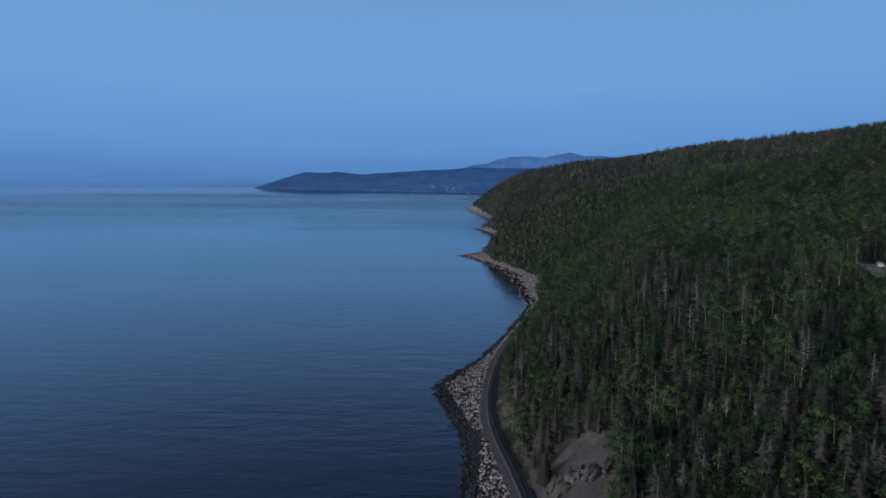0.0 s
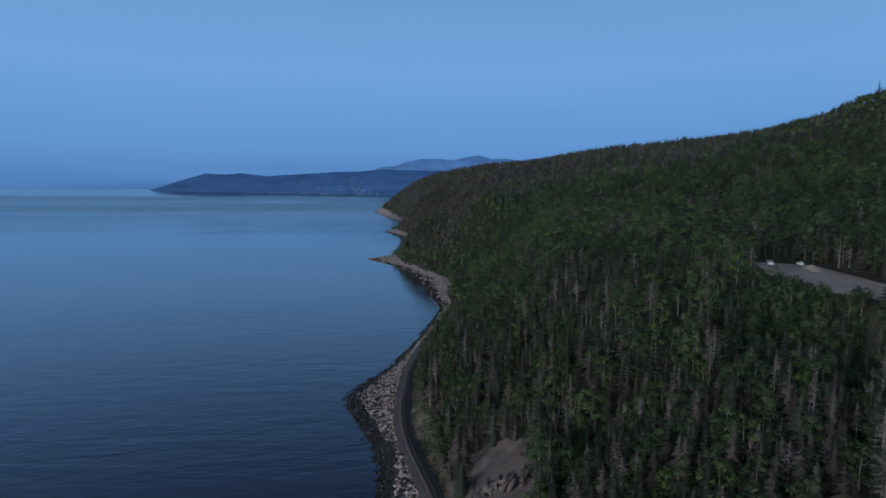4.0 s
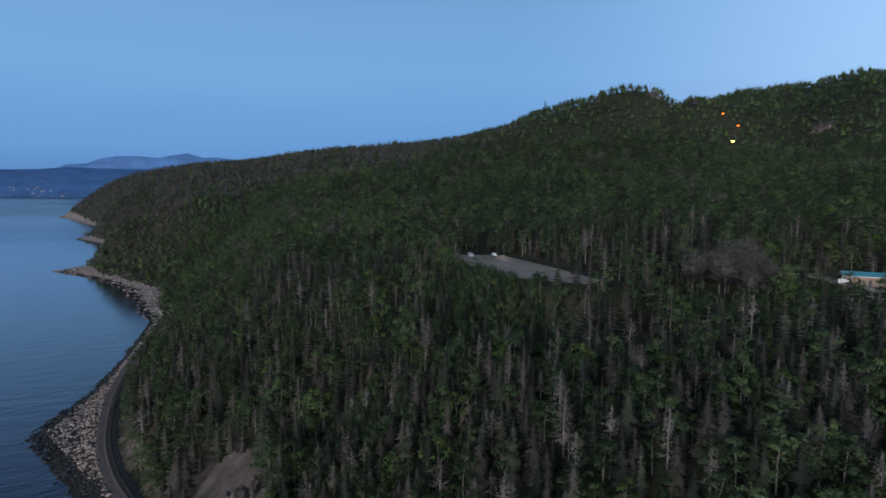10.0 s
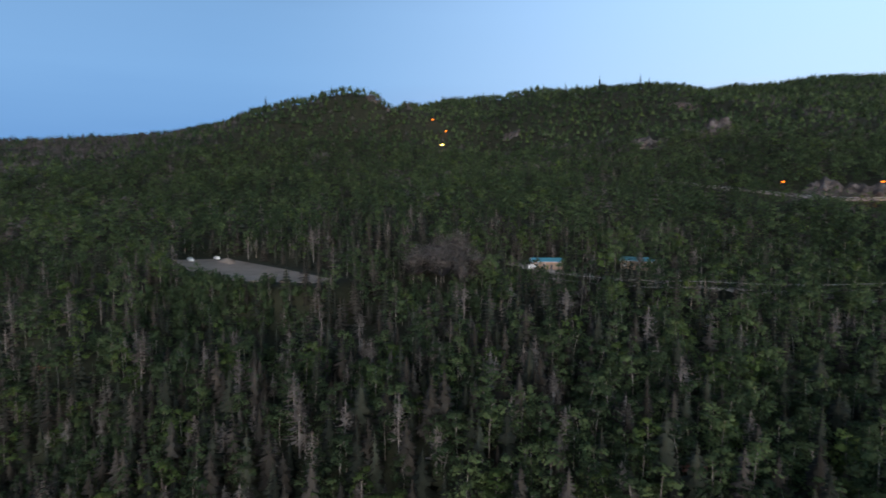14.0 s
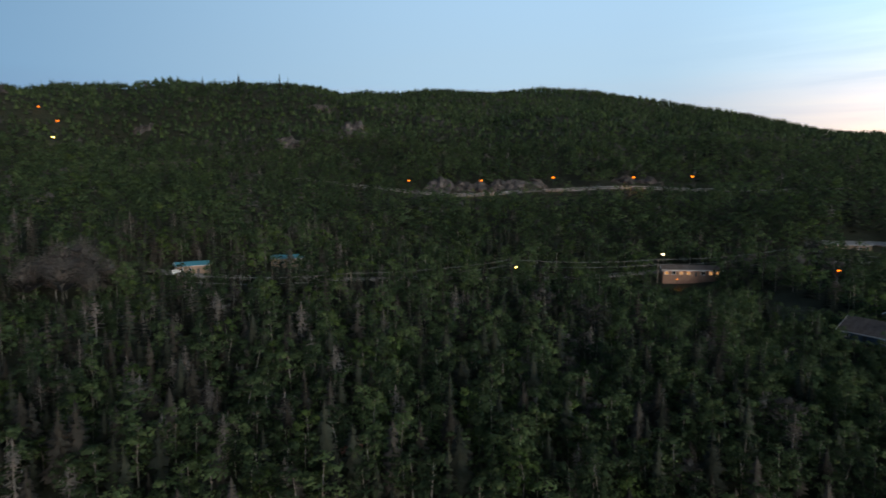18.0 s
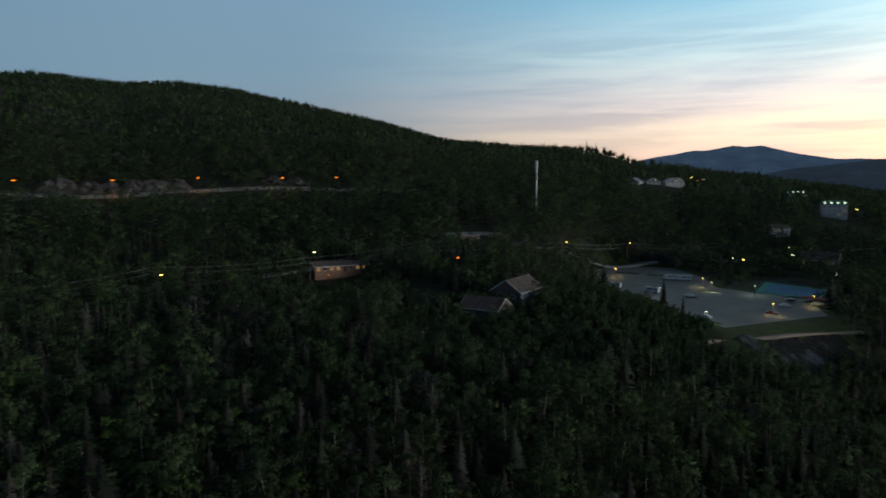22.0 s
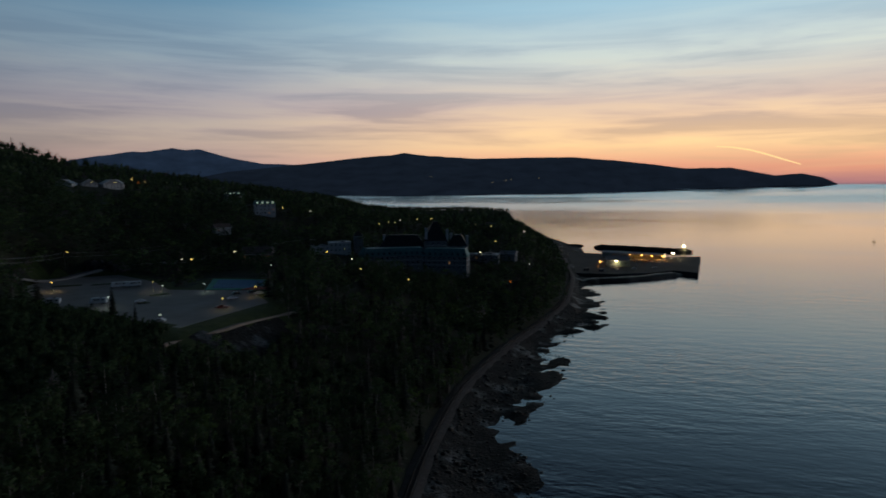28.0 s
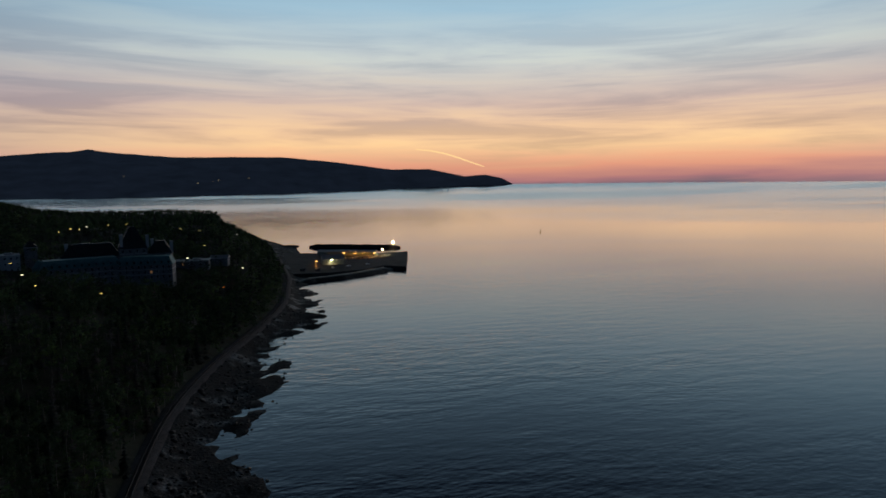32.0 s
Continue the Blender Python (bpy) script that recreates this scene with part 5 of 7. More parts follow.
def building(name, label, category, x, y, off, w, d, h, roof, rh, wall_m, roof_m, cols=4, rows=1, sides=2, lit=(), over=0.5, z=None,
             win=(1.0, 1.2), group="", door=True, chimney=False, sink=2.5, trim=WHITE, top=0.0):
    z = gz(x, y) if z is None else z
    root = at(name, x, y, z, facing(x, y, off))
    bm = bmesh.new()
    block(bm, (w, d, h + sink), (0, 0, (h - sink) / 2))
    if roof == "gable":                      # gable ends under the roof
        for s in (-1, 1):
            vs = [bm.verts.new((s * (w / 2 - k), yy, zz)) for k in (0, 0.2) for yy, zz in ((-d / 2, h), (d / 2, h), (0, h + rh * (d / 2) / (d / 2 + over)))]
            bm.faces.new(vs[:3]), bm.faces.new(vs[3:])
            for i in range(3):
                bm.faces.new((vs[i], vs[(i + 1) % 3], vs[3 + (i + 1) % 3], vs[3 + i]))
    wall = part("wall", bm, wall_m, root)
    part("roof", roof_bm(w, d, rh, h + 0.02, roof, over, top), roof_m, root)
    bm = bmesh.new()
    for s in (-1, 1):
        block(bm, (w + 2 * over + 0.06, 0.08, 0.24), (0, s * (d / 2 + over + 0.03), h - 0.1))
    part("fascia", bm, trim, root)
    if roof == "gable":
        tilt = math.atan2(rh, d / 2 + over)
        for sx in (-1, 1):
            for sy in (-1, 1):
                rb = part("rake_board", block(bmesh.new(), (0.08, math.hypot(rh, d / 2 + over), 0.26)), trim, root)
                rb.matrix_basis = Matrix.LocRotScale((sx * (w / 2 + over + 0.04), sy * (d / 2 + over) / 2, h + rh / 2 - 0.08), Euler((-sy * tilt, 0, 0)), None)
    ww, wh = win
    n = 0
    for r in range(rows):
        zz = h * (r + 0.55) / rows
        for c in range(cols):
            if r == 0 and door and c == cols // 2:
                continue
            window_at(root, (w * ((c + 0.5) / cols - 0.5), -d / 2 - 0.01, zz), 0, ww, wh, n in lit or lit == "all", trim)
            n += 1
        for s in (-1, 1):
            for c in range(sides):
                window_at(root, (s * (w / 2 + 0.01), d * ((c + 0.5) / sides - 0.5), zz), radians(90) * s, ww, wh, lit == "all", trim)
    if door:
        bm = bmesh.new()
        block(bm, (0.95, 0.07, 2.05), (0, 0, 0))
        block(bm, (0.5, 0.03, 0.6), (0, -0.05, 0.5))
        dr = part("door", bm, DARKMETAL, root)
        dr.location = (w * ((cols // 2 + 0.5) / cols - 0.5), -d / 2 - 0.03, 1.05)
        hb = bmesh.new()
        rod(hb, (0.36, -0.05, 0), (0.36, -0.12, 0), 0.04, 0.04, 6)
        part("handle", hb, METAL, dr)
    if chimney:
        bm = bmesh.new()
        block(bm, (0.9, 0.9, 2.4), (w * 0.18, d * 0.12, h + rh * 0.8))
        block(bm, (1.1, 1.1, 0.18), (w * 0.18, d * 0.12, h + rh * 0.8 + 1.28))
        part("chimney", bm, CONCRETE, root)
    tagged(root, label, category, group=group)
    return root


building("house", "slate-blue house with brown shingle gable roof and white trim", "house", *HOUSE, 62, 18, 12.5, 3.6, "gable", 4.6, BLUEWALL, SHINGLE, 5, 1, 2,
         chimney=True, win=(1.5, 1.5), over=0.7, z=50.5)
building("garage_wing", "low slate-blue annex with broad brown shingle roof", "house", *GARAGE, -28, 15, 11, 2.5, "gable", 3.8, BLUEWALL, SHINGLE, 3, 1, 1, over=0.7, z=48.3)
building("bungalow", "long low brick motel block with lit windows and brown roof", "motel", *BUNGALOW, 14, 25, 8.5, 3.0, "gable", 1.7, BRICKWALL, SHINGLE, 8, 1, 2,
         lit=(0, 2, 3, 5, 6), win=(1.5, 1.4), over=0.7, z=gz(*BUNGALOW) + 2.2, sink=5)
building("lodge", "small tan lodge with bright turquoise sheet roof", "lodge", *LODGE_A, 10, 12.5, 7, 3.4, "gable", 1.3, TANWALL, TURQUOISE, 4, 1, 1, over=0.6, group="turquoise lodges", z=61.2)
building("lodge", "tan lodge with turquoise roof half hidden in trees", "lodge", *LODGE_B, -8, 12.5, 7, 3.4, "gable", 1.3, TANWALL, TURQUOISE, 4, 1, 1, over=0.6, group="turquoise lodges")
building("long_hall", "long low tan building with shallow grey roof among trees", "hall", LONG_HALL[0], LONG_HALL[1] + 9, 16, 20, 9, 3.4, "gable", 1.6, TANWALL, GREYROOF, 6, 1, 2, z=62.5)
building("long_hall", "tan side wing with shallow light grey roof", "hall", LONG_HALL[0] - 3, LONG_HALL[1] - 13, -6, 17, 8, 3.2, "gable", 1.2, TANWALL, GREYROOF, 5, 1, 2, z=62.5)
for x, y, w, o in ((456, -500, 15, 70), (447, -518, 13, 96), (438, -534, 15, 110), (441, -548, 12, 80)):
    building("apartment_house", "white gabled apartment house high on the wooded slope", "apartments", x, y, o, 13, w, 7.5, "gable", 4.2, PALEWALL, GREYROOF, 4, 3, 3, lit=(1, 8), door=False,
             group="apartment houses", z=90, sink=10)
building("villa", "small pale house with dark roof between trees", "house", 267, -445, 20, 12, 9, 5, "gable", 3.0, PALEWALL, SHINGLE, 3, 1, 2, lit=(0,))
building("villa", "brown-roofed house with warmly lit ground floor windows", "house", 205, -386, -10, 19, 12, 4, "gable", 4.6, TANWALL, SHINGLE, 5, 1, 2, lit=(0, 2, 3), z=45.2)


def lit_block(x, y, off, w, label):
    root = building("terrace_block", label, "apartments", x, y, off, w, 12, 9.5, "steep", 3.2, PALEWALL, COPPER, 5, 3, 2, lit=(3, 9), door=False, group="terrace blocks")
    for k in range(4):                       # glowing dormers
        bm = bmesh.new()
        block(bm, (1.8, 1.6, 2.0), (w * ((k + 0.5) / 4 - 0.5), -5.6, 11.2))
        dm = part("dormer", bm, PALEWALL, root, "brightly lit roof dormer")
        gb = bmesh.new()
        block(gb, (1.3, 0.06, 1.3), (w * ((k + 0.5) / 4 - 0.5), -6.44, 11.2))
        part("pane", gb, glow_green, dm)
        rb = bmesh.new()
        block(rb, (2.1, 1.9, 0.2), (w * ((k + 0.5) / 4 - 0.5), -5.6, 12.3))
        part("cap", rb, COPPER, dm)
    return root


glow_green = glowing("greenish_lit_dormer", (0.75, 1.0, 0.7), 3.0)
lit_block(272, -527, 6, 18, "pale terrace block with brightly lit green dormers")
lit_block(345, -600, -4, 17, "pale terrace block with lit dormers on the slope")


def hotel_wing(root, name, x, y, turn, w, d, h, rh, roof_m, cols, rows, kind="steep", top=2.4, dormers=0, lit=()):
    wing = new(name, None)
    wing.parent = root
    wing.matrix_basis = Matrix.LocRotScale((x, y, 0), Euler((0, 0, radians(turn))), None)
    bm = bmesh.new()
    block(bm, (w, d, h + 6), (0, 0, (h - 6) / 2))
    part("wall", bm, STONEWALL, wing)
    for r in range(1, rows):
        part("string_course", block(bmesh.new(), (w + 0.3, d + 0.3, 0.25), (0, 0, h * r / rows)), PALEWALL, wing)
    part("cornice", block(bmesh.new(), (w + 0.7, d + 0.7, 0.4), (0, 0, h - 0.3)), STONEWALL, wing)
    part("roof", roof_bm(w, d, rh, h, kind, 0.4, top), roof_m, wing)
    n = 0
    for r in range(rows):
        for c in range(cols):
            px, pz = w * ((c + 0.5) / cols - 0.5), h * (r + 0.5) / rows
            window_at(wing, (px, -d / 2 - 0.01, pz), 0, 1.25, 1.8, n in lit, PALEWALL)
            n += 1
    for k in range(dormers):
        px = w * ((k + 0.5) / dormers - 0.5)
        dm = shared("dormer", mesh_of(("dormer", roof_m.name), lambda: roof_join(1.9, 2.2, 2.1, 0.9), roof_m), wing, (px, -d / 2 + 0.6, h + 0.4))
        shared("pane", mesh_of("dormer_pane", lambda: block(bmesh.new(), (1.1, 0.06, 1.3)), GLASSY), dm, (0, -1.12, 1.0))
    return wing


def roof_join(w, d, h, rh):
    bm = roof_bm(d, w, rh, h, "gable", 0.12)
    bmesh.ops.rotate(bm, verts=bm.verts, cent=(0, 0, 0), matrix=Matrix.Rotation(radians(90), 3, "Z"))
    block(bm, (w, d, h), (0, 0, h / 2))
    return bm


def grand_hotel():
    x, y = HOTEL
    z = 33.5
    root = at("grand_hotel", x, y, z, facing(x, y))
    hotel_wing(root, "front_wing", -14, -6, 8, 44, 14, 10.5, 5.0, COPPER, 12, 3, dormers=11)
    hotel_wing(root, "side_wing", 24, -8, -14, 33, 14, 9.8, 5.0, COPPER, 9, 3, dormers=8, lit=(14,))
    hotel_wing(root, "rear_block", -8, 16, 0, 34, 15, 14.5, 8.5, DARKROOF, 9, 4, top=5.5)
    hotel_wing(root, "central_tower", 17, 15, 0, 17, 17, 19, 14.0, DARKROOF, 4, 5, top=7.0)
    hotel_wing(root, "east_block", 34, 14, -8, 15, 15, 15, 8.0, DARKROOF, 4, 4, top=5.0)
    for px, py, pz in ((10, 8, 27), (26, 10, 26), (-22, 14, 22), (41, 10, 21), (29, 12, 23)):
        bm = bmesh.new()
        block(bm, (1.7, 2.6, 8), (px, py, pz - 3))
        block(bm, (2.1, 3.0, 0.5), (px, py, pz + 1.2))
        part("chimney", bm, PALEWALL, root)
    bm = bmesh.new()
    rod(bm, (-36, -8, -3), (-36, -8, 11), 3.6, 3.6, 14)
    rod(bm, (-36, -8, 11), (-36, -8, 16.5), 4.0, 0.1, 14)
    part("turret", bm, COPPER, root, "round corner turret with green cone roof")
    tagged(root, "chateau-style stone hotel with green copper and dark roofs", "hotel")


grand_hotel()
building("annex", "flat-roofed three-storey pale annex block by the hotel", "hotel annex", 172, -452, 4, 16, 14, 11, "flat", 0.4, PALEWALL, GREYROOF, 5, 3, 2, door=False, z=40)
building("annex", "lower flat-roofed pale annex block by the hotel", "hotel annex", 184, -442, 4, 14, 12, 8.5, "flat", 0.4, PALEWALL, GREYROOF, 4, 3, 2, door=False, z=40)
building("annex_tower", "dark narrow tower with steep roof by the annex", "tower", 160, -462, 0, 7, 7, 15, "hip", 4.0, STONEWALL, DARKROOF, 2, 4, 1, door=False, z=40)
building("pavilion", "low flat pavilion with pale roof beside the hotel", "pavilion", 66, -500, -6, 24, 12, 5, "flat", 0.4, STONEWALL, GREYROOF, 6, 1, 2, z=33, lit=(1,))
building("pavilion", "small pavilion with pale shallow roof on the bluff", "pavilion", 48, -520, -12, 13, 10, 4, "gable", 2.0, STONEWALL, GREYROOF, 4, 1, 2, z=33)


# ---- shelters in the wood ----
def lookout(x, y, off, k=1.0):
    """A small deck on posts with a plank parapet towards the water."""
    up = 0.9
    root = at("lookout_platform", x, y, gz(x, y) + up, facing(x, y, off))
    w, d = 4.3 * k, 3.2 * k
    post = mesh_of(("deck_post", k), lambda: block(bmesh.new(), (0.18, 0.18, up + 2.0), (0, 0, -up / 2 - 1.0)), WOODPOLE)
    for px in (-w / 2 + 0.2, w / 2 - 0.2):
        for py in (-d / 2 + 0.2, d / 2 - 0.2):
            shared("post", post, root, (px, py, 0))
    board = mesh_of(("deck_board", k), lambda: block(bmesh.new(), (w, 0.2 * k, 0.06)), WOODPOLE)
    for i in range(14):
        shared("deck_board", board, root, (0, -d / 2 + (i + 0.5) * d / 14, 0.03))
    plank = mesh_of(("parapet_plank", k), lambda: block(bmesh.new(), (w + 0.1, 0.06, 0.26 * k)), REDWOOD)
    for i in range(5):
        shared("plank", plank, root, (0, -d / 2 - 0.05, 0.12 + 0.29 * k * i))
    baluster = mesh_of(("rail_post", k), lambda: block(bmesh.new(), (0.1, 0.1, 1.25), (0, 0, 0.62)), WOODPOLE)
    for px in (-w / 2, w / 2):
        for py in (-d / 2 + 0.1, 0, d / 2 - 0.1):
            shared("rail_post", baluster, root, (px, py, 0))
        part("handrail", block(bmesh.new(), (0.12, d, 0.08), (px, 0, 1.28)), WOODPOLE, root)
    part("bench", block(bmesh.new(), (w * 0.6, 0.4, 0.08), (0, d / 2 - 0.4, 0.5)), WOODPOLE, root)
    for px in (-w * 0.25, w * 0.25):
        part("bench_leg", block(bmesh.new(), (0.1, 0.34, 0.46), (px, d / 2 - 0.4, 0.24)), WOODPOLE, root)
    tagged(root, "small wooden lookout deck with red-brown plank parapet in trees", "lookout", group="lookout decks")


lookout(*SHELTERS[0], 12)
lookout(*SHELTERS[1], -8, 0.75)


# ---- radio mast ----
def mast():
    x, y = MAST
    z = gz(x, y)
    root = at("radio_mast", x, y, z)
    h = 111.6 - z
    bm = bmesh.new()
    rod(bm, (0, 0, -1), (0, 0, h - 8), 0.75, 0.6, 16)
    part("pole", bm, METAL, root)
    for k in range(3):
        bm = bmesh.new()
        rod(bm, (0, 0, h - 8 + k * 2.7), (0, 0, h - 5.5 + k * 2.7), (0.85, 0.95, 0.8)[k], (0.85, 0.95, 0.8)[k], 16)
        part("radome", bm, WHITE, root, "pale antenna drum")
        bm = bmesh.new()
        rod(bm, (0, 0, h - 5.5 + k * 2.7), (0, 0, h - 5.3 + k * 2.7), 1.05, 1.05, 16)
        part("flange", bm, METAL, root)
    bm = bmesh.new()
    block(bm, (3, 2.4, 2.4), (2.6, 0, 1.0))
    part("cabinet", bm, CONCRETE, root)
    tagged(root, "tall pale grey monopole radio mast with antenna drums", "mast")


mast()

# ---- rock cuts and outcrops ----
def lump(name, x, y, w, h, seed, label, mat=GREYROCK, depth=0.5, base=None):
    """A ragged rock face: a blocky mound, broken by ledges."""
    n, m = 46, 18
    u, v = np.meshgrid(np.linspace(-1, 1, n), np.linspace(0, 1, m))
    t = facing(x, y)
    ledge = np.floor(v * 5) / 5
    vv = 0.5 * v + 0.5 * ledge
    env = np.clip(1 - np.abs(u) ** 3.5, 0, 1) ** 0.6 * (0.62 + 0.62 * fbm(u * 11, u * 0 + seed, 3, 4, seed))
    px = u * w + fbm(u * 20, v * 20, 5, 3, seed + 1) * 1.5
    py = -w * depth * (1 - vv ** 1.4) * (0.4 + 0.6 * env) + fbm(u * 30, v * 30, 5, 5, seed + 2) * 5.5
    pz = h * env * vv + fbm(u * 40, v * 40, 5, 5, seed + 3) * 3.0 * env
    py = np.concatenate([py, py[-1:] + w * 0.5])
    pz = np.concatenate([pz, pz[-1:] - 5])
    px = np.concatenate([px, px[-1:]])
    X = x + px * math.cos(t) - py * math.sin(t)
    Y = y + px * math.sin(t) + py * math.cos(t)
    g = ground(X, Y)
    b = ground(x + px * math.cos(t), y + px * math.sin(t)) + (0 if base is None else base)
    Z = np.maximum(b + pz, g - 1.0)
    Z[0] = g[0] - 1.5
    Z[-1] = g[-1] - 1.5
    idx = np.arange(X.size).reshape(X.shape)
    f = np.stack([idx[:-1, :-1], idx[:-1, 1:], idx[1:, 1:], idx[1:, :-1]], -1).reshape(-1, 4)
    ob = fast_mesh(name, np.stack([X, Y, Z], -1).reshape(-1, 3), f, mat)
    return tagged(ob, label, "rock", group="rock outcrops")


for k, (x, y, w, h) in enumerate(CUTS):
    lump("rock_cut", x, y, w, h, 60 + k, "grey blasted rock cutting above the upper road", base=-1.5)
for k, (x, y, w, h) in enumerate(OUTCROPS):
    lump("rock_outcrop", x, y, w, h, 80 + 3 * k, "bare weathered rock outcrop on the wooded hillside")


# ---- roads ----
def ribbon(name, line, width, mat, label, lift=0.15, thick=0.8, category="road", smooth=9):
    pts = np.array(along(line, 5.0))
    z = ground(pts[:, 0], pts[:, 1])
    k = np.ones(smooth) / smooth
    z = np.convolve(np.pad(z, smooth // 2, mode="edge"), k, "valid")
    d = np.gradient(pts, axis=0)
    d /= np.linalg.norm(d, axis=1)[:, None]
    nrm = np.stack([-d[:, 1], d[:, 0]], -1)
    rows = []
    for s, dz in ((-1, -thick), (-1, 0), (0, 0.06), (1, 0), (1, -thick)):
        e = pts + nrm * s * width / 2
        rows.append(np.c_[e, z + lift + dz])
    v = np.stack(rows, 1).reshape(-1, 3)
    n = len(pts)
    idx = np.arange(n * 5).reshape(n, 5)
    f = np.stack([idx[:-1, :-1], idx[1:, :-1], idx[1:, 1:], idx[:-1, 1:]], -1).reshape(-1, 4)
    ob = fast_mesh(name, v, f, mat, False)
    tagged(ob, label, category, kind="structure")
    return pts, z + lift


hr, hrz = ribbon("road_upper", HIGH_ROAD, 8, ASPHALT, "grey two-lane road cut into the hillside", 0.6, 3.0)
ribbon("road_street", STREET, 7, ASPHALT, "narrow asphalt street among trees", 0.3, 1.2)
ribbon("road_bank_path", [(139, -184), (136, -195), (133, -204), (129, -214), (127, -229), (123, -242), (118, -256)], 2.6, GRAVEL, "pale gravel path below the parking lot", 0.35, 0.8, "path")


def guard_rail():
    root = new("guard_rail", None)
    sel = [(x - 4.4, y, z) for (x, y), z in zip(hr, hrz) if -190 < y < 90]
    root.matrix_basis = Matrix.Translation(sel[0])
    o = Vector(sel[0])
    post = mesh_of("guard_post", lambda: block(bmesh.new(), (0.16, 0.16, 1.1), (0, 0, 0.3)), WOODPOLE)
    for a, b in zip(sel, sel[1:]):
        shared("post", post, root, Vector(a) - o)
        bm = bmesh.new()
        av, bv = Vector(a) - o, Vector(b) - o
        t = math.atan2(bv.y - av.y, bv.x - av.x)
        block(bm, ((bv - av).length + 0.1, 0.1, 0.34), (0, 0, 0))
        r = part("rail", bm, METAL, root)
        r.matrix_basis = Matrix.LocRotScale((av + bv) / 2 + Vector((0, 0, 0.65)), Euler((0, -math.asin((bv - av).normalized().z), t)), None)
    tagged(root, "steel guard rail along the upper road edge", "guard rail")


guard_rail()
for x, y, w in ((449, 30, 0), (452, -22, 8000), (447, -73, 3000), (443, -129, 8000), (430, -165, 0)):
    street_lamp(x, y, 6.5, "sodium", 1.5, z=93.6 + (1.5 if y < -50 else 0), watts=w, turn=facing(x, y, 180))
for x, y, z in HILL_LAMPS:
    street_lamp(x, y, 9, "sodium" if x > 600 else "yellow", 1.9, z=z, watts=0)


# ---- power line along the street ----
def utility_pole(x, y, top):
    z = gz(x, y)
    root = at("utility_pole", x, y, z, facing(x, y))
    bm = bmesh.new()
    rod(bm, (0, 0, -1), (0, 0, top - z), 0.2, 0.13, 8)
    part("pole", bm, WOODPOLE, root)
    bm = bmesh.new()
    block(bm, (0.14, 2.2, 0.16), (0, 0, top - z - 0.7))
    part("crossarm", bm, WOODPOLE, root)
    for s in (-0.9, 0, 0.9):
        bm = bmesh.new()
        rod(bm, (0, s, top - z - 0.62), (0, s, top - z - 0.35), 0.06, 0.05, 6)
        part("insulator", bm, CONCRETE, root)
    tagged(root, "weathered wooden utility pole with crossarm", "utility pole", group="utility poles")


POLES = [(206, 92, 66.5), (227, 37, 64.0), (269, -26, 64.0), (276, -92, 63.0), (279, -151, 67.3), (261, -231, 63.5), (290, -313, 56.6), (262, -372, 56.0)]
for p in POLES:
    utility_pole(*p)
for k, (drop, side) in enumerate(((0.35, 0.0), (2.6, 0.1))):
    root = new("overhead_wire", None)
    for (ax, ay, az), (bx, by, bz) in zip(POLES, POLES[1:]):
        path = [(ax + (bx - ax) * i / 10, ay + (by - ay) * i / 10, az + (bz - az) * i / 10 - drop - 5.2 * i / 10 * (1 - i / 10)) for i in range(11)]
        v, f = [], []
        for i, (px, py, pz) in enumerate(path):
            v += [(px, py, pz + 0.06), (px - 0.05, py, pz - 0.04), (px + 0.05, py, pz - 0.04)]
            if i:
                f += [(3 * i - 3 + j, 3 * i - 3 + (j + 1) % 3, 3 * i + (j + 1) % 3, 3 * i + j) for j in range(3)]
        link_mesh("span", v, f, WIRE, root)
    tagged(root, "thin overhead power wire sagging between wooden poles", "power line", group="overhead wires")


# ---- lamps of the town ----
for k, (x, y) in enumerate(TOWN):
    street_lamp(x, y, 12.5, ("yellow", "white", "yellow", "yellow")[k % 4], 0.6 if k % 3 else 0.75)
for x, y in ((427, -561), (247, -154), (75, -462), (40, -448)):
    street_lamp(x, y, 7.6, "sodium", 0.9)
street_lamp(69, -497, 7.5, "white", 1.3, watts=2500)
street_lamp(430, -556, 9, "yellow", 0.9, z=93)
street_lamp(423, -566, 8, "yellow", 0.8, z=91)
street_lamp(266, -28, 8, "yellow", 0.7)
street_lamp(266, -97, 5, "sodium", 0.5, watts=900)
for x, y in ((51, -736), (46, -756), (41, -1260), (27, -1150), (12, -1036), (14, -903), (16, -841), (41, -611), (30, -501), (24, -496)):
    street_lamp(x, y, 12.5, "white" if y > -700 else "yellow", 0.8)


# ---- parking lot ----
def lot_lamp(x, y, glass, watts):
    street_lamp(x, y, 4.8, glass, 0.5, z=42.12, arm=0.5, watts=watts, label="lit low lamp post on the parking lot")


for x, y, g, w in ((197, -235, "cool", 1100), (150, -205, "cool", 1100), (145, -240, "yellow", 1300), (176, -276, "cool", 1100), (146, -271, "yellow", 1500), (172, -340, "cool", 0),
                   (160, -347, "yellow", 6000), (193, -267, "cool", 1100), (256, -267, "yellow", 2600), (205, -276, "yellow", 1500), (236, -405, "yellow", 0)):
    lot_lamp(x, y, g, w) if y > -330 else street_lamp(x, y, 6, g, 0.6, watts=w)


lit_tree = poplar(10, 0)
lone_tree("lamp_lit_tree", 164, -353, lit_tree, PALEBARK, FRESH, 1.0, "leafy green tree lit by a street lamp beside it", "lamp-lit trees")


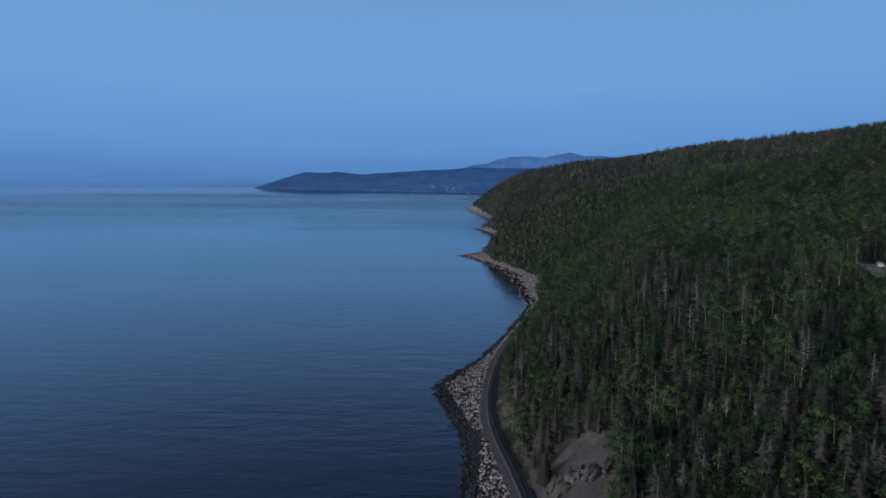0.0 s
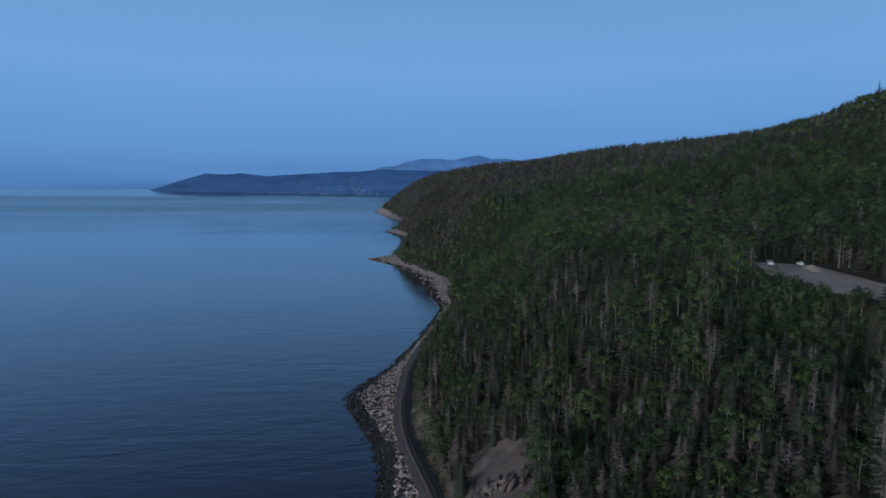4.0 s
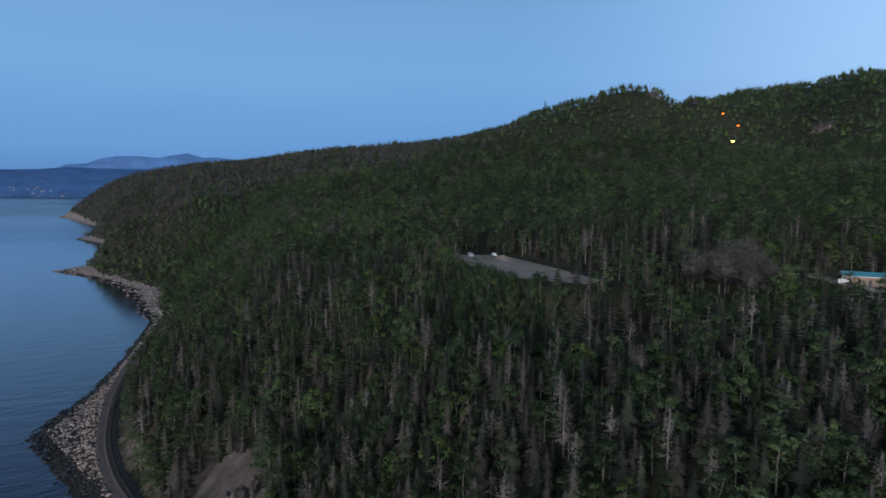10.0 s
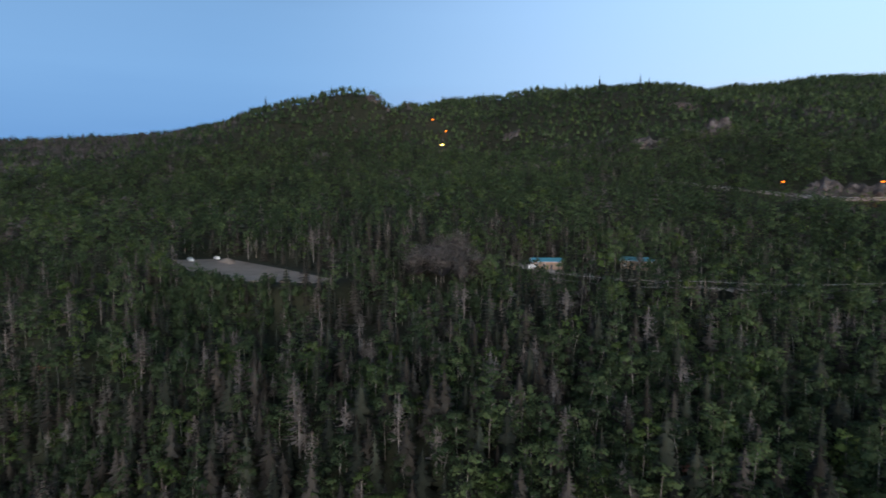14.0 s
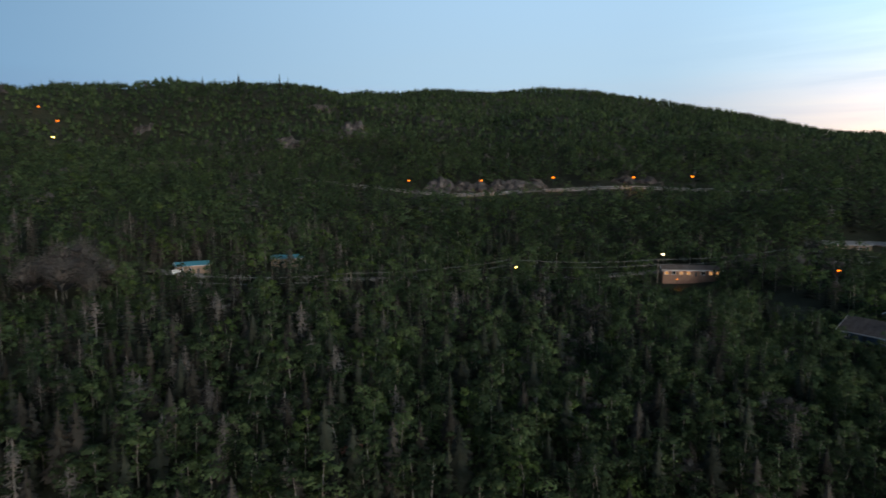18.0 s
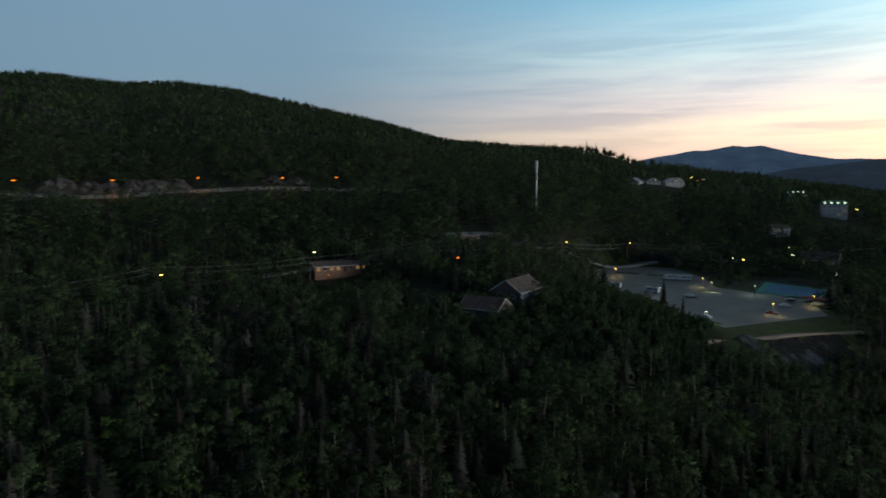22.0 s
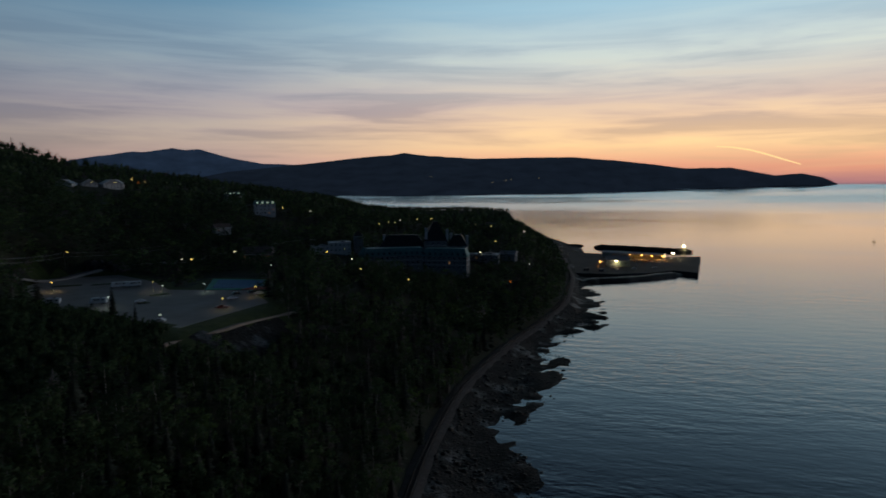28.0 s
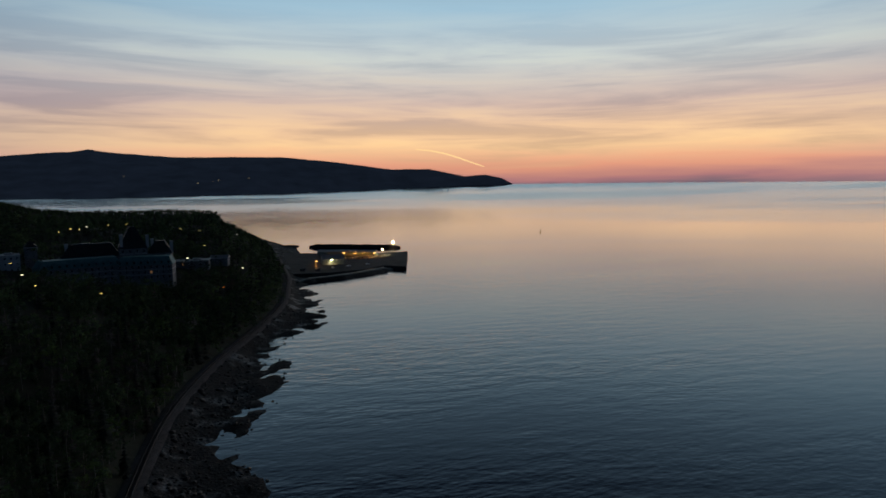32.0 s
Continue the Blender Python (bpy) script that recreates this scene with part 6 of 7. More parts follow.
def planting_island(x, y, w, d, turn):
    root = at("planting_island", x, y, 42.12, turn)
    bm = bmesh.new()
    block(bm, (w, d, 0.16), (0, 0, 0.08), taper=0.99)
    part("kerb", bm, CONCRETE, root)
    bm = bmesh.new()
    bmesh.ops.create_grid(bm, x_segments=14, y_segments=6, size=0.5)
    for v in bm.verts:
        edge = max(abs(v.co.x), abs(v.co.y)) * 2
        v.co = Vector((v.co.x * (w - 0.5), v.co.y * (d - 0.5), 0.17 + 0.35 * (1 - edge ** 4) * (0.6 + 0.8 * noise.noise(Vector((v.co.x * 9, v.co.y * 9, x))))))
    part("planting", bm, GRASS, root)
    tagged(root, "low planted kerb island on the parking lot", "kerb island", group="kerb islands")


for x, y, w, d, a in ((262, -283, 14, 4, 0.6), (246, -291, 12, 4, 0.6), (195, -267, 9, 3.5, 0.9), (150, -208, 9, 4, -0.3), (188, -246, 5, 3, 0.9)):
    planting_island(x, y, w, d, a)


def car(x, y, turn, paint, kind="car", z=42.13):
    root = at("parked_" + kind, x, y, z, turn)
    L, W = 4.5, 1.8
    bm = bmesh.new()
    prof = [(-2.25, 0.35), (-2.25, 0.8), (-1.5, 0.95), (-0.9, 1.42), (0.7, 1.45), (1.4, 1.0), (2.2, 0.85), (2.25, 0.35)]
    if kind == "pickup":
        prof = [(-2.6, 0.4), (-2.6, 1.05), (-0.5, 1.05), (-0.4, 1.7), (0.8, 1.72), (1.4, 1.15), (2.5, 1.05), (2.6, 0.4)]
    sides = []
    for s in (-1, 1):
        sides.append([bm.verts.new((px, s * W / 2 * (0.86 if pz > 1.3 else 1.0), pz)) for px, pz in prof])
    n = len(prof)
    for i in range(n):
        bm.faces.new((sides[0][i], sides[1][i], sides[1][(i + 1) % n], sides[0][(i + 1) % n]))
    bm.faces.new(sides[0]), bm.faces.new(sides[1][::-1])
    bmesh.ops.recalc_face_normals(bm, faces=bm.faces)
    part("body", bm, paint, root)
    top = 1.7 if kind == "pickup" else 1.42
    pane = mesh_of("car_window", lambda: block(bmesh.new(), (1.5, 0.02, 0.34)), GLASSY)
    for s in (-1, 1):
        shared("side_window", pane, root, (0.1, s * (W / 2 * 0.95), top - 0.22))
    tyre = mesh_of("tyre", lambda: rod(bmesh.new(), (0, -0.11, 0), (0, 0.11, 0), 0.33, 0.33, 14), RUBBER)
    rim = mesh_of("rim", lambda: rod(bmesh.new(), (0, -0.12, 0), (0, 0.12, 0), 0.19, 0.19, 10), METAL)
    for px in (-1.4, 1.4):
        for s in (-1, 1):
            wh = shared("wheel", tyre, root, (px, s * (W / 2 - 0.1), 0.33))
            shared("rim", rim, wh, (0, 0, 0))
    for s in (-1, 1):
        bm = bmesh.new()
        block(bm, (0.06, 0.3, 0.14), (2.2, s * 0.6, 0.72))
        part("headlight", bm, WHITE, root)
    return root


PAINTS = {"white": material("white_car_paint", [(0.55, 0.56, 0.57), (0.7, 0.7, 0.7)], 1.0, rough=0.3, bump=0), "black": material("black_car_paint", [(0.012, 0.012, 0.014), (0.03, 0.03, 0.03)], 1.0, rough=0.25, bump=0),
          "red": material("dark_red_car_paint", [(0.045, 0.008, 0.008), (0.08, 0.016, 0.014)], 1.0, rough=0.3, bump=0)}
for x, y, a, p, k in ((146, -241, 0.4, "red", "pickup"), (153, -262, 0.9, "white", "car"), (158, -274, 0.9, "black", "car"), (147, -276, 1.0, "white", "car"), (152, -278, 1.0, "black", "car"),
                      (156, -213, 0.2, "white", "car"), (191, -248, 0.8, "white", "car")):
    tagged(car(x, y, a, PAINTS[p], k), {"white": "white car parked on the asphalt lot", "black": "black car parked by the sports court", "red": "dark red pickup parked under a lot lamp"}[p],
           "car", group="parked cars")


def camper(x, y, turn, L=8.0):
    root = at("motorhome", x, y, 42.13, turn)
    bm = bmesh.new()
    block(bm, (L - 1.6, 2.4, 2.3), (-0.6, 0, 1.85))
    block(bm, (1.4, 2.2, 0.9), (L / 2 - 1.4, 0, 2.5))
    bmesh.ops.bevel(bm, geom=bm.edges[:], offset=0.12, segments=2, affect="EDGES")
    part("body", bm, PAINTS["white"], root)
    bm = bmesh.new()
    block(bm, (1.9, 2.1, 1.3), (L / 2 - 0.95, 0, 1.15), taper=0.88)
    part("cab", bm, PAINTS["white"], root)
    pane = mesh_of("camper_window", lambda: block(bmesh.new(), (1.1, 0.04, 0.6)), GLASSY)
    for s in (-1, 1):
        for px in (-2.2, -0.2, 1.2):
            shared("side_window", pane, root, (px, s * 1.215, 2.2))
    bm = bmesh.new()
    block(bm, (L - 2, 0.02, 0.22), (-0.6, -1.22, 1.35))
    part("stripe", bm, DARKMETAL, root)
    bm = bmesh.new()
    block(bm, (0.8, 0.7, 0.25), (-1.2, 0, 3.12))
    part("roof_vent", bm, CONCRETE, root)
    tyre = mesh_of("camper_tyre", lambda: rod(bmesh.new(), (0, -0.13, 0), (0, 0.13, 0), 0.4, 0.4, 14), RUBBER)
    for px in (-2.0, L / 2 - 1.0):
        for s in (-1, 1):
            shared("wheel", tyre, root, (px, s * 1.0, 0.4))
    tagged(root, "white motorhome parked on the asphalt lot", "motorhome", group="motorhomes")


camper(230, -283, radians(40), 8.6)
camper(207, -241, radians(20), 7.4)
camper(227, -236, radians(25), 7.4)
camper(224, -287, radians(40), 7.0)

# ---- sports court ----
slab("court_apron", COURT, 42.3, GREENCOURT, "green painted sports court apron", "sports court")


def inset(poly, k):
    cx, cy = sum(p[0] for p in poly) / len(poly), sum(p[1] for p in poly) / len(poly)
    return [(cx + (x - cx) * k, cy + (y - cy) * k) for x, y in poly]


slab("court_surface", inset(COURT, 0.8), 42.32, BLUECOURT, "blue painted sports court surface", "sports court")
slab("court_end", [(150, -290), (163, -287.4), (160, -296), (153, -298)], 42.34, REDCOURT, "red painted end of the sports court", "sports court")


def court_fence():
    root = new("court_fence", None)
    post = mesh_of("fence_post", lambda: rod(bmesh.new(), (0, 0, 0), (0, 0, 3), 0.04, 0.04, 6), DARKMETAL)
    for (ax, ay), (bx, by) in zip(COURT, COURT[1:] + COURT[:1]):
        n = int(math.hypot(bx - ax, by - ay) / 4)
        for i in range(n):
            shared("post", post, root, (ax + (bx - ax) * i / n, ay + (by - ay) * i / n, 42.2))
        for hz in (43.2, 45.15):
            bm = bmesh.new()
            rod(bm, (ax, ay, hz), (bx, by, hz), 0.03, 0.03, 5)
            part("rail", bm, DARKMETAL, root)
    tagged(root, "dark steel fence round the sports court", "fence")


court_fence()


# ---- gravel yard clutter ----
def sand_heap(x, y, r, h, seed):
    n, m = 18, 6
    a = np.arange(n) * 2 * np.pi / n
    v, f = [(x, y, 62.1 + h)], []
    for k in range(1, m + 1):
        rr = r * k / m * (1 + 0.15 * np.sin(3 * a + seed))
        zz = 62.0 + h * (1 - (k / m) ** 1.2)
        v += list(zip(x + rr * np.cos(a), y + rr * np.sin(a), np.full(n, zz)))
    for i in range(n):
        f.append((0, 1 + i, 1 + (i + 1) % n))
    for k in range(m - 1):
        for i in range(n):
            p, q = 1 + k * n + i, 1 + k * n + (i + 1) % n
            f += [(p, p + n, q), (q, p + n, q + n)]
    ob = fast_mesh("gravel_heap", np.array(v), np.array(f), GRAVEL, True)
    tagged(ob, "pale heap of gravel on the yard", "gravel heap", group="gravel heaps")


sand_heap(184, 232, 4.5, 1.8, 1)
sand_heap(180, 225, 3.0, 1.0, 4)
van = car(187, 243, 1.2, PAINTS["white"], "van", 62.15)
tagged(van, "white van at the edge of the gravel yard", "van")
bm = bmesh.new()
block(bm, (9, 2.4, 1.1), (0, 0, 0.6), taper=0.9)
bmesh.ops.bevel(bm, geom=bm.edges[:], offset=0.1, segments=1, affect="EDGES")
me = bpy.data.meshes.new("stacked_slabs")
bm.to_mesh(me)
bm.free()
me.materials.append(PALEWALL)
ob = new("stacked_slabs", me)
ob.matrix_basis = pose(178, 250, 62.15, 0, 0, 60)
tagged(ob, "pale covered stack lying at the yard's edge", "stack")

lump("earth_scar", 39, 164, 11, 2, 150, "bare eroded brown earth face above the railway", EARTH, 0.9, -1)


def roadside_sign(x, y):
    root = at("roadside_sign", x, y, gz(x, y), facing(x, y))
    for px in (-0.9, 0.9):
        part("post", rod(bmesh.new(), (px, 0, -0.5), (px, 0, 6.6), 0.1, 0.1, 8), WOODPOLE, root)
    board = part("board", block(bmesh.new(), (3.0, 0.16, 1.5), (0, 0, 5.8)), WHITE, root)
    for k, w in enumerate((2.2, 1.7, 2.0)):
        part("bar", block(bmesh.new(), (w, 0.03, 0.14), (0, -0.1, 6.2 - 0.38 * k)), DARKMETAL, board)
    tagged(root, "white roadside sign board on two posts", "sign")


roadside_sign(228, 102)

# ---- railway along the shore ----
def railway():
    ys = np.arange(-760, 470, 4.0)
    xs = rail_x(ys)
    pts = np.c_[xs, ys]
    d = np.gradient(pts, axis=0)
    d /= np.linalg.norm(d, axis=1)[:, None]
    nrm = np.stack([d[:, 1], -d[:, 0]], -1)
    root = new("railway_track", None)

    def strip(name, offs, mat, label=""):
        rows = [np.c_[pts + nrm * o, np.full(len(pts), z)] for o, z in offs]
        v = np.stack(rows, 1).reshape(-1, 3)
        k = len(offs)
        idx = np.arange(len(pts) * k).reshape(len(pts), k)
        f = np.stack([idx[:-1, :-1], idx[:-1, 1:], idx[1:, 1:], idx[1:, :-1]], -1).reshape(-1, 4)
        ob = fast_mesh(name, v, f, mat)
        ob.parent = root
        return ob
    strip("ballast_bed", [(-4.3, 4.6), (-3.0, 5.3), (3.0, 5.3), (4.3, 4.6)], BALLAST)
    for s in (-0.75, 0.75):
        strip("rail", [(s - 0.06, 5.42), (s - 0.05, 5.62), (s + 0.05, 5.62), (s + 0.06, 5.42)], RAILSTEEL)
    # sleepers
    n = int(np.sum(np.linalg.norm(np.diff(pts, axis=0), axis=1)) / 0.65)
    s = np.interp(np.arange(n) * 0.65, np.r_[0, np.cumsum(np.linalg.norm(np.diff(pts, axis=0), axis=1))], ys)
    sx = np.interp(s, ys, xs)
    ang = np.interp(s, ys, np.arctan2(nrm[:, 1], nrm[:, 0]))
    c, sn = np.cos(ang), np.sin(ang)
    box = np.array([(x, y, z) for z in (5.28, 5.44) for x, y in ((-1.3, -0.12), (1.3, -0.12), (1.3, 0.12), (-1.3, 0.12))])
    v = np.stack([sx[:, None] + box[None, :, 0] * c[:, None] - box[None, :, 1] * sn[:, None],
                  s[:, None] + box[None, :, 0] * sn[:, None] + box[None, :, 1] * c[:, None], np.broadcast_to(box[None, :, 2], (n, 8))], -1).reshape(-1, 3)
    f = np.array([(4, 5, 6, 7), (0, 1, 5, 4), (1, 2, 6, 5), (2, 3, 7, 6), (3, 0, 4, 7)])
    f = (f[None] + np.arange(n)[:, None, None] * 8).reshape(-1, 4)
    sl = fast_mesh("sleepers", v, f, SLEEPER)
    sl.parent = root
    tagged(sl, kind="stuff")
    tagged(root, "single railway track on brown ballast along the shore", "railway")


railway()


# ---- wharf ----
def rock_mound(name, line, width, top, label, seed):
    """A long bank of quarry stone with a ragged flat top."""
    pts = np.array(along(line, 3.0))
    d = np.gradient(pts, axis=0)
    d /= np.linalg.norm(d, axis=1)[:, None]
    nrm = np.stack([-d[:, 1], d[:, 0]], -1)
    prof = [(-1.0, -3.0), (-0.72, top * 0.35), (-0.45, top * 0.95), (0.0, top), (0.45, top * 0.95), (0.72, top * 0.35), (1.0, -3.0)]
    taper = np.clip(np.minimum(np.arange(len(pts)), np.arange(len(pts))[::-1]) / 3.0, 0.15, 1)
    rows = []
    for k, (o, z) in enumerate(prof):
        e = pts + nrm * (o * width * (0.6 + 0.4 * taper))[:, None]
        zz = np.where(z > 0, z * (0.5 + 0.5 * taper), z) + fbm(e[:, 0], e[:, 1], 4, 3, seed + k) * 0.7
        rows.append(np.c_[e + nrm * (fbm(e[:, 0], e[:, 1], 5, 2, seed + 9) * 1.2)[:, None], zz])
    v = np.stack(rows, 1).reshape(-1, 3)
    k = len(prof)
    idx = np.arange(len(pts) * k).reshape(len(pts), k)
    f = np.stack([idx[:-1, :-1], idx[1:, :-1], idx[1:, 1:], idx[:-1, 1:]], -1).reshape(-1, 4)
    ob = fast_mesh(name, v, f, WETROCK)
    return tagged(ob, label, "breakwater", kind="structure")


rock_mound("breakwater", [(-40, -938), (-80, -922), (-125, -903), (-166, -887)], 8, 5.2, "long dark rubble breakwater off the harbour", 4)
rock_mound("shore_mole", [(20, -965), (-6, -955), (-24, -960)], 8, 3.2, "short dark rubble mole at the harbour mouth", 14)
QUAY = [(-161, -806), (-130, -660), (-108, -676), (-82, -652), (-50, -640), (-10, -640), (6, -700), (8, -840), (-38, -826), (-118, -800)]
slab("wharf_deck", QUAY, 4.0, CONCRETE, "flat grey concrete wharf with open yard", "wharf", thick=6.0)
rock_mound("wharf_apron", [(-114, -668), (-98, -655), (-80, -640), (-55, -622), (-28, -612), (-14, -600)], 9, 3.6, "dark rubble slope along the wharf edge", 24)


def harbour():
    building("wharf_shed", "pale green gabled wharf shed with a lamp on its front", "shed", -55, -712, 6, 24, 22, 6.0, "gable", 4.0, GREENSHED, GREYROOF, 3, 1, 2, z=4.0, sink=0.2, over=0.4)
    building("warehouse", "long pale-roofed warehouse on the wharf with lit front", "warehouse", -80, -790, -17, 74, 16, 5.0, "gable", 1.6, GREENSHED, GREYROOF, 12, 1, 2, z=4.0, sink=0.2,
             lit=(2, 5), over=0.6)
    # yard clutter
    g = np.random.default_rng(9)
    for k in range(9):
        x, y = -62 - 5 * k + g.random() * 3, -752 + g.random() * 12
        bm = bmesh.new()
        s = 1.0 + g.random()
        block(bm, (s * 1.6, s * 1.2, s), (0, 0, s / 2))
        block(bm, (s * 1.7, s * 1.3, 0.12), (0, 0, s + 0.06))
        me = bpy.data.meshes.new("crate")
        bm.to_mesh(me)
        bm.free()
        me.materials.append(TANWALL)
        ob = new("crate", me)
        ob.matrix_basis = pose(x, y, 4.0, 0, 0, g.random() * 90)
        tagged(ob, "dark wooden crate stored on the wharf yard", "crate", group="wharf crates")
    for x, y, a in ((-92, -690, 0.3), (-52, -672, 1.2), (-70, -680, 0.2)):
        tagged(car(x, y, a, PAINTS["white"], "car", 4.01), "white car parked on the wharf", "car", group="wharf cars")
    for x, y in ((-35, -655), (-20, -660)):
        bm = bmesh.new()
        block(bm, (5, 2.4, 2.6), (0, 0, 1.3))
        for k in range(8):
            block(bm, (0.1, 2.46, 2.3), (-2.2 + 0.63 * k, 0, 1.3))
        me = bpy.data.meshes.new("container")
        bm.to_mesh(me)
        bm.free()
        me.materials.append(DARKMETAL)
        ob = new("container", me)
        ob.matrix_basis = pose(x, y, 4.0, 0, 0, 30)
        tagged(ob, "dark steel container on the wharf yard", "container", group="wharf containers")


harbour()
for x, y, h, g, s, w in ((-156, -889, 5, "flood", 2.2, 20000), (-124, -781, 7, "flood", 2.2, 60000), (-74, -772, 5, "harbour", 1.5, 60000), (-87, -768, 5, "harbour", 1.5, 60000),
                         (-98, -764, 5, "harbour", 1.5, 60000), (-110, -760, 5, "harbour", 1.5, 60000), (-53, -700, 6, "flood", 1.3, 9000), (-36, -700, 5, "harbour", 1.2, 6000)):
    street_lamp(x, y, h, g, s, z=4.0, watts=w, label="lit lamp mast on the wharf")


# ---- boat far out ----
def channel_buoy(x, y):
    root = at("channel_buoy", x, y, 0)
    bm = bmesh.new()
    rod(bm, (0, 0, -0.6), (0, 0, 0.9), 1.6, 1.6, 12)
    part("float", bm, DARKMETAL, root)
    bm = bmesh.new()
    for k in range(4):
        a = k * math.pi / 2
        rod(bm, (1.1 * math.cos(a), 1.1 * math.sin(a), 0.9), (0.25 * math.cos(a), 0.25 * math.sin(a), 5), 0.12, 0.1, 5)
    part("tower", bm, DARKMETAL, root)
    bm = bmesh.new()
    rod(bm, (0, 0, 5), (0, 0, 6.2), 0.6, 0.1, 8)
    part("topmark", bm, REDCOURT, root)
    tagged(root, "small dark channel buoy on open water", "buoy")


channel_buoy(-467, -1074)


# ---- boulders and ledges on the shore ----
def boulder_shape(seed):
    g = np.random.default_rng(seed)
    bm = bmesh.new()
    bmesh.ops.create_icosphere(bm, subdivisions=1, radius=1.0)
    for v in bm.verts:
        v.co *= 0.75 + 0.5 * g.random()
        v.co.z *= 0.7
        v.co.x *= 1.2
    return bm


SHAPES = []
for k in range(6):
    bm = boulder_shape(k)
    v = np.array([tuple(q.co) for q in bm.verts])
    f = np.array([[q.index for q in p.verts] for p in bm.faces])
    bm.free()
    SHAPES.append((v, f))


def strew(name, count, y0, y1, lo, hi, smin, smax, mat, label, seed, pick=0):
    """Boulders between two distances from the water's edge."""
    g = np.random.default_rng(seed)
    y = y0 + (y1 - y0) * g.random(count)
    s = lo + (hi - lo) * g.random(count)
    x = shore_x(y) + s
    keep = (x < rail_x(y) - 3.6) | (y > 440)
    x, y = x[keep], y[keep]
    size = smin + (smax - smin) * g.random(len(x)) ** 2.5
    z = ground(x, y) + 0.1 * size
    keep = z > -0.6 * size
    x, y, z, size = x[keep], y[keep], z[keep], size[keep]
    turn = g.random(len(x)) * 6.28
    shape = g.integers(0, 6, len(x))
    order = np.argsort(-size)
    solo = set(order[:pick].tolist())
    root = new(name, None)
    vs, fs, n = [], [], 0
    meshes = [None] * 6
    for i in range(len(x)):
        v, f = SHAPES[shape[i]]
        if i in solo:
            if meshes[shape[i]] is None:
                ob = fast_mesh("boulder", v, f, mat)
                meshes[shape[i]] = ob.data
            else:
                ob = new("boulder", meshes[shape[i]])
            ob.parent = root
            ob.matrix_basis = Matrix.LocRotScale((x[i], y[i], z[i]), Euler((0.3 * math.sin(i), 0.3 * math.cos(i), turn[i])), (size[i],) * 3)
            continue
        c, q = math.cos(turn[i]), math.sin(turn[i])
        vs.append(np.stack([x[i] + size[i] * (v[:, 0] * c - v[:, 1] * q), y[i] + size[i] * (v[:, 0] * q + v[:, 1] * c), z[i] + size[i] * v[:, 2]], -1))
        fs.append(f + n)
        n += len(v)
    if vs:
        ob = fast_mesh("shingle", np.concatenate(vs), np.concatenate(fs), mat)
        ob.parent = root
        tagged(ob, kind="stuff")
    tagged(root, label, "boulders")


strew("boulder_bank", 6600, 150, 430, 5.5, 24, 0.2, 0.85, ROCK, "pale riprap boulders between railway and water", 1, 130)
strew("tide_boulders", 2200, 150, 430, -7, 7.5, 0.22, 0.9, WETROCK, "dark weed-covered boulders at the water's edge", 2, 60)
strew("point_boulders", 700, 250, 310, -16, 12, 0.25, 1.0, WETROCK, "dark stones on the low point", 7, 20)
strew("ledge_boulders", 1500, -470, -170, -12, 24, 0.25, 0.8, WETROCK, "dark wet rocks and ledges on the south shore", 3, 110)
strew("bank_stones", 500, -470, -170, 14, 34, 0.3, 1.3, WETROCK, "dark stones below the railway on the south shore", 4, 20)
strew("far_rocks", 300, 780, 900, -10, 12, 0.6, 2.2, ROCK, "pale shore rocks on the far point", 5, 10)
strew("beach_rocks", 300, 470, 760, -2, 20, 0.4, 1.6, ROCK, "pale rocks along the small beach", 6, 10)


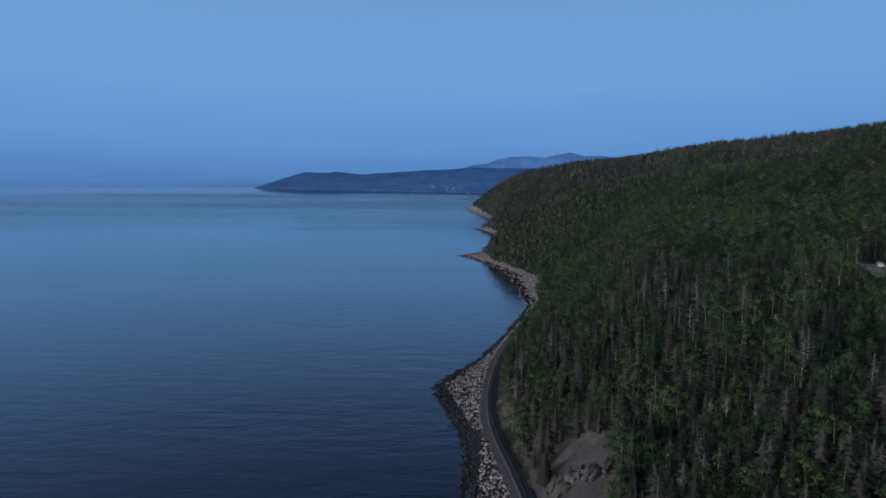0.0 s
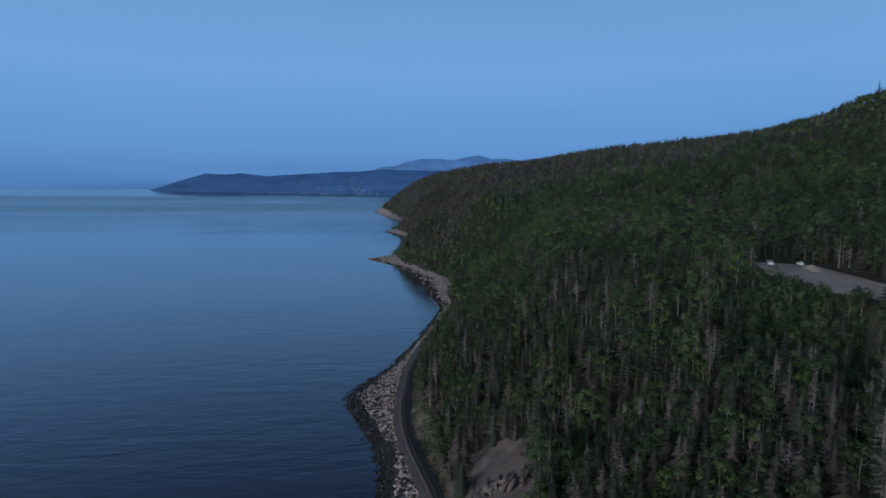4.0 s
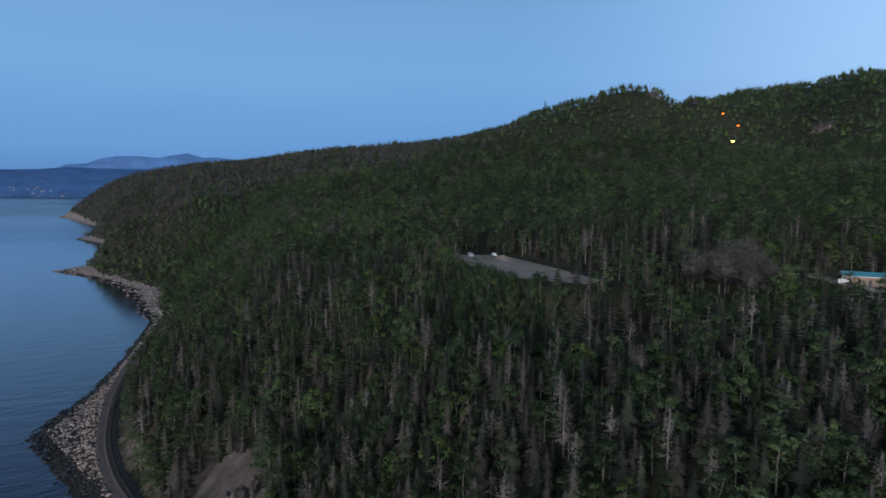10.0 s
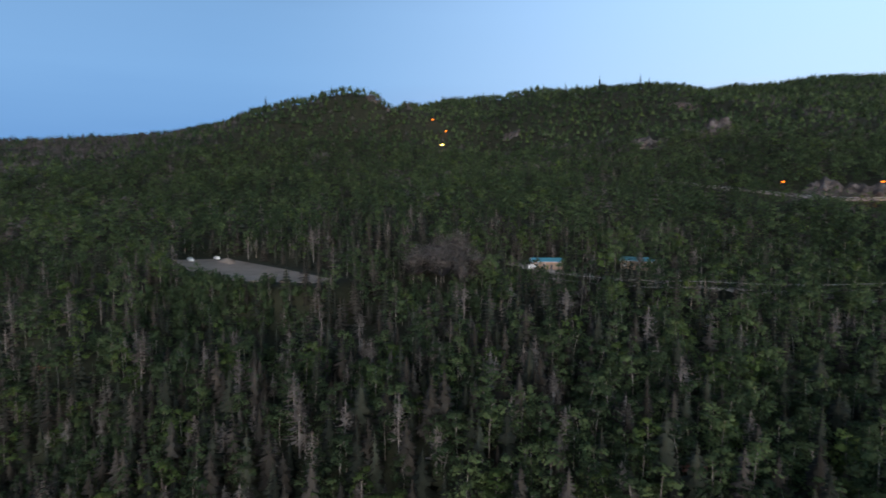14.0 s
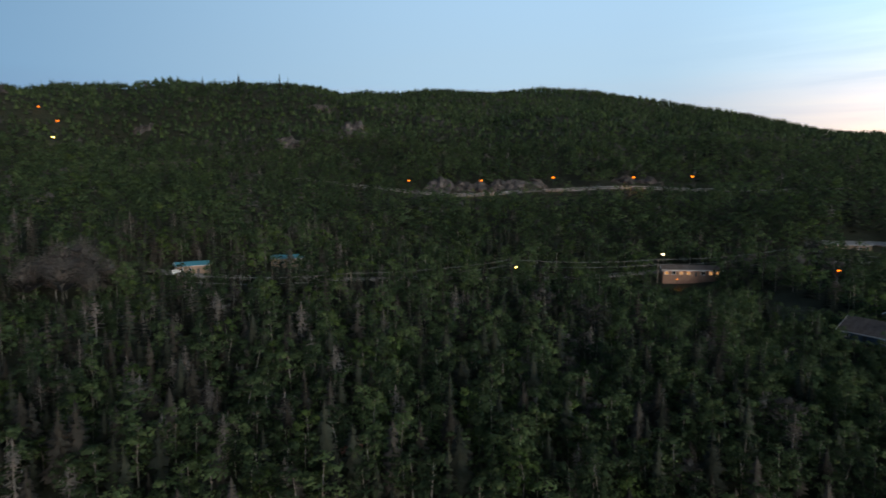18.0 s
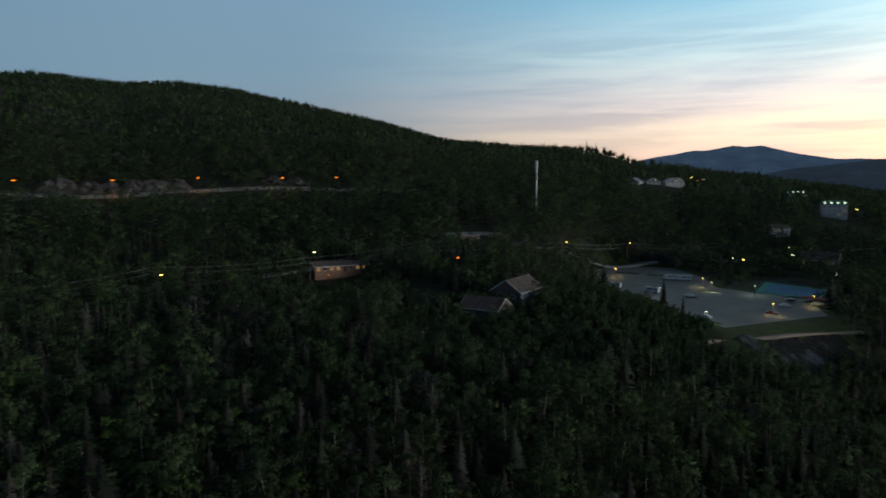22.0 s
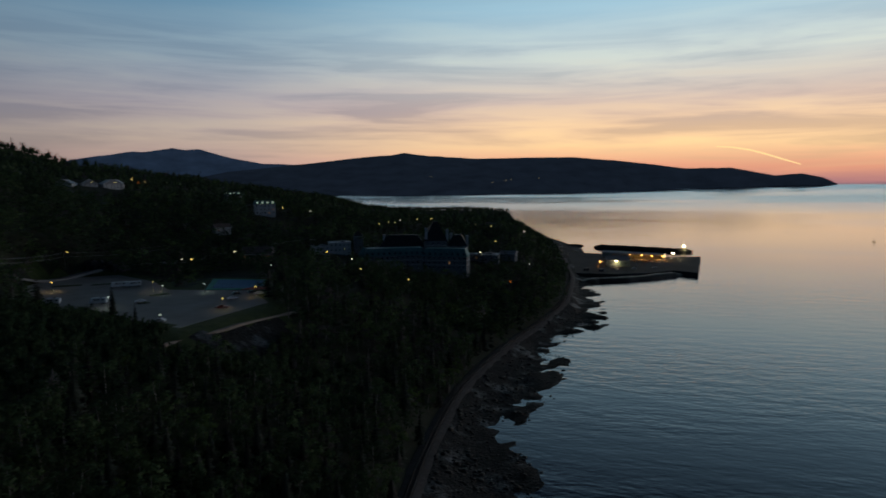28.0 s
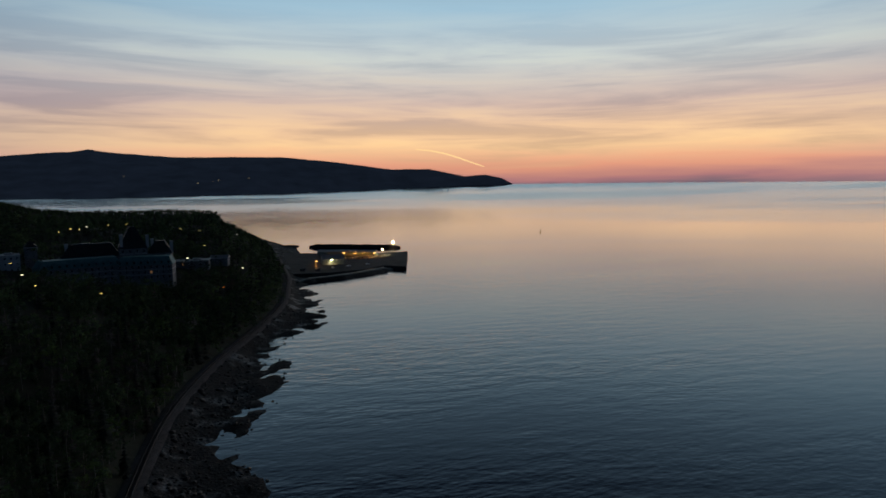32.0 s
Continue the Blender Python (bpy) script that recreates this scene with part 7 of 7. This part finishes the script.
# ---- lights of far villages ----
def far_village(name, slope, spots, mat, label):
    """Small houses on a far slope: bearing, share of the way up, half width."""
    vs, fs = [], []
    for k, (az, share, w) in enumerate(spots):
        c = slope(az, share)
        side = np.array([math.cos(radians(az)), -math.sin(radians(az)), 0]) * w
        deep = np.array([math.sin(radians(az)), math.cos(radians(az)), 0]) * w
        up = np.array([0, 0, w * 0.7])
        b = [c + sx * side + sy * deep + sz * up for sz in (-1, 1) for sx, sy in ((-1, -1), (1, -1), (1, 1), (-1, 1))]
        f = np.array([(4, 5, 6, 7), (0, 1, 5, 4), (1, 2, 6, 5), (2, 3, 7, 6), (3, 0, 4, 7)])
        vs += b
        fs.append(f + 8 * k)
    ob = fast_mesh(name, np.array(vs), np.concatenate(fs), mat)
    tagged(ob, label, "village", kind="stuff")


g = np.random.default_rng(4)
spots = [(-9 + 11 * g.random(), 0.02 + 0.03 * g.random(), 1.5 + 2.2 * g.random()) for _ in range(30)]
spots += [(-6 + 8 * g.random(), 0.05 + 0.6 * g.random() ** 1.4, 1.6 + 2.4 * g.random()) for _ in range(34)]
spots += [(-2 + 2.4 * g.random(), 0.04 + 0.3 * g.random(), 2.5 + 3 * g.random()) for _ in range(12)]
# the houses glow faintly of their own to read pale at this distance
far_village("far_village_north", cape, spots, glowing("pale_far_houses_glow", (0.5, 0.55, 0.68), 0.34), "tiny pale houses scattered along the far cape")
spots = [(a, e, 4) for a, e in ((174.4, 0.37), (174.9, 0.38), (177.4, 0.36), (173.2, 0.3), (167.5, 0.45))]
far_village("far_village_south", hills, spots, glowing("far_village_lamps", (1.0, 0.85, 0.5), 1.2), "few tiny lit windows on the far hills")


# ---- vapour trail over the afterglow ----
def vapour_trail():
    rows = [(192.2, 2.95), (193.4, 2.85), (194.7, 2.6), (196, 2.2), (197.4, 1.7), (198.4, 1.35)]
    v, f = [], []
    for k, (a, e) in enumerate(rows):
        w = 0.035 + 0.03 * math.sin(math.pi * k / 5)
        for s in (-1, 1):
            d = 4960
            v.append((d * math.sin(radians(a)), d * math.cos(radians(a)), EYE + d * math.tan(radians(e + s * w))))
        if k:
            f.append((2 * k - 2, 2 * k, 2 * k + 1, 2 * k - 1))
    # the low light caught by the vapour is painted as emission
    ob = link_mesh("backdrop_vapour_trail", v, f, glowing("vapour_self_glow", (1.0, 0.66, 0.3), 6.5))
    tagged(ob, "short glowing vapour trail low in the sky", "vapour trail", kind="structure")


vapour_trail()
